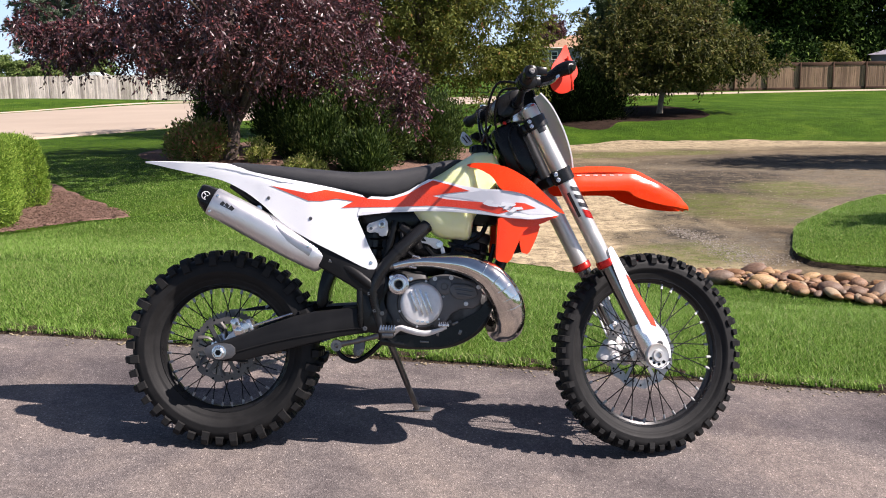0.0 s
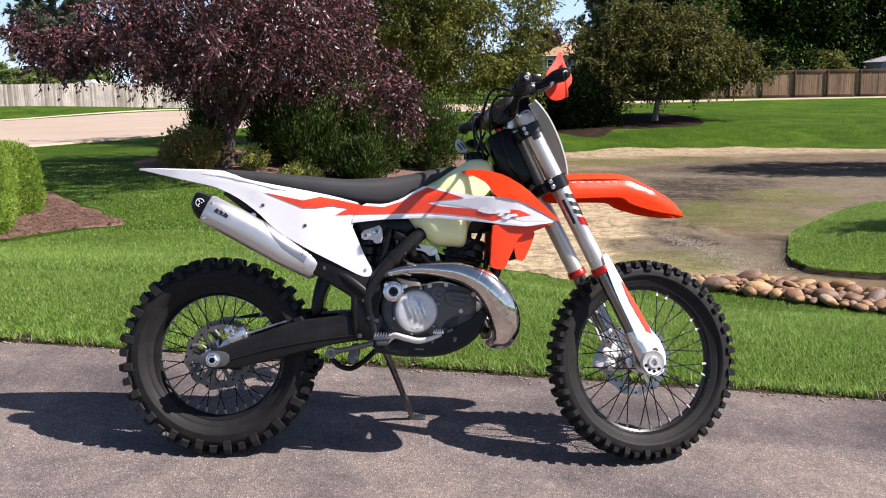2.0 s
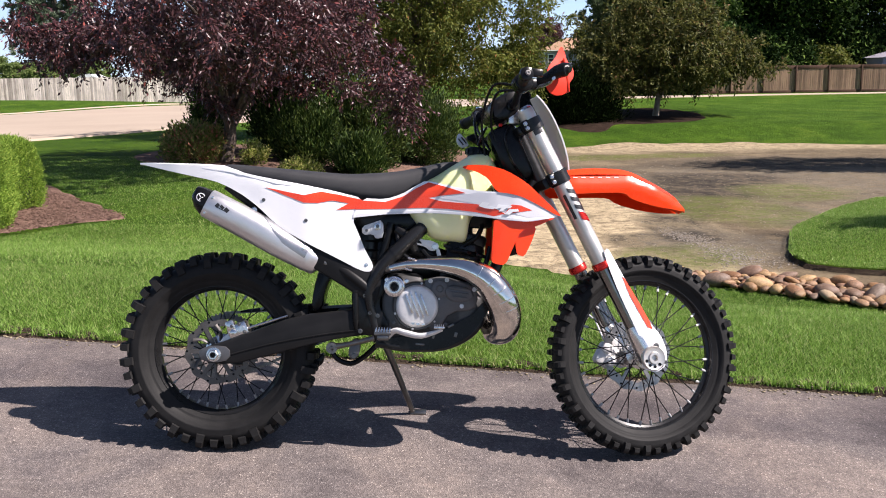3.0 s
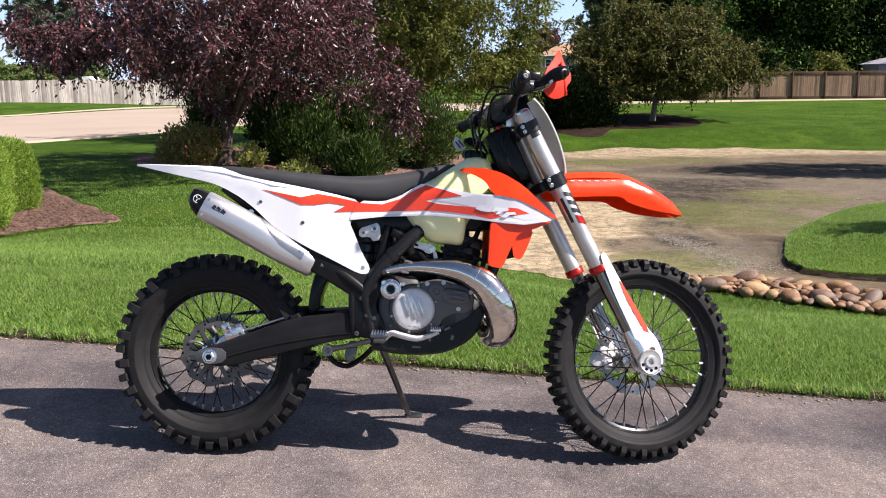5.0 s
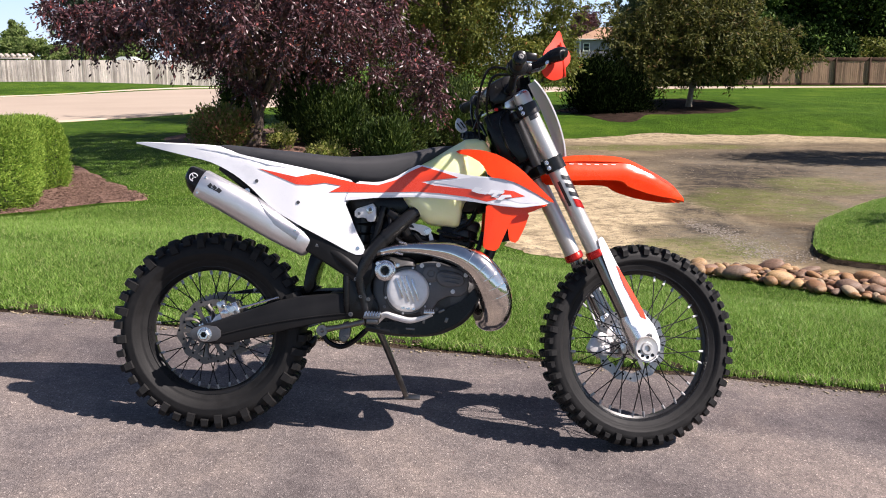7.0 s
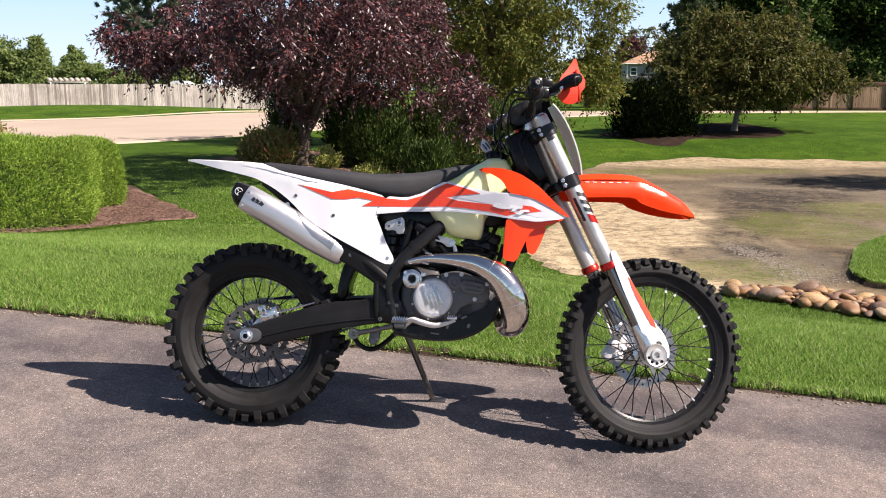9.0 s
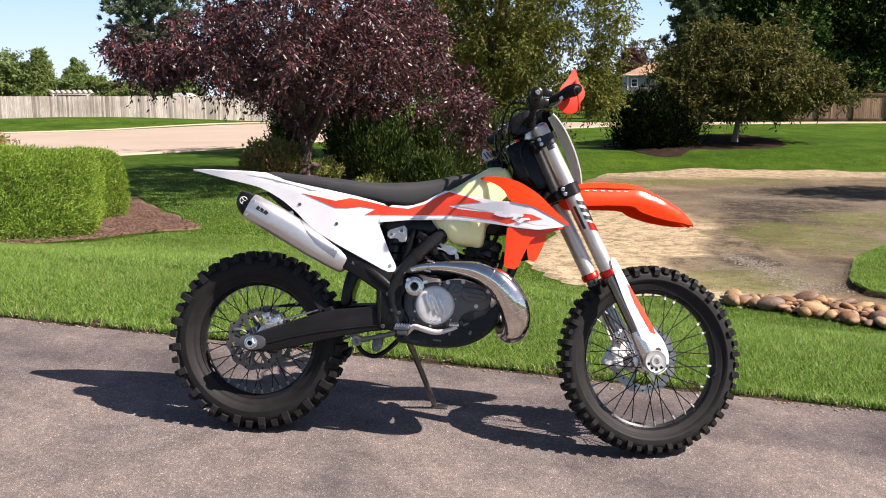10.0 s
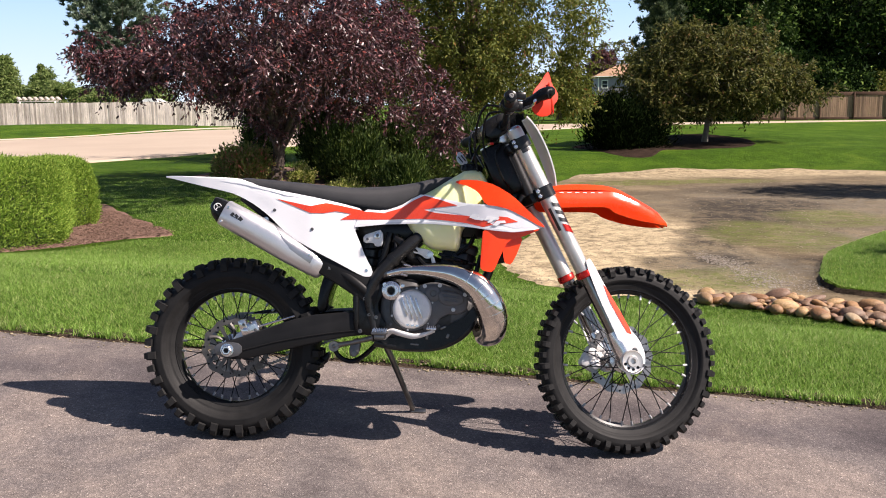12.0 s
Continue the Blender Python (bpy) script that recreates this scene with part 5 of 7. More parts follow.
def tread(rim, R, rim_r, w, pitches, knob_h):
    """Rows of tread blocks set round the casing, one object each."""
    arc = math.pi * R / pitches
    c, h = R - knob_h, R - knob_h - rim_r
    kinds = {}
    for s in (-1, 1):
        kinds["edge", s] = block_mesh([(c - h * 0.36, s * w * 0.9, 1.1), (c - h * 0.33, s * (w * 0.95 + 0.006), 0.95), (c - h * 0.05, s * (w * 0.93 + 0.009), 0.85), (R - 0.011, s * (w * 0.86 + 0.009), 0.8), (R - 0.0035, s * w * 0.83, 0.78), (R - 0.002, s * w * 0.56, 0.8), (c - h * 0.08, s * w * 0.5, 1.15)], arc * 0.5)
        kinds["low", s] = block_mesh([(c - h * 0.2, s * w * 0.86, 1.1), (c - h * 0.16, s * (w * 0.9 + 0.006), 0.95), (R - 0.014, s * (w * 0.86 + 0.007), 0.85), (R - 0.006, s * w * 0.8, 0.8), (R - 0.004, s * w * 0.6, 0.8), (c - h * 0.1, s * w * 0.55, 1.15)], arc * 0.48)
        kinds["mid", s] = block_mesh([(c - 0.004, s * w * 0.14, 1.1), (R - 0.001, s * w * 0.18, 0.85), (R - 0.002, s * w * 0.46, 0.85), (c - 0.008, s * w * 0.5, 1.15)], arc * 0.46)
    kinds["crown", 0] = block_mesh([(c - 0.004, -w * 0.24, 1.1), (R, -w * 0.2, 0.85), (R, w * 0.2, 0.85), (c - 0.004, w * 0.24, 1.15)], arc * 0.46)
    for i in range(pitches):
        a = 2 * math.pi * i / pitches
        half = math.pi / pitches
        for kind, s, at in ([("crown", 0, a + half * 0.1)] if i % 2 else []) + [q for s in (-1, 1) for q in (("mid", s, a + half * (0.0 if i % 2 else 0.3)), ("edge" if i % 2 else "low", s, a + half * 0.3))]:
            o = new("tread_block", kinds[kind, s])
            o.parent, o.rotation_euler = rim, (0, at, 0)


def spoke_mesh(name, side, way, hub_r, hub_y, rim_r):
    bm = bmesh.new()
    a = way * radians(38)
    p = Vector((hub_r * math.cos(a), side * hub_y, hub_r * math.sin(a)))
    q = Vector((rim_r, side * 0.005, 0))
    put_tube(bm, [p, q], 0.0019, 6, 1)
    d = (q - p).normalized()
    put_tube(bm, [q - d * 0.017, q + d * 0.002], 0.0046, 6, 1, mi=1)
    for f in bm.faces:
        f.smooth = True
    me = bpy.data.meshes.new(name)
    bm.to_mesh(me)
    bm.free()
    me.materials.append(FRAMEBLACK)
    me.materials.append(NIPPLE)
    return me


def disc_bm(r0, r1, y, waves, holes):
    """A brake disc with a wavy rim, slots and a carrier."""
    bm = bmesh.new()
    seg = waves * 8
    rings = []
    for yy in (y - 0.0015, y + 0.0015):
        for k in (0, 1):
            ring = []
            for j in range(seg):
                a = 2 * math.pi * j / seg
                r = r1 + 0.004 * math.sin(a * waves) if k else r0 + 0.003 * math.sin(a * waves + 1)
                ring.append(bm.verts.new((r * math.cos(a), yy, r * math.sin(a))))
            rings.append(ring)
    for a, b in ((0, 1), (1, 3), (3, 2), (2, 0)):
        for j in range(seg):
            bm.faces.new((rings[a][j], rings[a][(j + 1) % seg], rings[b][(j + 1) % seg], rings[b][j]))
    for j in range(6):
        a = 2 * math.pi * j / 6
        put_box(bm, ((r0 + 0.035) / 2 * math.cos(a), y, (r0 + 0.035) / 2 * math.sin(a)), (r0 - 0.02, 0.004, 0.014), Matrix.Rotation(-a, 4, "Y"))
    for j in range(holes):
        a = 2 * math.pi * j / holes
        rr_ = (r0 + r1) / 2 + 0.006 * (-1) ** j
        put_lathe(bm, [(0.0042, y - 0.0022), (0.0042, y + 0.0022), (0, y + 0.0022)], (rr_ * math.cos(a), 0, rr_ * math.sin(a)), 8, 1)
        put_lathe(bm, [(0, y - 0.0022), (0.0042, y - 0.0022)], (rr_ * math.cos(a), 0, rr_ * math.sin(a)), 8, 1)
    return bm


def wheel(name, centre, R, rim_r, w, rim_w, pitches, knob_h, hub_y, m, label):
    bm = bmesh.new()
    put_lathe(bm, [(rim_r + 0.008, -rim_w), (rim_r - 0.006, -rim_w), (rim_r - 0.011, -rim_w * 0.78), (rim_r - 0.013, -rim_w * 0.5), (rim_r - 0.021, -rim_w * 0.28), (rim_r - 0.021, rim_w * 0.28), (rim_r - 0.013, rim_w * 0.5), (rim_r - 0.011, rim_w * 0.78), (rim_r - 0.006, rim_w), (rim_r + 0.008, rim_w)], seg=84, closed=True)
    rim = part(name, bm, FRAMEBLACK, bike, label, m @ Matrix.Translation(centre))
    part("tyre", tyre_bm(R, rim_r, w, knob_h), RUBBER, rim, "black off-road tyre casing", sharp=0.9)
    tread(rim, R, rim_r, w, pitches, knob_h)
    bm = bmesh.new()
    put_lathe(bm, [(0.012, -hub_y - 0.02), (0.026, -hub_y - 0.018), (0.03, -hub_y - 0.004), (0.05, -hub_y), (0.052, -hub_y + 0.006), (0.03, -hub_y + 0.014), (0.026, 0), (0.03, hub_y - 0.014), (0.052, hub_y - 0.006), (0.05, hub_y), (0.03, hub_y + 0.004), (0.026, hub_y + 0.018), (0.012, hub_y + 0.02)], seg=36)
    part("hub", bm, ALU, rim, "machined aluminium hub")
    meshes = [spoke_mesh("spoke", s, k, 0.047, hub_y - 0.003, rim_r - 0.019) for s in (-1, 1) for k in (-1, 1)]
    for i in range(36):
        o = new("spoke", meshes[i % 4])
        o.parent, o.rotation_euler = rim, (0, 2 * math.pi * (i + 0.35) / 36, 0)
    return rim


rear = wheel("rear_wheel", (0, 0, R_REAR), R_REAR + 0.006, 0.2286, 0.07, 0.031, 40, 0.02, 0.032, Matrix(), "black spoked rear wheel")
front = wheel("front_wheel", (BASE, 0, R_FRONT), R_FRONT + 0.002, 0.2667, 0.047, 0.023, 52, 0.016, 0.03, STEER, "black spoked front wheel")
part("brake_disc", disc_bm(0.088, 0.11, -0.062, 10, 20), [WORNDISC, BLACK], rear, "wavy steel brake disc")
part("brake_disc", disc_bm(0.1, 0.13, 0.052, 12, 24), [DISCSTEEL, BLACK], front, "wavy steel brake disc")
for j in range(6):
    a = 2 * math.pi * (j + 0.3) / 6
    bm = bmesh.new()
    put_tube(bm, [(0.04 * math.cos(a), -0.055, 0.04 * math.sin(a)), (0.07 * math.cos(a + 0.12), -0.061, 0.07 * math.sin(a + 0.12)), (0.094 * math.cos(a + 0.3), -0.0625, 0.094 * math.sin(a + 0.3))], [0.008, 0.006, 0.009], 8, 3, flat=0.6)
    part("disc_arm", bm, WORNDISC, rear)
bm = bmesh.new()
put_lathe(bm, [(0.1, 0.056), (0.118, 0.056), (0.118, 0.062), (0.1, 0.062)], seg=60, closed=True)
for j in range(50):
    a = 2 * math.pi * j / 50
    put_box(bm, (0.12 * math.cos(a), 0.059, 0.12 * math.sin(a)), (0.008, 0.005, 0.007), Matrix.Rotation(-a, 4, "Y"), taper=0.7)
for j in range(6):
    a = 2 * math.pi * j / 6
    put_box(bm, (0.075 * math.cos(a), 0.059, 0.075 * math.sin(a)), (0.06, 0.005, 0.02), Matrix.Rotation(-a, 4, "Y"))
part("sprocket", bm, STEEL, rear, "dark toothed rear sprocket")


def at_side(fn):
    """Calls fn for the right (-1) and the left (1) side."""
    for s in (-1, 1):
        fn(s)


def bp(name, bm, mat, label="", steer=False, parent=None, sharp=0.7):
    return part(name, bm, mat, parent or bike, label, STEER if steer and parent is None else None, sharp)


def bolt(c, r=0.007, h=0.006, mat=None, steer=False, parent=None, y=-1, name="bolt"):
    bm = bmesh.new()
    put_lathe(bm, [(r * 1.25, 0), (r * 1.25, y * h * 0.35), (r, y * h * 0.4), (r * 0.9, y * h), (r * 0.5, y * h), (r * 0.45, y * h * 0.5), (0, y * h * 0.5)], c, 12)
    return bp(name, bm, mat or ALU, "", steer, parent)


# swingarm, chain, rear axle and rear brake
arm_line = [(-0.045, 0.352), (0.03, 0.378), (0.14, 0.42), (0.28, 0.472), (0.42, 0.49), (0.53, 0.505), (0.55, 0.46), (0.53, 0.415), (0.42, 0.398), (0.32, 0.374), (0.18, 0.333), (0.05, 0.298), (-0.045, 0.308)]
for y0, y1 in ((-0.118, -0.082), (0.082, 0.118)):
    bm = prism_bm(arm_line, y0, y1, 0.007)
    arm = bp("swingarm", bm, SWING, "matt black aluminium swingarm")
    if y0 < 0:
        bm = bmesh.new()
        put_tube(bm, [(0.02, -0.1195, 0.325), (0.18, -0.1195, 0.372), (0.36, -0.1195, 0.41), (0.5, -0.1195, 0.43)], 0.0025, 6)
        bp("arm_seam", bm, SWING, parent=arm)
bm = bmesh.new()
put_box(bm, (0.44, 0, 0.45), (0.09, 0.17, 0.07), bevel=0.012)
bp("swingarm_bridge", bm, SWING)
bm = bmesh.new()
put_lathe(bm, [(0.024, -0.122), (0.024, -0.129), (0.016, -0.13), (0.016, 0.12), (0.018, 0.132), (0, 0.132)], (0, 0, R_REAR), 24)
put_lathe(bm, [(0.019, -0.129), (0.019, -0.139), (0.016, -0.142), (0.0105, -0.142), (0.0095, -0.13), (0, -0.13)], (0, 0, R_REAR), 6)
axle = bp("rear_axle", bm, ALU, "silver rear axle with a hollow nut", sharp=0.4)
bm = bmesh.new()
put_lathe(bm, [(0.0098, -0.1405), (0.0085, -0.1405), (0.0085, -0.132), (0, -0.132)], (0, 0, R_REAR), 14)
bp("axle_bore", bm, BLACK, parent=axle)
bm = prism_bm([(-0.05, 0.318), (-0.05, 0.352), (0.0, 0.366), (0.052, 0.36), (0.055, 0.318), (0.0, 0.305)], -0.126, -0.117, 0.002)
bp("axle_block", bm, CASE, "machined chain adjuster block")
bm = bmesh.new()
put_box(bm, (0.075, -0.085, 0.415), (0.07, 0.05, 0.045), Matrix.Rotation(-0.4, 4, "Y"), 0.008)
put_box(bm, (0.05, -0.096, 0.43), (0.03, 0.035, 0.035), Matrix.Rotation(-0.4, 4, "Y"), 0.006)
put_tube(bm, [(0.1, -0.1, 0.42), (0.16, -0.105, 0.442), (0.24, -0.1, 0.468)], 0.0042, 8)
put_lathe(bm, [(0.011, 0), (0.011, -0.008), (0.006, -0.01), (0, -0.01)], (0.062, -0.11, 0.408), 14)
put_lathe(bm, [(0.008, 0), (0.008, -0.008), (0, -0.008)], (0.09, -0.11, 0.425), 12)
caliper = bp("rear_caliper", bm, ALU, "silver rear brake caliper")
for c in ((0.055, -0.113, 0.43), (0.098, -0.113, 0.412), (0.078, -0.113, 0.438)):
    bolt(c, 0.0048, 0.005, STEEL, parent=caliper)
bm = prism_bm([(0.005, 0.36), (0.03, 0.4), (0.06, 0.405), (0.07, 0.385), (0.03, 0.35)], -0.098, -0.082, 0.003)
bp("caliper_bracket", bm, CAST, parent=caliper)
bm = bmesh.new()
for j in range(46):
    t = j / 45
    for z0, z1 in ((R_REAR + 0.122, 0.50), (R_REAR - 0.12, 0.44)):
        x, z = 0.0 + 0.52 * t, z0 + (z1 - z0) * t
        put_box(bm, (x, 0.059, z), (0.0135, 0.011 if j % 2 else 0.008, 0.009))
tagged(bp("chain", bm, STEEL, "dark drive chain"), kind="stuff")
bm = prism_bm([(0.05, 0.468), (0.2, 0.49), (0.36, 0.502), (0.36, 0.49), (0.2, 0.475), (0.05, 0.458)], 0.045, 0.075, 0.002)
bp("chain_guard", bm, BLACK)
bm = prism_bm([(0.22, 0.28), (0.3, 0.3), (0.36, 0.33), (0.34, 0.27), (0.27, 0.245), (0.2, 0.25)], 0.045, 0.09, 0.006)
bp("chain_guide", bm, BLACK)
bm = prism_bm([(0.385, 0.66), (0.34, 0.63), (0.322, 0.56), (0.315, 0.485), (0.35, 0.485), (0.362, 0.56), (0.4, 0.635)], -0.075, 0.06, 0.006)
bp("mud_flap", bm, BLACK, "black curved mud flap ahead of the rear tyre")

# frame and subframe
def spar(s):
    bm = bmesh.new()
    put_tube(bm, [(1.04, s * 0.03, 1.01), (0.93, s * 0.06, 0.94), (0.81, s * 0.07, 0.87), (0.72, s * 0.08, 0.805), (0.63, s * 0.11, 0.722), (0.557, s * 0.116, 0.645), (0.515, s * 0.114, 0.56), (0.53, s * 0.108, 0.47), (0.55, s * 0.105, 0.39)], [0.03, 0.024, 0.022, 0.023, 0.0245, 0.023, 0.02, 0.019, 0.018], 14)
    side_tube = bp("frame_spar", bm, FRAMEBLACK, "black tubular frame side")
    bm = bmesh.new()
    put_tube(bm, [(0.606, s * 0.112, 0.698), (0.594, s * 0.113, 0.686)], 0.0275, 16, 1)
    bp("spar_collar", bm, FRAMEBLACK, parent=side_tube)
    bm = bmesh.new()
    put_tube(bm, [(1.07, s * 0.02, 0.95), (0.99, s * 0.045, 0.76), (0.925, s * 0.06, 0.58), (0.885, s * 0.085, 0.45), (0.79, s * 0.1, 0.385), (0.66, s * 0.105, 0.372), (0.54, s * 0.105, 0.385)], 0.0165, 10)
    bp("cradle_tube", bm, FRAMEBLACK)
    bm = bmesh.new()
    put_tube(bm, [(0.53, s * 0.11, 0.55), (0.46, s * 0.115, 0.605), (0.38, s * 0.1, 0.655), (0.32, s * 0.092, 0.695), (0.18, s * 0.085, 0.79), (0.02, s * 0.07, 0.9)], [0.02, 0.019, 0.02, 0.018, 0.014, 0.012], 12)
    bp("subframe_tube", bm, SWING, "black composite subframe strut")
    bm = prism_bm([(0.47, 0.55), (0.505, 0.6), (0.56, 0.61), (0.575, 0.57), (0.548, 0.53), (0.558, 0.49), (0.585, 0.455), (0.575, 0.42), (0.5, 0.405), (0.478, 0.44)], *sorted((s * 0.098, s * 0.122)), 0.005)
    bp("frame_guard", bm, BLACK, "black plastic frame guard")


at_side(spar)
bm = prism_bm([(0.285, 0.73), (0.33, 0.712), (0.4, 0.674), (0.49, 0.63), (0.535, 0.622), (0.56, 0.6), (0.54, 0.51), (0.49, 0.535), (0.42, 0.578), (0.36, 0.612), (0.31, 0.64)], -0.126, -0.09, 0.008)
bp("subframe_cover", bm, SWING, "black composite subframe cover")
bm = bmesh.new()
put_box(bm, (0.575, 0, 0.68), (0.13, 0.1, 0.16), bevel=0.02)
put_box(bm, (0.7, 0.01, 0.645), (0.2, 0.09, 0.09), bevel=0.02)
bp("intake_boot", bm, BLACK)
for c in ((0.5, -0.124, 0.545), (0.52, -0.124, 0.487), (0.545, -0.124, 0.478), (0.52, -0.124, 0.565)):
    bolt(c, 0.006, 0.004, STEEL)
bm = bmesh.new()
put_tube(bm, [(1.105, 0, 0.925), (1.005, 0, 1.125)], 0.032, 18, 1)
bp("head_tube", bm, FRAMEBLACK)

# engine
bm = bmesh.new()
put_box(bm, (0.70, 0, 0.49), (0.3, 0.22, 0.2), bevel=0.03)
put_box(bm, (0.8, -0.01, 0.5), (0.18, 0.2, 0.16), Matrix.Rotation(0.3, 4, "Y"), 0.03)
put_box(bm, (0.63, 0, 0.55), (0.14, 0.2, 0.14), bevel=0.03)
bp("crankcase", bm, DARKCASE, "dark grey cast engine case")
bm = bmesh.new()
put_box(bm, (0.82, 0, 0.64), (0.13, 0.15, 0.2), Matrix.Rotation(0.25, 4, "Y"), 0.02)
for k in range(4):
    put_box(bm, (0.80 + k * 0.012, 0, 0.575 + k * 0.042), (0.15, 0.168, 0.012), Matrix.Rotation(0.25, 4, "Y"), 0.003)
bp("cylinder", bm, BLACK, "dark cylinder")
bm = bmesh.new()
put_box(bm, (0.845, 0, 0.745), (0.13, 0.14, 0.045), Matrix.Rotation(0.25, 4, "Y"), 0.014)
put_lathe(bm, [(0.014, -0.03), (0.014, 0.03), (0, 0.03)], (0.85, 0, 0.79), 12, turn=Matrix.Rotation(radians(90), 4, "X"))
bp("cylinder_head", bm, FRAMEBLACK)


def clutch_cover():
    c = (0.677, -0.128, 0.514)
    bm = bmesh.new()
    put_lathe(bm, [(0.072, 0.02), (0.072, 0.004), (0.071, -0.012), (0.068, -0.018), (0.063, -0.0215), (0.055, -0.0235), (0, -0.0245)], c, 56)
    base = bmesh.new()
    put_lathe(base, [(0.084, 0.03), (0.083, 0.004), (0.079, -0.003), (0.072, -0.003)], c, 56)
    bp("clutch_housing", base, DARKCASE, "dark clutch housing")
    cover = bp("clutch_cover", bm, CAST, "round silver clutch cover with slanted ribs")
    for k in range(4):
        x = -0.03 + k * 0.017
        bm = bmesh.new()
        ln = [0.07, 0.09, 0.092, 0.078][k]
        put_box(bm, (c[0] + x + 0.004, c[1] - 0.0255, c[2] + 0.008 - 0.1 * x), (0.0075, 0.006, ln), Matrix.Rotation(-0.34, 4, "Y"), 0.002)
        bp("rib", bm, ALU, parent=cover)
    for k in range(3):
        bm = bmesh.new()
        put_box(bm, (c[0] - 0.012 + k * 0.017, c[1] - 0.0255, c[2] - 0.056 - k * 0.001), (0.011, 0.0035, 0.006), Matrix.Rotation(-0.1, 4, "Y"))
        bp("raised_mark", bm, ALU, parent=cover)
    for k in range(6):
        a = radians(20 + 60 * k)
        bolt((c[0] + 0.078 * math.cos(a), c[1] - 0.002, c[2] + 0.078 * math.sin(a)), 0.0034, 0.004, CAST, parent=cover)


clutch_cover()
bm = bmesh.new()
put_lathe(bm, [(0.038, 0.03), (0.037, 0.0), (0.034, -0.008), (0.029, -0.01), (0.027, -0.016), (0.022, -0.018), (0.016, -0.017), (0.0135, -0.01), (0.0125, -0.003), (0, -0.003)], (0.599, -0.137, 0.579), 32)
boss = bp("kick_boss", bm, ALU, "silver kickstart shaft boss")
bm = bmesh.new()
put_lathe(bm, [(0.0122, -0.004), (0.0122, -0.006), (0.008, -0.008), (0.006, -0.005), (0, -0.005)], (0.599, -0.137, 0.579), 20)
bp("kick_shaft", bm, BLACK, parent=boss)
bolt((0.575, -0.14, 0.6), 0.007, 0.012)
bolt((0.64, -0.14, 0.598), 0.006, 0.01)
bm = prism_bm([(0.69, 0.597), (0.73, 0.612), (0.77, 0.615), (0.815, 0.603), (0.858, 0.592), (0.884, 0.555), (0.87, 0.503), (0.79, 0.498), (0.75, 0.438), (0.715, 0.43)], -0.132, -0.09, 0.008)
pump = bp("pump_cover", bm, PUMPGREY, "grey cast water pump cover")
bm = prism_bm([(0.765, 0.57), (0.783, 0.589), (0.82, 0.586), (0.857, 0.577), (0.868, 0.547), (0.838, 0.533), (0.785, 0.534)], -0.144, -0.128, 0.006)
bp("pump_housing", bm, PUMPGREY, parent=pump)
for x, z, w, h in ((0.818, 0.5765, 0.074, 0.007), (0.818, 0.562, 0.06, 0.006), (0.82, 0.548, 0.05, 0.006)):
    bm = bmesh.new()
    put_box(bm, (x, -0.1455, z), (w, 0.006, h), Matrix.Rotation(0.12, 4, "Y"), 0.002)
    bp("pump_rib", bm, PUMPGREY, parent=pump)
bm = bmesh.new()
put_lathe(bm, [(0.03, 0.0), (0.029, -0.005), (0.024, -0.008), (0.012, -0.008), (0.01, -0.004), (0, -0.004)], (0.752, -0.131, 0.575), 24)
bp("case_plug", bm, PUMPGREY, parent=pump)
for c in ((0.827, -0.133, 0.518), (0.868, -0.133, 0.575), (0.72, -0.133, 0.6), (0.775, -0.133, 0.605)):
    bolt(c, 0.0062, 0.005, CAST, parent=pump)
for c in ((0.755, -0.118, 0.585), (0.775, -0.118, 0.455), (0.6, -0.118, 0.455)):
    bolt(c, 0.0045, 0.004, CASE)
skid_line = [(0.56, 0.402), (0.57, 0.37), (0.66, 0.365), (0.765, 0.368), (0.85, 0.41), (0.91, 0.485), (0.925, 0.53), (0.9, 0.535), (0.868, 0.49), (0.83, 0.47), (0.785, 0.44), (0.66, 0.41)]


def skid_side(s):
    bp("skid_plate", panel_bm(skid_line, lambda x, z: -0.122 + 0.15 * (x - 0.7) ** 2, 0.008, 0.04, mirror=s > 0), BLACK, "black plastic skid plate")


at_side(skid_side)
for x, z, w, h, tilt in ((0.735, 0.415, 0.008, 0.02, 0.2), (0.792, 0.45, 0.022, 0.008, -0.5), (0.81, 0.42, 0.01, 0.016, 0.3), (0.69, 0.385, 0.03, 0.006, 0.05)):
    bm = bmesh.new()
    put_box(bm, (x, -0.1225 + 0.15 * (x - 0.7) ** 2, z), (w, 0.003, h), Matrix.Rotation(tilt, 4, "Y"), 0.001)
    bp("skid_plate_slot", bm, STEEL)
bm = prism_bm([(0.56, 0.372), (0.66, 0.363), (0.765, 0.366), (0.85, 0.412), (0.91, 0.485), (0.9, 0.495), (0.84, 0.428), (0.76, 0.378), (0.66, 0.374), (0.56, 0.382)], -0.112, 0.112, 0.002, 0)
bp("skid_plate", bm, BLACK)

# exhaust: the belly of the pipe, its seams, the silencer
pipe_pts = [(0.585, -0.125, 0.64), (0.65, -0.15, 0.655), (0.735, -0.172, 0.658), (0.832, -0.185, 0.647), (0.905, -0.19, 0.611), (0.953, -0.18, 0.55), (0.974, -0.158, 0.49), (0.972, -0.12, 0.443), (0.945, -0.06, 0.425), (0.93, 0.0, 0.45), (0.915, 0.03, 0.52), (0.885, 0.015, 0.585)]
pipe_r = [0.014, 0.016, 0.021, 0.035, 0.046, 0.053, 0.053, 0.047, 0.04, 0.034, 0.028, 0.022]
bm = bmesh.new()
put_tube(bm, pipe_pts, pipe_r, 28, 7)
pipe = bp("expansion_pipe", bm, CHROME, "shiny nickel expansion pipe with heat tint")
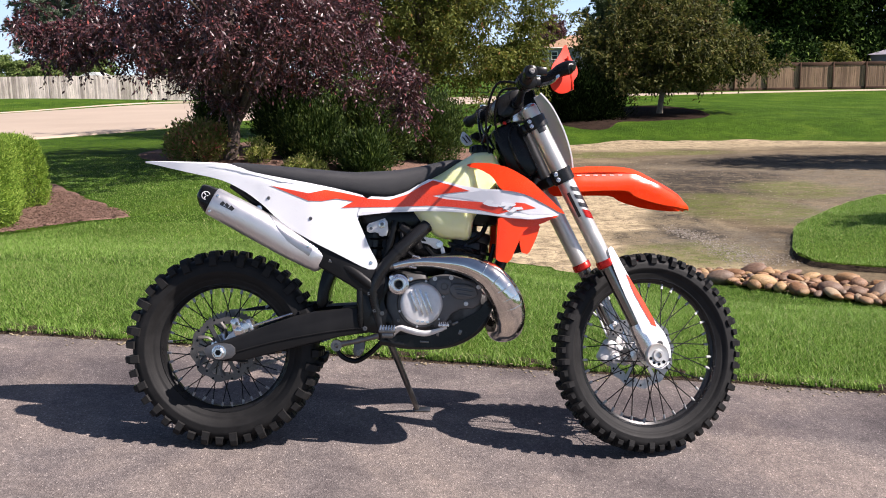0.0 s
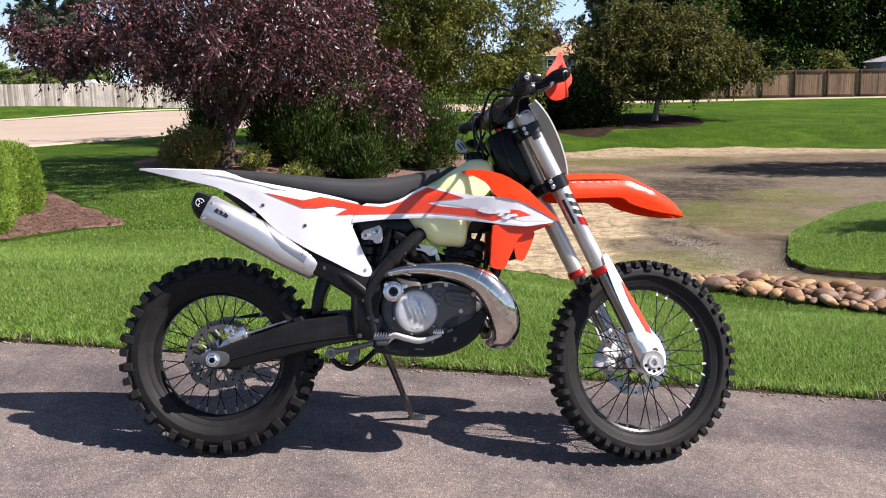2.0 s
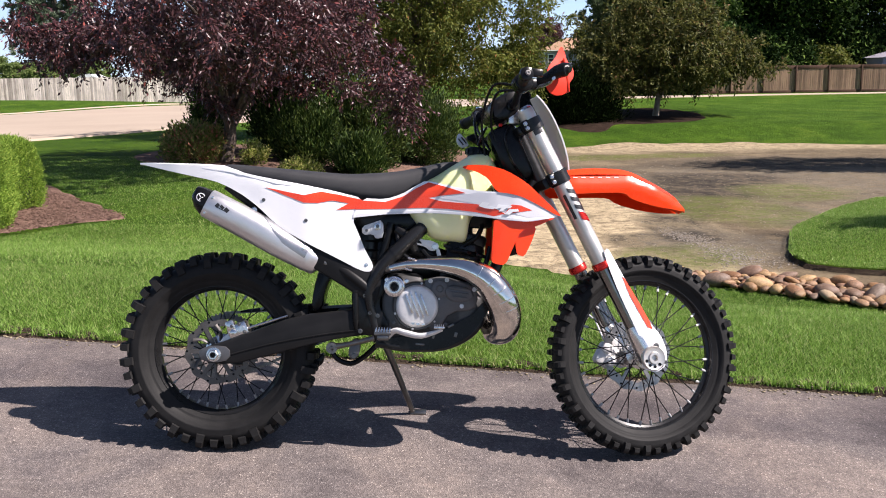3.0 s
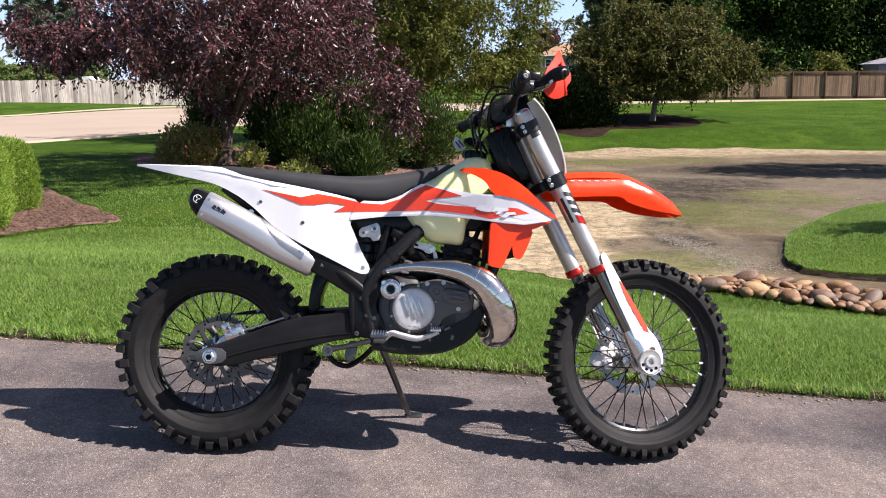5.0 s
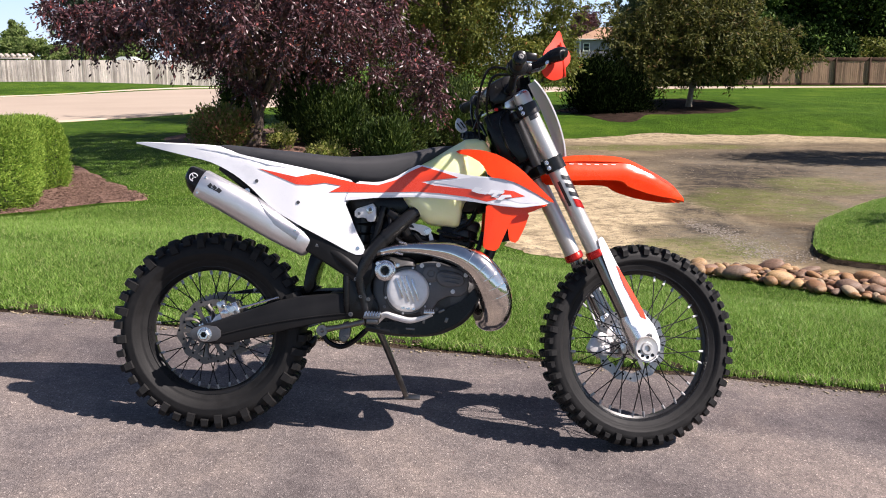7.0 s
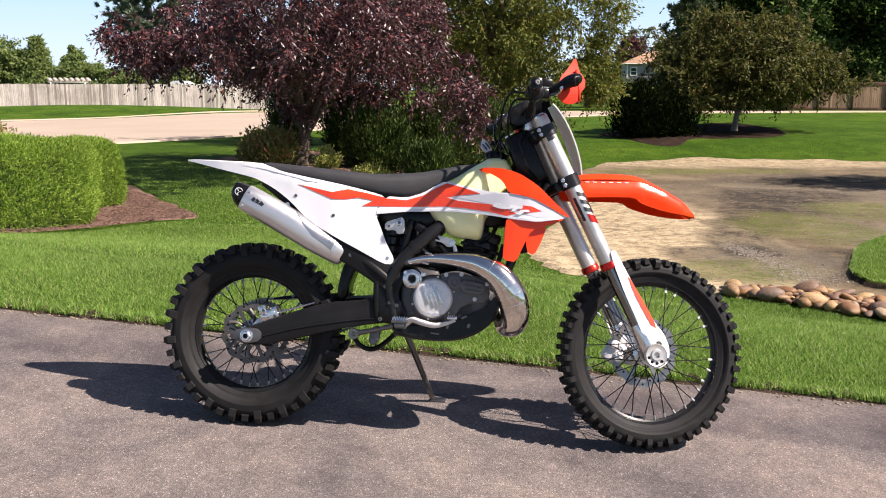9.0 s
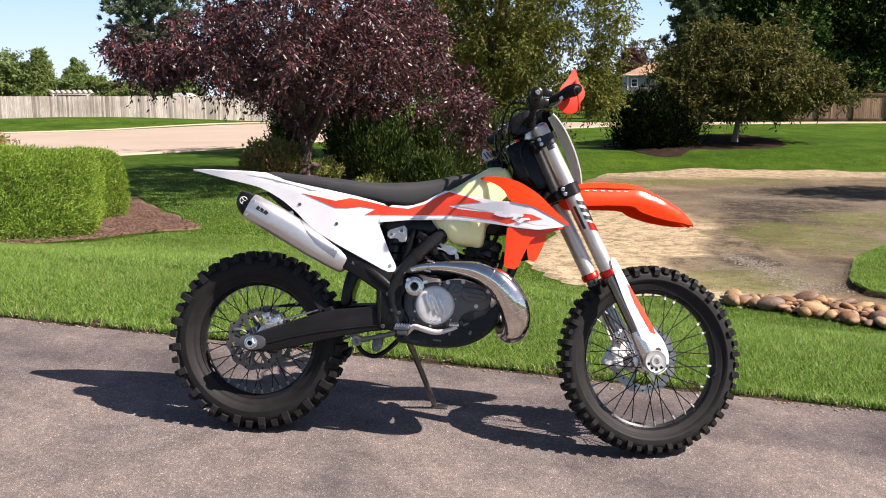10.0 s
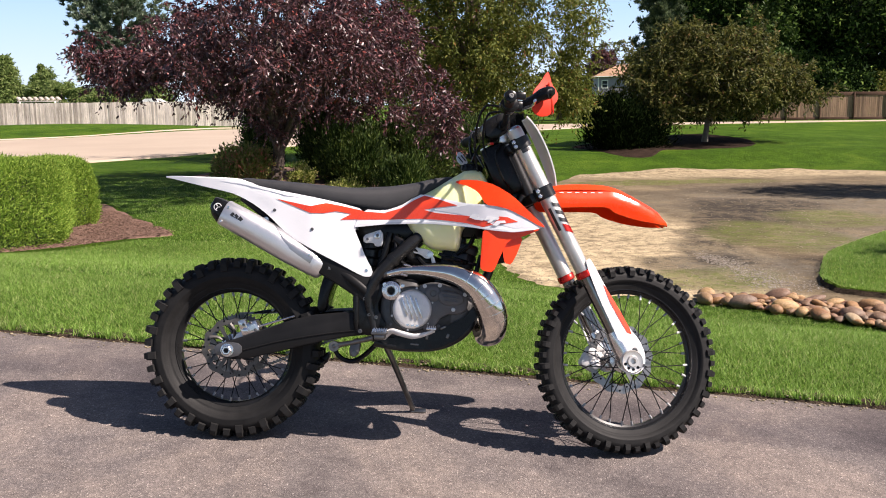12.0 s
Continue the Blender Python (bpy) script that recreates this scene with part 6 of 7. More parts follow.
fine_pipe = smooth_path([(*p, r) for p, r in zip(pipe_pts, pipe_r)], 7)
for k in (12, 25, 29, 32, 35, 38, 41):
    a, b, p = Vector(fine_pipe[k - 1][:3]), Vector(fine_pipe[k + 1][:3]), fine_pipe[k]
    d = (b - a).normalized()
    M = Matrix.Translation(p[:3]) @ d.to_track_quat("Y", "Z").to_matrix().to_4x4()
    bm = bmesh.new()
    put_lathe(bm, [(p[3] - 0.001, -0.004), (p[3] + 0.0004, -0.0012), (p[3] + 0.0004, 0.0012), (p[3] - 0.001, 0.004)], seg=28)
    bm.transform(M)
    bp("weld_seam", bm, CHROME, parent=pipe)
bm = bmesh.new()
put_tube(bm, [(0.585, -0.125, 0.64), (0.52, -0.095, 0.625), (0.43, -0.105, 0.63), (0.36, -0.112, 0.652)], 0.0155, 12)
bp("mid_pipe", bm, STEEL)
for x, y, z in ((0.655, -0.165, 0.676), (0.645, -0.166, 0.64)):
    bm = bmesh.new()
    put_tube(bm, [(x - 0.012, y, z), (x + 0.012, y - 0.002, z - 0.004)], 0.0035, 8, 1)
    bp("spring", bm, ALU)


def silencer():
    a, b = Vector((-0.03, -0.128, 0.842)), Vector((0.306, -0.092, 0.672))
    d = (b - a).normalized()
    up = Vector((0, 1, 0)).cross(d).normalized()
    if up.z < 0:
        up = -up
    side = d.cross(up)

    def body(stops, seg=32, power=2.5):
        bm = bmesh.new()
        rings = []
        for t, rv_, rs, sh in stops:
            c = a + d * t + up * sh
            ring = []
            for j in range(seg):
                k = 2 * math.pi * j / seg
                cc, ss = math.cos(k), math.sin(k)
                ring.append(bm.verts.new(c + up * rv_ * math.copysign(abs(ss) ** (2 / power), ss) + side * rs * math.copysign(abs(cc) ** (2 / power), cc)))
            rings.append(ring)
        for p, q in zip(rings, rings[1:]):
            for j in range(seg):
                bm.faces.new((p[j], p[(j + 1) % seg], q[(j + 1) % seg], q[j]))
        bm.faces.new(rings[0])
        bm.faces.new(rings[-1])
        return bm

    L = (b - a).length
    can = bp("silencer", body([(0.0, 0.047, 0.05, 0), (0.004, 0.049, 0.052, 0), (0.12, 0.052, 0.053, 0), (0.2, 0.052, 0.052, -0.002), (0.28, 0.05, 0.049, -0.006), (L - 0.004, 0.046, 0.045, -0.008), (L, 0.045, 0.044, -0.008)]), SILVER, "brushed aluminium silencer")
    bp("end_cap", body([(-0.052, 0.022, 0.024, 0.012), (-0.046, 0.028, 0.032, 0.01), (-0.03, 0.038, 0.044, 0.004), (-0.006, 0.045, 0.05, 0), (0.0, 0.046, 0.051, 0)]), BLACK, "black end cap", parent=can)
    bp("front_cap", body([(L, 0.045, 0.044, -0.008), (L + 0.03, 0.043, 0.04, -0.009), (L + 0.04, 0.036, 0.032, -0.008), (L + 0.05, 0.018, 0.018, -0.006)]), SILVER, parent=can)
    bp("rim_band", body([(L - 0.006, 0.0467, 0.0462, -0.008), (L + 0.002, 0.0462, 0.0457, -0.008)]), SILVER, parent=can)
    f = side if side.y < 0 else -side
    # the upper flank's grey sky reflection, painted; rear edge sweeping forward and down
    bm = bmesh.new()
    shape = ((0.12, 0.052, 0.053, 0.0), (0.2, 0.052, 0.052, -0.002), (0.28, 0.05, 0.049, -0.006), (L, 0.046, 0.045, -0.008))
    skin = []
    for i in range(25):
        t = 0.17 + (L - 0.01 - 0.17) * i / 24
        rv_, rs, sh = (interp([(q[0], q[k]) for q in shape], t) for k in (1, 2, 3))
        row = []
        for j in range(13):
            k = radians(125 + (interp(((0.17, 118), (0.182, 75), (0.205, 45), (0.235, 20), (0.28, 2), (L, -6)), t) - 125) * j / 12)
            cc, ss = math.cos(k), math.sin(k)
            lift = 0.0016 if 0 < j < 12 and 0 < i else -0.0008
            row.append(bm.verts.new(a + d * t + up * (sh + (rv_ + lift) * math.copysign(abs(ss) ** 0.8, ss)) + f * (rs + lift) * math.copysign(abs(cc) ** 0.8, cc)))
        skin.append(row)
    for p, q in zip(skin, skin[1:]):
        for j in range(12):
            bm.faces.new((p[j], p[j + 1], q[j + 1], q[j]))
    bmesh.ops.recalc_face_normals(bm, faces=bm.faces)
    bp("upper_facet", bm, SKYFACET, "sculpted upper flank with its sky reflection painted darker grey", parent=can)
    M = Matrix((d, f, up)).transposed().to_4x4()

    def badge(name, t, h, shapes, mat, o, yaw=0.0):
        bm = bmesh.new()
        for x, z, sx_, sz_, tilt in shapes:
            put_box(bm, (x, 0, z), (sx_, 0.0016, sz_), Matrix.Rotation(tilt, 4, "Y"))
        bm.transform(Matrix.Translation(a + d * t + up * h + f * o) @ M @ Matrix.Rotation(yaw, 4, "Z"))
        bp(name, bm, mat, parent=can)

    badge("badge", 0.055, 0.012, [(-0.017, 0, 0.011, 0.014, 0.35), (-0.001, 0.002, 0.014, 0.01, 0.35), (0.016, 0, 0.015, 0.013, 0.35), (-0.002, -0.0055, 0.04, 0.003, 0)], BLACKFILM, 0.0522)
    bm = bmesh.new()
    put_lathe(bm, [(0.0145, 0), (0.0145, 0.002), (0.0118, 0.0024), (0.0118, 0.001)], seg=28)
    for an in (0.4, 2.5, 4.6):
        put_box(bm, (0.0065 * math.cos(an), 0.0015, 0.0065 * math.sin(an)), (0.009, 0.002, 0.003), Matrix.Rotation(-an, 4, "Y"))
    bm.transform(Matrix.Translation(a + d * -0.022 + up * 0.01 + f * 0.0455) @ M @ Matrix.Rotation(-0.15, 4, "Z"))
    bp("emblem", bm, GREYFILM, parent=can)
    for t, h, o in ((0.012, 0.028, 0.0465), (0.012, -0.03, 0.0455), (L - 0.028, 0.016, 0.0425), (L - 0.04, -0.028, 0.038)):
        bm = bmesh.new()
        put_lathe(bm, [(0.0042, 0), (0.0042, 0.004), (0, 0.0045)], seg=10)
        bm.transform(Matrix.Translation(a + d * t + up * h + f * o) @ M)
        bp("rivet", bm, ALU, parent=can)


silencer()

# bodywork: one lateral shape for all the right-hand panels
LAT = ((-0.3, 0.02), (-0.15, 0.065), (0.0, 0.092), (0.15, 0.122), (0.3, 0.135), (0.5, 0.128), (0.62, 0.118), (0.72, 0.128), (0.82, 0.152), (0.92, 0.178), (1.0, 0.188), (1.08, 0.182), (1.16, 0.165))


def body_lat(x, z):
    top = max(0.0, z - 0.9) if x > 0.6 else max(0.0, z - 0.86 - 0.09 * max(0.0, 0.35 - x) / 0.35)
    return -interp(LAT, x) + 1.6 * top * top / 0.12 + 0.10 * max(0.0, 0.75 - z) ** 2 * (x < 0.6)


side_line = [(-0.288, 0.971), (-0.153, 0.943), (-0.02, 0.918), (0.03, 0.899), (0.084, 0.871), (0.141, 0.83), (0.18, 0.793), (0.229, 0.756), (0.316, 0.71), (0.393, 0.674), (0.49, 0.626), (0.52, 0.626), (0.527, 0.648), (0.498, 0.698), (0.478, 0.745), (0.452, 0.802), (0.479, 0.816), (0.49, 0.87), (0.388, 0.894), (0.273, 0.914), (0.139, 0.935), (0.044, 0.955), (0.01, 0.968), (-0.1, 0.97), (-0.288, 0.976)]
band_line = [(0.45, 0.803), (0.479, 0.814), (0.583, 0.821), (0.715, 0.828), (0.866, 0.821), (0.961, 0.81), (1.037, 0.806), (1.112, 0.82), (1.142, 0.83), (1.073, 0.864), (1.016, 0.891), (0.968, 0.902), (0.864, 0.905), (0.769, 0.922), (0.697, 0.938), (0.665, 0.92), (0.618, 0.89), (0.561, 0.87), (0.484, 0.872)]
wing_line = [(0.815, 0.985), (0.835, 0.992), (0.86, 0.993), (0.906, 0.991), (0.962, 0.976), (1.028, 0.937), (1.086, 0.883), (1.15, 0.828), (1.128, 0.832), (1.073, 0.861), (1.016, 0.888), (0.968, 0.899), (0.93, 0.902), (0.902, 0.948), (0.862, 0.971), (0.825, 0.979)]
guard_line = [(0.924, 0.822), (0.921, 0.746), (0.918, 0.675), (0.93, 0.665), (0.966, 0.661), (0.989, 0.719), (1.015, 0.778), (1.066, 0.792), (1.14, 0.826), (1.05, 0.816)]
vane_line = [(1.0, 0.768), (1.03, 0.782), (1.07, 0.794), (1.053, 0.739), (1.03, 0.69), (1.006, 0.696), (0.999, 0.73)]


def bodywork(s):
    m = s > 0
    pan = bp("side_panel", panel_bm(side_line, body_lat, 0.004, 0.025, 1, m), WHITE, "white side panel with a number plate field")
    band = bp("shroud", panel_bm(band_line, lambda x, z: body_lat(x, z) - 0.002, 0.004, 0.025, 1, m), WHITE, "white radiator shroud with red graphics")
    bp("shroud_wing", panel_bm(wing_line, lambda x, z: -interp(LAT, x) - 0.006 + 0.35 * max(0, z - 0.9), 0.005, 0.031, 1, m), ORANGE, "orange upper shroud wing")
    low = bp("radiator_guard", panel_bm(guard_line, lambda x, z: -0.182 + 0.07 * (x - 0.94) + 0.5 * max(0.0, x - 0.965) ** 2 + 0.14 * (0.81 - z) ** 2 + 6 * max(0.0, 0.945 - x) ** 2, 0.045, 0.02, 1, m), ORANGE, "orange radiator guard")
    bp("radiator_vane", panel_bm(vane_line, lambda x, z: -0.16 + 0.1 * (x - 1.0), 0.05, 0.03, 1, m), ORANGE, "orange radiator vane")

    def film(name, line, mat, out, parent, times=0):
        bp(name, panel_bm(line, lambda x, z: body_lat(x, z) - out + 0.0004, 0.0007, 0.02, times, m), mat, parent=parent)

    film("red_stripe", [(0.16, 0.899), (0.29, 0.851), (0.335, 0.851), (0.385, 0.861), (0.44, 0.853), (0.4, 0.83), (0.462, 0.834), (0.474, 0.841), (0.484, 0.866), (0.4, 0.882), (0.345, 0.89), (0.29, 0.876)], RED, 0.0018, pan)
    film("red_stripe", [(0.462, 0.833), (0.58, 0.838), (0.69, 0.845), (0.77, 0.843), (0.865, 0.834), (0.923, 0.822), (0.958, 0.832), (0.93, 0.846), (0.87, 0.86), (0.75, 0.868), (0.705, 0.878), (0.75, 0.887), (0.828, 0.897), (0.769, 0.915), (0.705, 0.931), (0.668, 0.912), (0.62, 0.881), (0.56, 0.861), (0.478, 0.864)], RED, 0.0036, band)
    film("red_tip", [(0.955, 0.828), (0.99, 0.835), (1.048, 0.845), (1.01, 0.86), (0.98, 0.862)], RED, 0.0042, band)
    film("grey_field", [(0.84, 0.866), (0.9, 0.852), (1.03, 0.822), (1.11, 0.826), (1.125, 0.831), (1.07, 0.86), (1.014, 0.887), (0.968, 0.898), (0.87, 0.9), (0.8, 0.888), (0.74, 0.879), (0.8, 0.872)], GREYFILM, 0.0032, band)
    film("edge_line", [(0.455, 0.805), (0.583, 0.8225), (0.715, 0.8295), (0.866, 0.8225), (0.961, 0.8115), (1.037, 0.8075), (1.1, 0.8195), (1.037, 0.814), (0.961, 0.818), (0.866, 0.829), (0.715, 0.836), (0.583, 0.829), (0.47, 0.818)], GREYFILM, 0.0034, band)
    for line in ([(0.872, 0.855), (0.884, 0.868), (0.908, 0.866), (0.9, 0.857), (0.93, 0.852), (0.92, 0.845), (0.893, 0.848)], [(0.925, 0.846), (0.936, 0.862), (0.982, 0.857), (0.975, 0.849), (0.962, 0.85), (0.952, 0.84), (0.938, 0.838), (0.946, 0.85)], [(0.955, 0.83), (0.972, 0.846), (1.0, 0.848), (1.005, 0.84), (0.985, 0.838), (0.972, 0.828)]):
        film("logo_shape", line, WHITE, 0.006, band)
    film("edge_line", [(-0.06, 0.962), (0.05, 0.945), (0.2, 0.912), (0.27, 0.905), (0.2, 0.917), (0.05, 0.949)], GREYFILM, 0.0016, pan)
    if s < 0:
        for x, z in ((0.155, 0.857), (0.299, 0.792), (0.503, 0.648)):
            bolt((x, body_lat(x, z) - 0.0005, z), 0.0048, 0.0016, CASE if x < 0.4 else ALU, parent=pan)
        bolt((0.122, -0.112, 0.822), 0.008, 0.005, ALU)


at_side(bodywork)
fender = [(-0.292, 0.969, 0.976, 0.012), (-0.25, 0.966, 0.977, 0.032), (-0.15, 0.952, 0.977, 0.06), (0.0, 0.925, 0.974, 0.083), (0.1, 0.9, 0.955, 0.09), (0.16, 0.9, 0.93, 0.085)]
bp("rear_fender", loft_bm(fender, 28, 4.5), WHITE, "pointed white rear fender")
seat_top = ((0.02, 0.979), (0.14, 0.973), (0.278, 0.965), (0.416, 0.957), (0.554, 0.964), (0.653, 0.982), (0.741, 1.004), (0.8, 1.012))
seat = [(x, 0.93 if x < 0.1 else interp(((0.1, 0.92), (0.27, 0.89), (0.48, 0.86), (0.56, 0.855), (0.62, 0.872), (0.67, 0.9), (0.74, 0.95), (0.82, 0.99)), x), interp(seat_top, x), w) for x, w in ((0.0, 0.05), (0.03, 0.08), (0.14, 0.092), (0.278, 0.098), (0.416, 0.095), (0.5, 0.088), (0.58, 0.078), (0.66, 0.066), (0.741, 0.054), (0.79, 0.036), (0.806, 0.015))]
seat[0] = (0.0, 0.95, 0.972, 0.05)
bp("seat", loft_bm(seat, 32, 3.2), SEATCOVER, "long black ribbed seat cover")
bp("fuel_tank", loft_bm([(0.635, 0.822, 0.87, 0.07), (0.665, 0.79, 0.915, 0.105), (0.7, 0.757, 0.94, 0.122), (0.735, 0.735, 0.96, 0.13), (0.79, 0.73, 0.997, 0.134), (0.836, 0.732, 1.026, 0.128), (0.852, 0.8, 1.034, 0.118), (0.905, 0.84, 1.035, 0.1), (0.935, 0.88, 1.0, 0.07)], 40, 3.8), TANK, "translucent pale yellow fuel tank")
bm = bmesh.new()
put_lathe(bm, [(0.0, 0.03), (0.03, 0.03), (0.037, 0.024), (0.04, 0.012), (0.04, 0.002), (0.034, 0.0), (0.034, -0.02)], seg=24, turn=Matrix.Rotation(radians(90), 4, "X"))
for k in range(12):
    a = 2 * math.pi * k / 12
    put_box(bm, (0.04 * math.cos(a), 0.04 * math.sin(a), 0.014), (0.006, 0.008, 0.02), Matrix.Rotation(a, 4, "Z"), 0.0015)
bm.transform(pose(0.872, 0, 1.032, 0, 4, 0))
bp("tank_cap", bm, BLACK, "black screw cap")


def radiator(s):
    bm = bmesh.new()
    put_box(bm, (0.965, s * 0.1, 0.815), (0.035, 0.1, 0.25), Matrix.Rotation(-0.25, 4, "Y"), 0.006)
    bp("radiator", bm, BLACK)


at_side(radiator)
bm = bmesh.new()
put_box(bm, (0.565, 0, 0.80), (0.22, 0.15, 0.1), bevel=0.02)
put_box(bm, (0.48, 0, 0.72), (0.1, 0.13, 0.16), bevel=0.02)
bp("airbox", bm, BLACK)
bm = bmesh.new()
put_tube(bm, [(0.515, -0.03, 0.82), (0.49, -0.03, 0.48)], 0.036, 16, 1)
for k in range(9):
    put_lathe(bm, [(0.033, -0.006), (0.042, 0), (0.033, 0.006)], (0.512 - 0.0024 * k, -0.03, 0.76 - 0.032 * k), 20, turn=Matrix.Rotation(radians(90), 4, "X"))
bp("rear_shock", bm, FRAMEBLACK)
bm = prism_bm([(0.484, 0.778), (0.52, 0.79), (0.553, 0.803), (0.559, 0.742), (0.531, 0.735), (0.523, 0.752), (0.486, 0.747)], -0.104, -0.075, 0.0015)
cap = bp("shock_reservoir", bm, CAST, "silver shock reservoir cap")
bm = prism_bm([(0.523, 0.786), (0.546, 0.795), (0.549, 0.768), (0.526, 0.764)], -0.1065, -0.1, 0.001)
bp("reservoir_cover", bm, ALU, parent=cap)
bolt((0.537, -0.107, 0.779), 0.005, 0.003, STEEL, parent=cap)
bolt((0.5, -0.105, 0.764), 0.004, 0.003, STEEL, parent=cap)
bm = bmesh.new()
put_tube(bm, [(0.582, -0.085, 0.79), (0.568, -0.088, 0.73), (0.55, -0.09, 0.66)], 0.014, 12)
bp("reservoir_body", bm, BLACK)
bm = bmesh.new()
put_tube(bm, [(0.6, -0.05, 0.72), (0.68, -0.045, 0.7), (0.77, -0.03, 0.67)], [0.04, 0.034, 0.03], 16)
put_tube(bm, [(0.6, -0.085, 0.77), (0.64, -0.09, 0.74), (0.66, -0.08, 0.7)], 0.022, 10)
bp("carburettor", bm, BLACK)
bm = prism_bm([(0.63, 0.746), (0.653, 0.754), (0.69, 0.737), (0.72, 0.736), (0.748, 0.722), (0.742, 0.704), (0.716, 0.698), (0.70, 0.714), (0.667, 0.72), (0.633, 0.722)], -0.094, -0.087, 0.001)
stay = bp("head_stay", bm, CAST, "silver engine head stay")
bolt((0.732, -0.0945, 0.714), 0.0095, 0.006, ALU, parent=stay)
bolt((0.645, -0.0945, 0.737), 0.006, 0.005, STEEL, parent=stay)
bm = prism_bm([(0.66, 0.742), (0.682, 0.734), (0.69, 0.722), (0.665, 0.728)], -0.0955, -0.0925, 0.0005)
bp("stay_opening", bm, BLACK, parent=stay)
bm = prism_bm([(0.735, 0.704), (0.747, 0.712), (0.758, 0.672), (0.745, 0.668)], -0.092, -0.086, 0.001)
bp("stay_arm", bm, CAST, parent=stay)
for pts in ([(0.6, -0.09, 0.78), (0.615, -0.11, 0.70), (0.655, -0.1, 0.665)], [(0.83, -0.08, 0.72), (0.88, -0.09, 0.76), (0.9, -0.07, 0.84)], [(0.69, -0.095, 0.7), (0.72, -0.11, 0.675), (0.77, -0.1, 0.68)], [(0.785, -0.085, 0.705), (0.83, -0.1, 0.70), (0.87, -0.085, 0.69)], [(0.88, -0.1, 0.6), (0.905, -0.105, 0.66), (0.92, -0.1, 0.72)]):
    bm = bmesh.new()
    put_tube(bm, pts, 0.0085, 8)
    bp("hose", bm, BLACK)
bm = bmesh.new()
put_box(bm, (0.88, -0.05, 0.88), (0.1, 0.08, 0.2), bevel=0.02)
bp("coil_box", bm, BLACK)
bm = bmesh.new()
put_box(bm, (0.845, -0.06, 0.705), (0.06, 0.05, 0.04), bevel=0.008)
put_tube(bm, [(0.835, -0.05, 0.72), (0.82, -0.045, 0.76)], 0.01, 8, 1)
bp("power_valve_cover", bm, FRAMEBLACK)

# foot controls and stand
bm = bmesh.new()
put_box(bm, (0.566, -0.178, 0.428), (0.056, 0.06, 0.012), bevel=0.003)
put_box(bm, (0.568, -0.178, 0.414), (0.04, 0.055, 0.02), bevel=0.006)
put_tube(bm, [(0.568, -0.1, 0.415), (0.568, -0.16, 0.417)], 0.012, 8, 1)
peg = bp("foot_peg", bm, STEEL, "toothed steel foot peg")
bm = bmesh.new()
for j in range(6):
    for y in (-0.156, -0.18, -0.204):
        put_box(bm, (0.544 + j * 0.009, y, 0.437), (0.005, 0.007, 0.011), taper=0.5)
bp("peg_teeth", bm, ALU, parent=peg)
bm = bmesh.new()
put_box(bm, (0.57, 0.185, 0.43), (0.062, 0.075, 0.014), bevel=0.003)
put_tube(bm, [(0.57, 0.1, 0.42), (0.57, 0.16, 0.422)], 0.013, 8, 1)
bp("foot_peg", bm, ALU)
bm = bmesh.new()
put_tube(bm, [(0.575, -0.135, 0.405), (0.605, -0.15, 0.432), (0.64, -0.158, 0.426), (0.69, -0.162, 0.418), (0.735, -0.165, 0.43), (0.762, -0.166, 0.442)], [0.012, 0.012, 0.013, 0.012, 0.009, 0.008], 10, 5, flat=0.8)
pedal = bp("brake_pedal", bm, CAST, "silver brake pedal")
bm = bmesh.new()
put_box(bm, (0.752, -0.172, 0.449), (0.036, 0.03, 0.008), bevel=0.002)
for j in range(5):
    put_box(bm, (0.738 + j * 0.007, -0.172, 0.456), (0.003, 0.028, 0.008), taper=0.5)
bp("pedal_tip", bm, ALU, parent=pedal)
bm = bmesh.new()
put_tube(bm, [(0.395, -0.1, 0.365), (0.42, -0.11, 0.372), (0.47, -0.118, 0.384), (0.535, -0.12, 0.402)], [0.016, 0.01, 0.0085, 0.01], 10)
put_lathe(bm, [(0.019, 0.012), (0.019, -0.012), (0.008, -0.012), (0.008, -0.006), (0, -0.006)], (0.392, -0.105, 0.364), 18)
bp("linkage_arm", bm, STEEL, "grey suspension linkage arm")
bm = prism_bm([(0.455, 0.39), (0.485, 0.4), (0.49, 0.36), (0.478, 0.33), (0.455, 0.326), (0.447, 0.345)], -0.11, -0.08, 0.005)
bp("rocker", bm, CASE)
bolt((0.468, -0.111, 0.34), 0.008, 0.005, STEEL)
bm = bmesh.new()
put_tube(bm, [(0.385, -0.06, 0.35), (0.41, -0.06, 0.318), (0.455, -0.06, 0.305), (0.5, -0.06, 0.33), (0.545, -0.07, 0.375)], 0.009, 8)
bp("cable_loop", bm, BLACK)
bm = bmesh.new()
put_tube(bm, [(0.468, -0.118, 0.555), (0.468, -0.118, 0.548), (0.472, -0.118, 0.46), (0.474, -0.118, 0.43)], [0.008, 0.0115, 0.0105, 0.006], 10, 2)
put_box(bm, (0.467, -0.118, 0.557), (0.018, 0.02, 0.012), bevel=0.003)
bp("master_cylinder", bm, BLACK, "rear brake master cylinder")
bolt((0.488, -0.122, 0.425), 0.0065, 0.004, CASE)
bm = bmesh.new()
put_tube(bm, [(0.555, 0.09, 0.37), (0.585, 0.14, 0.3), (0.668, 0.288, 0.075)], [0.013, 0.012, 0.0105], 12, 2)
stand = bp("side_stand", bm, STEEL, "steel side stand, folded out")
foot_z = 0.062
bm = bmesh.new()
put_box(bm, (0.69, 0.3, foot_z + 0.006), (0.062, 0.036, 0.01), Matrix.Rotation(radians(12), 4, "X"), 0.003)
bp("stand_foot", bm, STEEL, parent=stand)

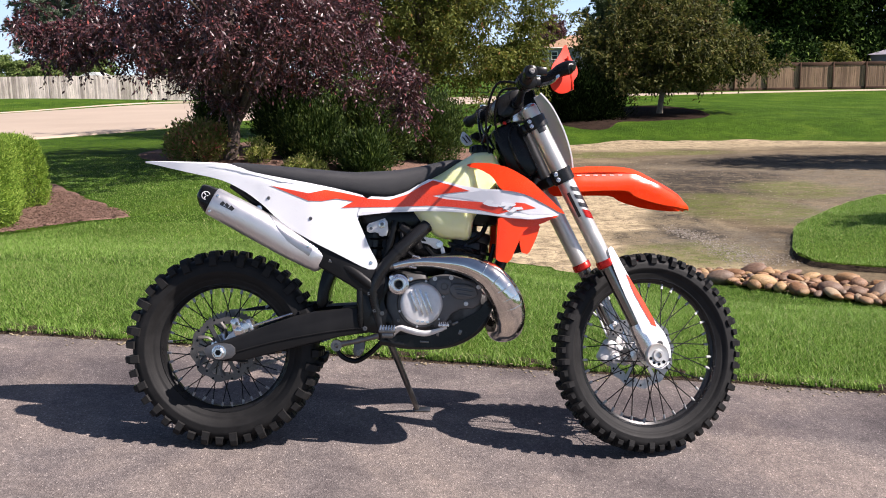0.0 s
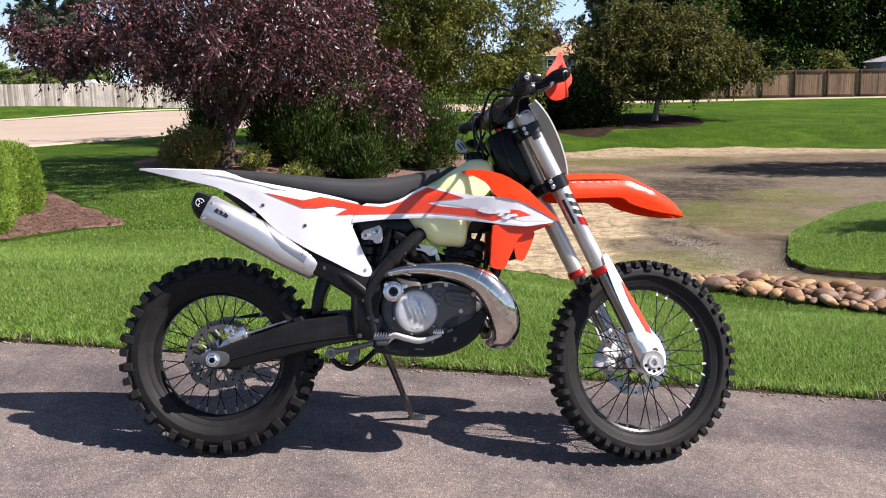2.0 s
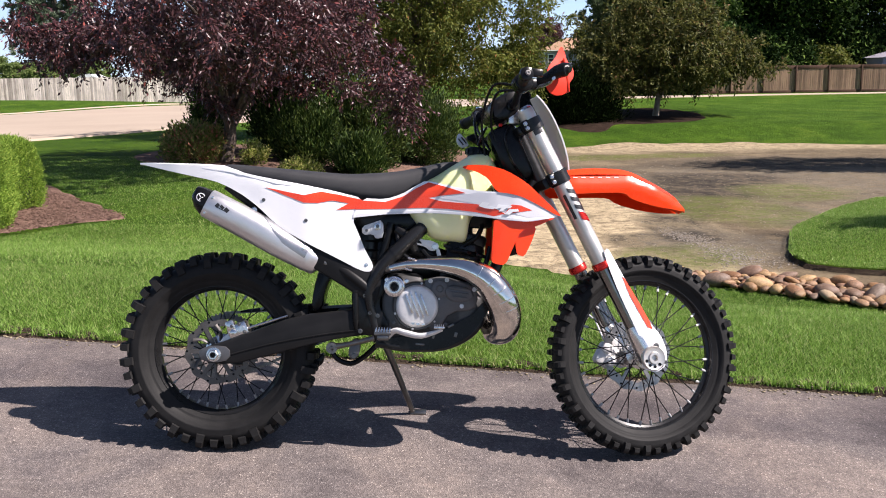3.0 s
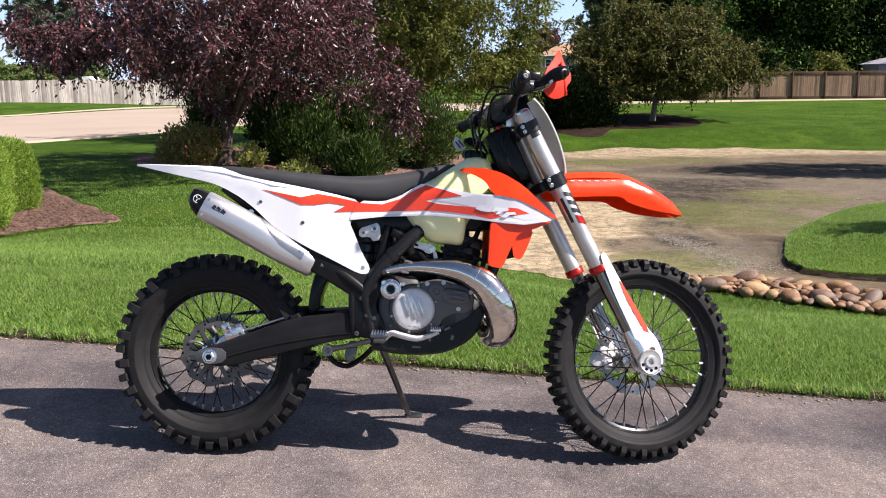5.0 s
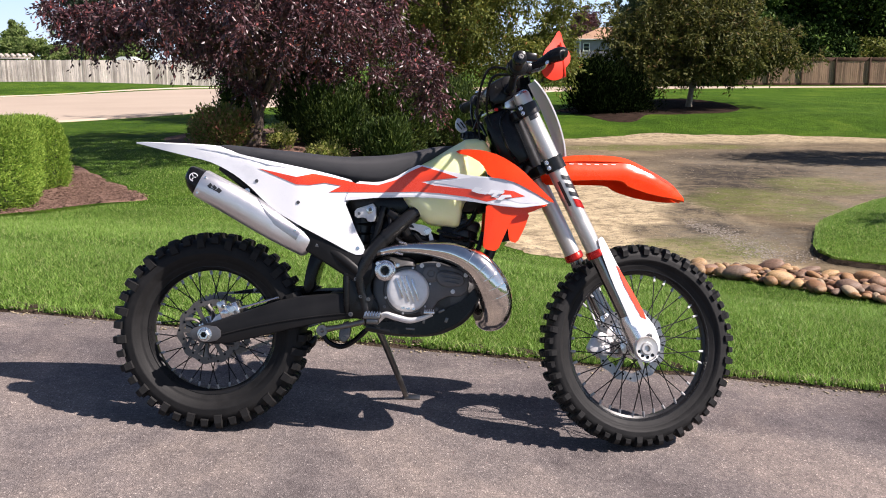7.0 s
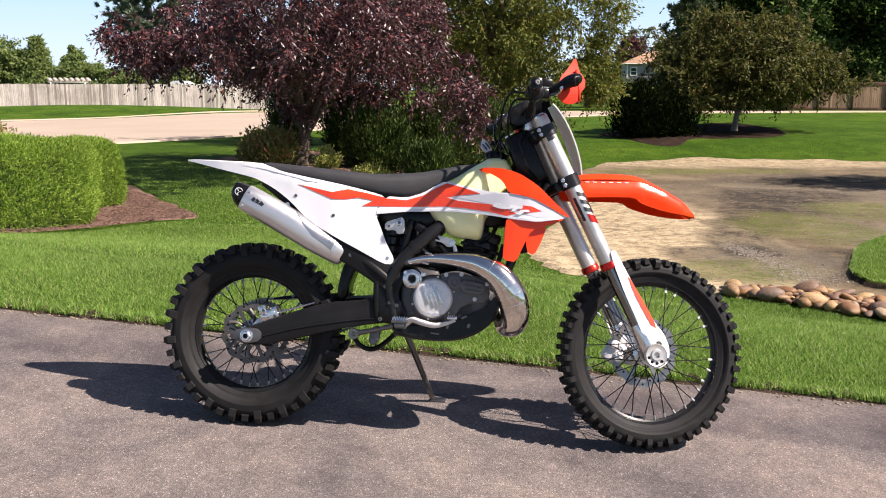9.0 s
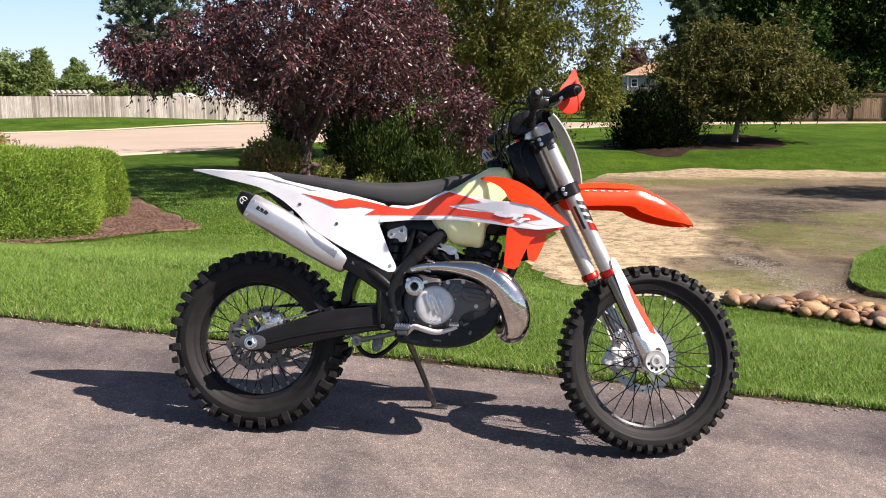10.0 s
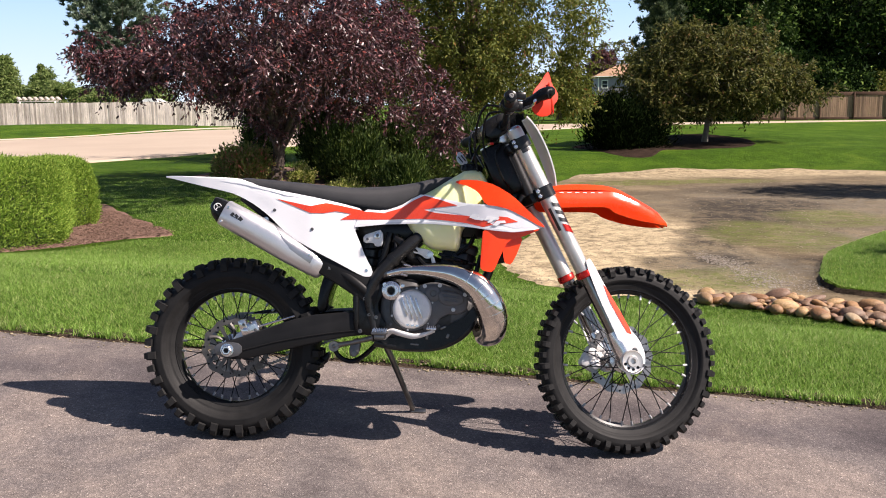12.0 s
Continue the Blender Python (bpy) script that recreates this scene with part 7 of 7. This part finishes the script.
# the front end, turned with the bars
FT, FB = Vector((1.0, 0, 1.172)), Vector((1.276, 0, 0.662))
fd = (FB - FT).normalized()


def fork(s):
    y = s * 0.106
    off = Vector((0, y, 0))
    bm = bmesh.new()
    put_tube(bm, [FT + off, FT + fd * 0.02 + off, FT + fd * 0.3 + off, FB + off], [0.0285, 0.029, 0.0295, 0.0285], 24, 1)
    leg = bp("fork_tube", bm, FORKTUBE, "silver upper fork tube with black film marks", True)
    bm = bmesh.new()
    put_tube(bm, [FT - fd * 0.012 + off, FT - fd * 0.006 + off, FT + fd * 0.002 + off], [0.018, 0.026, 0.0275], 20, 1)
    bp("fork_cap", bm, ALU, parent=leg)
    bm = bmesh.new()
    put_tube(bm, [FB - fd * 0.006 + off, FB - fd * 0.002 + off, FB + fd * 0.016 + off, FB + fd * 0.02 + off], [0.031, 0.0335, 0.0335, 0.03], 24, 1)
    bp("seal_ring", bm, REDANO, "red seal ring", parent=leg)
    bm = bmesh.new()
    put_tube(bm, [FB + off, FB + fd * 0.3 + off], 0.024, 20, 1)
    bp("slider", bm, SLIDER, "dark chromed lower slider", parent=leg)
    # axle foot
    bm = bmesh.new()
    put_tube(bm, [FB + fd * 0.24 + off, FB + fd * 0.27 + off, FB + fd * 0.33 + off, Vector((BASE - 0.03, y, R_FRONT - 0.01))], [0.026, 0.031, 0.034, 0.034], 20, 2)
    put_lathe(bm, [(0.0, -0.024), (0.028, -0.024), (0.04, -0.02), (0.042, -0.012), (0.042, 0.014), (0.036, 0.02), (0, 0.02)], (BASE - 0.012, y, R_FRONT - 0.008), 32)
    bp("axle_foot", bm, ALU, "cast axle clamp", parent=leg)
    # guard in front of the slider, a curved white shell
    line = [(1.283, 0.664), (1.272, 0.7), (1.287, 0.712), (1.312, 0.672), (1.35, 0.608), (1.402, 0.53), (1.445, 0.46), (1.488, 0.42), (1.508, 0.37), (1.5, 0.32), (1.465, 0.293), (1.425, 0.305), (1.412, 0.35), (1.403, 0.412), (1.372, 0.475), (1.328, 0.56)]

    def lat(x, z):
        """Curves round the slider."""
        p = Vector((x, 0, z)) - FB
        across = p.dot(Vector((-fd.z, 0, fd.x)))
        return -0.106 - 0.034 + 6.0 * (across - 0.018) ** 2

    g = bp("fork_guard", panel_bm(line, lat, 0.004, 0.02, 1, s > 0), WHITE, "white fork guard with a red flash", parent=leg)
    if s < 0:
        tagged(part("red_flash", panel_bm([(1.338, 0.617), (1.348, 0.61), (1.402, 0.53), (1.445, 0.461), (1.452, 0.44), (1.432, 0.447), (1.395, 0.505), (1.365, 0.555)], lambda x, z: lat(x, z) - 0.0015, 0.0012, 0.015, 0), RED, leg), "red flash on the guard")
        for x, z, r in ((1.462, 0.383, 0.009), (1.445, 0.33, 0.006), (1.462, 0.318, 0.006), (1.48, 0.318, 0.006), (1.496, 0.33, 0.005)):
            bolt((x, lat(x, z) - 0.001, z), r, 0.005, STEEL, parent=leg)
        bolt((1.425, lat(1.425, 0.36) - 0.001, 0.36), 0.008, 0.006, ALU, parent=leg)
        bm = bmesh.new()
        put_lathe(bm, [(0.04, 0.012), (0.042, -0.004), (0.039, -0.008), (0.034, -0.006), (0.022, -0.006), (0.019, -0.012), (0.011, -0.012), (0.009, -0.002), (0, -0.002)], (1.452, -0.139, 0.343), 36)
        bp("axle_clamp", bm, FORKTUBE, "cast silver axle clamp", parent=leg)
        for k in range(4):
            a = radians(200 + 38 * k)
            bm = bmesh.new()
            put_lathe(bm, [(0.0055, 0), (0.0055, -0.0015), (0, -0.0015)], (1.452 + 0.029 * math.cos(a), -0.1452, 0.343 + 0.029 * math.sin(a)), 10)
            part("clamp_hole", bm, BLACK, leg)
        # film marks on the upper tube: dark plate near the top, slanted bars lower down
        across = Vector((-fd.z, 0, fd.x))
        M = Matrix((across, Vector((0, 1, 0)), -fd)).transposed().to_4x4()

        def wrap(name, t, a0, a1, h, mat, lean=0.0):
            bm = bmesh.new()
            rows = []
            for k in range(9):
                a = radians(a0 + (a1 - a0) * k / 8)
                sh = lean * (k / 8 - 0.5)
                rows.append([bm.verts.new(Vector((0.0306 * math.sin(a), -0.0306 * math.cos(a), z + sh))) for z in (-h / 2, h / 2)])
            for p, q in zip(rows, rows[1:]):
                bm.faces.new((p[0], q[0], q[1], p[1]))
            bm.transform(Matrix.Translation(FT + fd * t + off) @ M)
            bp(name, bm, mat, parent=leg)

        wrap("spec_plate", 0.075, -35, 25, 0.036, BLACKFILM)
        for j, t in enumerate((0.315, 0.345, 0.375)):
            wrap("logo_shape", t, -10, 55, 0.016, BLACKFILM, -0.02)
        wrap("logo_shape", 0.41, -5, 55, 0.03, REDANO, -0.02)
        wrap("logo_shape", 0.36, -50, -30, 0.09, BLACKFILM)
        wrap("logo_shape", 0.345, 45, 58, 0.07, BLACKFILM)


at_side(fork)


def clamp(t, w, h, name, deep):
    c = FT + fd * t
    bm = bmesh.new()
    rot = Matrix.Rotation(math.atan2(fd.x, -fd.z) * -1, 4, "Y")
    put_box(bm, c + Vector((-0.02, 0, -0.01)), (deep, w * 2 - 0.05, h * 0.8), rot, 0.008)
    for s in (-1, 1):
        p = c + Vector((0, s * 0.106, 0))
        put_tube(bm, [p - fd * h / 2, p + fd * h / 2], 0.0365, 24, 1)
        put_box(bm, p + Vector((-0.028, s * 0.012, -0.008)), (0.024, 0.03, h * 0.9), rot, 0.004)
    cl = bp(name, bm, FRAMEBLACK, "black triple clamp", True)
    for k in (-1, 1):
        q = c + Vector((-0.03, -0.106 - 0.028, -0.012)) + fd * k * h * 0.22
        bolt(tuple(q), 0.0058, 0.008, ALU, parent=cl)


def fork_shade_block():
    """An added black block in place of shade between the fork tubes, from one clamp to the other."""
    n = Vector((fd.z, 0, -fd.x))
    line = [FT + fd * t + n * o for t, o in ((0.06, -0.012), (0.265, -0.012), (0.265, 0.12), (0.06, 0.13))]
    bp("fork_shade_block", prism_bm([(p.x, p.z) for p in line], 0.0, 0.07, 0.008), BLACK, "added black block in place of shade between the fork tubes", True)


fork_shade_block()
clamp(0.055, 0.125, 0.04, "top_clamp", 0.06)
clamp(0.255, 0.125, 0.045, "lower_clamp", 0.07)
bm = bmesh.new()
put_lathe(bm, [(0.0, -0.112), (0.01, -0.112), (0.01, 0.112), (0, 0.112)], (BASE, 0, R_FRONT), 16)
bp("front_axle", bm, ALU, "", True)
bm = bmesh.new()
put_box(bm, (1.372, 0.072, 0.345), (0.075, 0.045, 0.085), Matrix.Rotation(0.5, 4, "Y"), 0.014)
put_lathe(bm, [(0.019, 0), (0.019, -0.014), (0.014, -0.018), (0, -0.018)], (1.366, 0.052, 0.37), 18)
put_lathe(bm, [(0.019, 0), (0.019, -0.014), (0.014, -0.018), (0, -0.018)], (1.38, 0.052, 0.325), 18)
put_box(bm, (1.41, 0.075, 0.39), (0.06, 0.02, 0.03), Matrix.Rotation(0.7, 4, "Y"), 0.006)
bp("front_caliper", bm, CAST, "silver front brake caliper", True)
bm = bmesh.new()
put_tube(bm, [(1.37, 0.085, 0.4), (1.335, 0.105, 0.5), (1.31, 0.11, 0.6), (1.22, 0.1, 0.78), (1.08, 0.09, 1.05), (0.99, 0.06, 1.2)], 0.0035, 8)
bp("brake_hose", bm, GREYFILM, "braided brake hose", True)


def front_fender():
    """A long arched mudguard: cross sections along a bent spine."""
    spine = [(1.13, 0.97, 0.05, 0.008), (1.2, 0.988, 0.062, 0.012), (1.3, 0.996, 0.07, 0.013), (1.4, 0.992, 0.072, 0.011), (1.49, 0.958, 0.068, 0.008), (1.58, 0.916, 0.054, 0.006), (1.62, 0.885, 0.038, 0.005), (1.642, 0.866, 0.02, 0.003)]
    path = smooth_path(spine, 5)
    bm = bmesh.new()
    n = 15
    grid = []
    for x, z, w, drop in path:
        row = []
        for j in range(n):
            k = -1 + 2 * j / (n - 1)
            ridge = 0.005 * (abs(abs(k) - 0.71) < 0.05)
            row.append(bm.verts.new((x - 0.25 * drop * abs(k) ** 3, k * w, z - drop * (0.35 * abs(k) ** 2 + 1.25 * max(0.0, (abs(k) - 0.72) / 0.28) ** 1.5) + ridge)))
        grid.append(row)
    for a, b in zip(grid, grid[1:]):
        for j in range(n - 1):
            bm.faces.new((a[j], a[j + 1], b[j + 1], b[j]))
    bmesh.ops.recalc_face_normals(bm, faces=bm.faces)
    bmesh.ops.solidify(bm, geom=bm.faces[:], thickness=0.004)
    fd_ = bp("front_fender", bm, ORANGE, "long orange front mudguard", True)
    for k in range(6):
        bm = bmesh.new()
        x = 1.2 + k * 0.03
        put_box(bm, (x, -interp(((1.2, 0.0605), (1.4, 0.0705)), x) - 0.003, interp(((1.2, 0.96), (1.35, 0.967)), x)), (0.016, 0.0012, 0.0022), Matrix.Rotation(-0.03, 4, "Y"))
        bp("logo_shape", bm, WHITE, parent=fd_)
    # skirts under the mudguard, beside the fork
    for s in (-1, 1):
        flank = [(1.12, 0.955), (1.19, 0.964), (1.3, 0.973), (1.404, 0.975), (1.451, 0.957), (1.5, 0.939), (1.58, 0.905), (1.63, 0.872), (1.634, 0.861), (1.505, 0.871), (1.411, 0.893), (1.382, 0.914), (1.3, 0.911), (1.2, 0.903), (1.14, 0.9)]
        half = ((1.12, 0.046), (1.2, 0.058), (1.4, 0.068), (1.5, 0.064), (1.58, 0.05), (1.64, 0.02))
        fold = ((1.12, 0.925), (1.24, 0.93), (1.4, 0.942), (1.5, 0.915), (1.6, 0.875))
        bp("fender_skirt", panel_bm(flank, lambda x, z: -interp(half, x) - 0.014 * max(0.0, 1 - abs(z - interp(fold, x)) / 0.042), 0.004, 0.015, 1, s > 0), ORANGE, parent=fd_)


front_fender()
# number plate ahead of the bars: white shell seen from its edge
bm = bmesh.new()
rows = []
for x, z, w in smooth_path([(1.075, 1.25, 0.034), (1.1, 1.222, 0.046), (1.13, 1.18, 0.052), (1.165, 1.11, 0.054), (1.188, 1.04, 0.047), (1.196, 0.99, 0.036)], 4):
    rows.append([bm.verts.new((x - 4.0 * (k * w) ** 2, k * w, z)) for k in [-1 + 2 * j / 10 for j in range(11)]])
for a, b in zip(rows, rows[1:]):
    for j in range(10):
        bm.faces.new((a[j], a[j + 1], b[j + 1], b[j]))
bmesh.ops.recalc_face_normals(bm, faces=bm.faces)
bmesh.ops.solidify(bm, geom=bm.faces[:], thickness=0.005)
bp("number_plate", bm, WHITE, "blank white front number plate", True)

# bars, grips, levers, guards
def bar_point(y):
    k = abs(y)
    return Vector((interp(((0, 0.965), (0.1, 0.965), (0.22, 0.95), (0.4, 0.905)), k), y, interp(((0, 1.19), (0.1, 1.192), (0.2, 1.226), (0.4, 1.22)), k)))


bm = bmesh.new()
put_tube(bm, [bar_point(y) for y in (-0.348, -0.3, -0.22, -0.15, -0.1, 0, 0.1, 0.15, 0.22, 0.3, 0.348)], 0.0125, 14)
bars = bp("handlebar", bm, FRAMEBLACK, "black handlebar", True)
bm = bmesh.new()
put_box(bm, (0.965, 0, 1.195), (0.045, 0.17, 0.05), bevel=0.02)
bp("bar_pad", bm, BLACK, parent=bars)
for s in (-1, 1):
    bm = bmesh.new()
    put_box(bm, (0.975, s * 0.055, 1.158), (0.04, 0.03, 0.055), bevel=0.006)
    bp("bar_mount", bm, ALU if s < 0 else FRAMEBLACK, parent=bars)
    a, b = bar_point(s * 0.35), bar_point(s * 0.25)
    bm = bmesh.new()
    put_tube(bm, [a, a.lerp(b, 0.06), a.lerp(b, 0.07), a.lerp(b, 0.9), a.lerp(b, 0.91), b], [0.02, 0.021, 0.0185, 0.018, 0.03, 0.03], 18, 1)
    end = bmesh.new()
    put_lathe(end, [(0, -0.012), (0.012, -0.012), (0.021, -0.009), (0.023, 0.0), (0.021, 0.01), (0, 0.01)], a + Vector((0, s * 0.008, 0)), 20)
    put_box(end, a + Vector((0.03, s * 0.008, 0.006)), (0.05, 0.018, 0.026), bevel=0.006)
    bp("bar_end", end, BLACK, parent=bars)
    bolt(tuple(a + Vector((0, s * 0.024, 0))), 0.007, 0.004, STEEL, parent=bars, y=s)
    bp("grip", bm, RUBBER, "black rubber grip", parent=bars)
    bm = bmesh.new()
    p = bar_point(s * 0.245)
    put_tube(bm, [p + Vector((0, s * 0.022, 0)), p + Vector((0, s * 0.018, 0)), p - Vector((0, s * 0.02, 0)), p - Vector((0, s * 0.024, 0))], [0.026, 0.031, 0.031, 0.024], 18, 1)
    put_box(bm, p + Vector((0.03, -s * 0.03, 0.004)), (0.055, 0.05, 0.034), bevel=0.008)
    bp("control_housing", bm, BLACK, parent=bars)
    bm = bmesh.new()
    put_box(bm, p + Vector((0.03, -s * 0.03, 0.026)), (0.05, 0.045, 0.012), bevel=0.003)
    put_tube(bm, [p + Vector((0.0, s * 0.01, 0.033)), p + Vector((0.0, s * 0.01, 0.039))], 0.012, 10, 1)
    bp("reservoir_cap", bm, ALU, parent=bars)
    bm = bmesh.new()
    put_tube(bm, [p + Vector((0.05, -s * 0.02, -0.004)), p + Vector((0.068, s * 0.03, -0.008)), p + Vector((0.062, s * 0.1, -0.016)), p + Vector((0.05, s * 0.15, -0.02))], [0.008, 0.0075, 0.006, 0.007], 10, flat=0.7)
    bp("lever", bm, ALU, "silver lever", parent=bars)
    # hand guard: black arm and orange shield
    bm = bmesh.new()
    q = bar_point(s * 0.2)
    put_tube(bm, [q + Vector((0.012, 0, 0.01)), q + Vector((0.045, s * 0.02, 0.014)), q + Vector((0.075, s * 0.045, 0.022)), q + Vector((0.105, s * 0.065, 0.04)), q + Vector((0.128, s * 0.08, 0.046)), q + Vector((0.138, s * 0.09, 0.044))], [0.018, 0.02, 0.021, 0.027, 0.027, 0.014], 14, flat=0.8)
    bp("guard_arm", bm, BLACK, "black hand guard bracket", parent=bars)
    shield = [(1.1, 1.375), (1.09, 1.368), (1.066, 1.328), (1.034, 1.288), (1.024, 1.25), (1.028, 1.218), (1.04, 1.204), (1.064, 1.196), (1.092, 1.202), (1.114, 1.222), (1.11, 1.241), (1.127, 1.262), (1.128, 1.291), (1.106, 1.322), (1.104, 1.35)]
    bm = panel_bm(shield, lambda x, z: -0.24 + 0.15 * (x - 1.055) + 2.5 * (z - 1.25) ** 2, 0.004, 0.02, 1, s > 0)
    front_bm = bmesh.new()
    rows = []
    for j in range(9):
        k = j / 8
        x = 1.112 + 0.012 * math.sin(math.pi * k)
        rows.append([front_bm.verts.new((x - 0.02 * q, s * (0.235 - 0.13 * k), 1.268 + (q - 0.5) * (0.11 - 0.045 * k))) for q in (0, 0.33, 0.67, 1)])
    for a, b in zip(rows, rows[1:]):
        for q in range(3):
            front_bm.faces.new((a[q], a[q + 1], b[q + 1], b[q]))
    bmesh.ops.recalc_face_normals(front_bm, faces=front_bm.faces)
    bmesh.ops.solidify(front_bm, geom=front_bm.faces[:], thickness=0.004)
    bp("guard_front", front_bm, SHIELD if s < 0 else BLACK, parent=bars)
    if s > 0:
        blade = prism_bm([(0.895, 1.15), (0.93, 1.128), (0.975, 1.122), (1.02, 1.13), (1.02, 1.152), (0.97, 1.15), (0.93, 1.168)], 0.27, 0.3, 0.004)
        bp("guard_blade", blade, BLACK, parent=bars)
        mark = prism_bm([(0.871, 1.164), (0.883, 1.166), (0.916, 1.128), (0.905, 1.114), (0.885, 1.112), (0.865, 1.132)], 0.285, 0.297, 0.002)
        bp("guard_mark", mark, GREYFILM, "pale grey guard tip", parent=bars)
        for k in (0, 1):
            bar = bmesh.new()
            put_box(bar, (0.882 + 0.012 * k, 0.284, 1.134 + 0.006 * k), (0.03, 0.003, 0.004), Matrix.Rotation(0.85, 4, "Y"))
            bp("mark_bar", bar, BLACKFILM, parent=bars)
    bp("hand_guard", bm, SHIELD if s < 0 else BLACK, "orange hand guard shield" if s < 0 else "black hand guard shield", parent=bars)
bm = prism_bm([(0.89, 1.2), (0.936, 1.236), (0.985, 1.252), (1.002, 1.2), (0.977, 1.155), (0.906, 1.134)], -0.075, 0.06, 0.012)
dash = bp("dash_unit", bm, BLACK, "black dash unit", True)
bm = prism_bm([(0.938, 1.23), (0.982, 1.246), (0.986, 1.197), (0.948, 1.187)], -0.0765, -0.07, 0.001)
bp("dash_screen", bm, SWING, parent=dash)
for pts in ([(0.93, -0.2, 1.23), (0.88, -0.13, 1.24), (0.865, -0.06, 1.15), (0.88, -0.03, 1.05), (0.9, -0.02, 0.98)], [(0.93, 0.2, 1.23), (0.885, 0.1, 1.2), (0.87, 0.04, 1.12), (0.9, 0.02, 1.0)], [(0.95, -0.18, 1.22), (0.9, -0.1, 1.22), (0.9, -0.05, 1.12), (0.95, -0.04, 1.02)], [(0.94, 0.24, 1.21), (0.91, 0.15, 1.15), (0.93, 0.06, 1.06)], [(0.97, -0.06, 1.14), (0.94, -0.08, 1.08), (0.97, -0.07, 1.0), (1.02, -0.05, 0.95)]):
    bm = bmesh.new()
    put_tube(bm, pts, 0.0043, 8)
    bp("cable", bm, BLACK, "", True)
bm = bmesh.new()
put_tube(bm, [(0.872, -0.035, 1.066), (0.885, -0.05, 1.1), (0.9, -0.05, 1.13)], 0.004, 8)
bp("breather_hose", bm, BLACK)
bm = bmesh.new()
put_box(bm, (0.985, 0.02, 1.04), (0.1, 0.19, 0.2), Matrix.Rotation(-0.45, 4, "Y"), 0.02)
bp("headstock_cover", bm, BLACK)
for c in ((0.945, -0.075, 1.135), (0.96, -0.055, 1.075)):
    bm = bmesh.new()
    put_box(bm, c, (0.013, 0.012, 0.011), bevel=0.003)
    bp("connector", bm, REDANO, "small red connector")
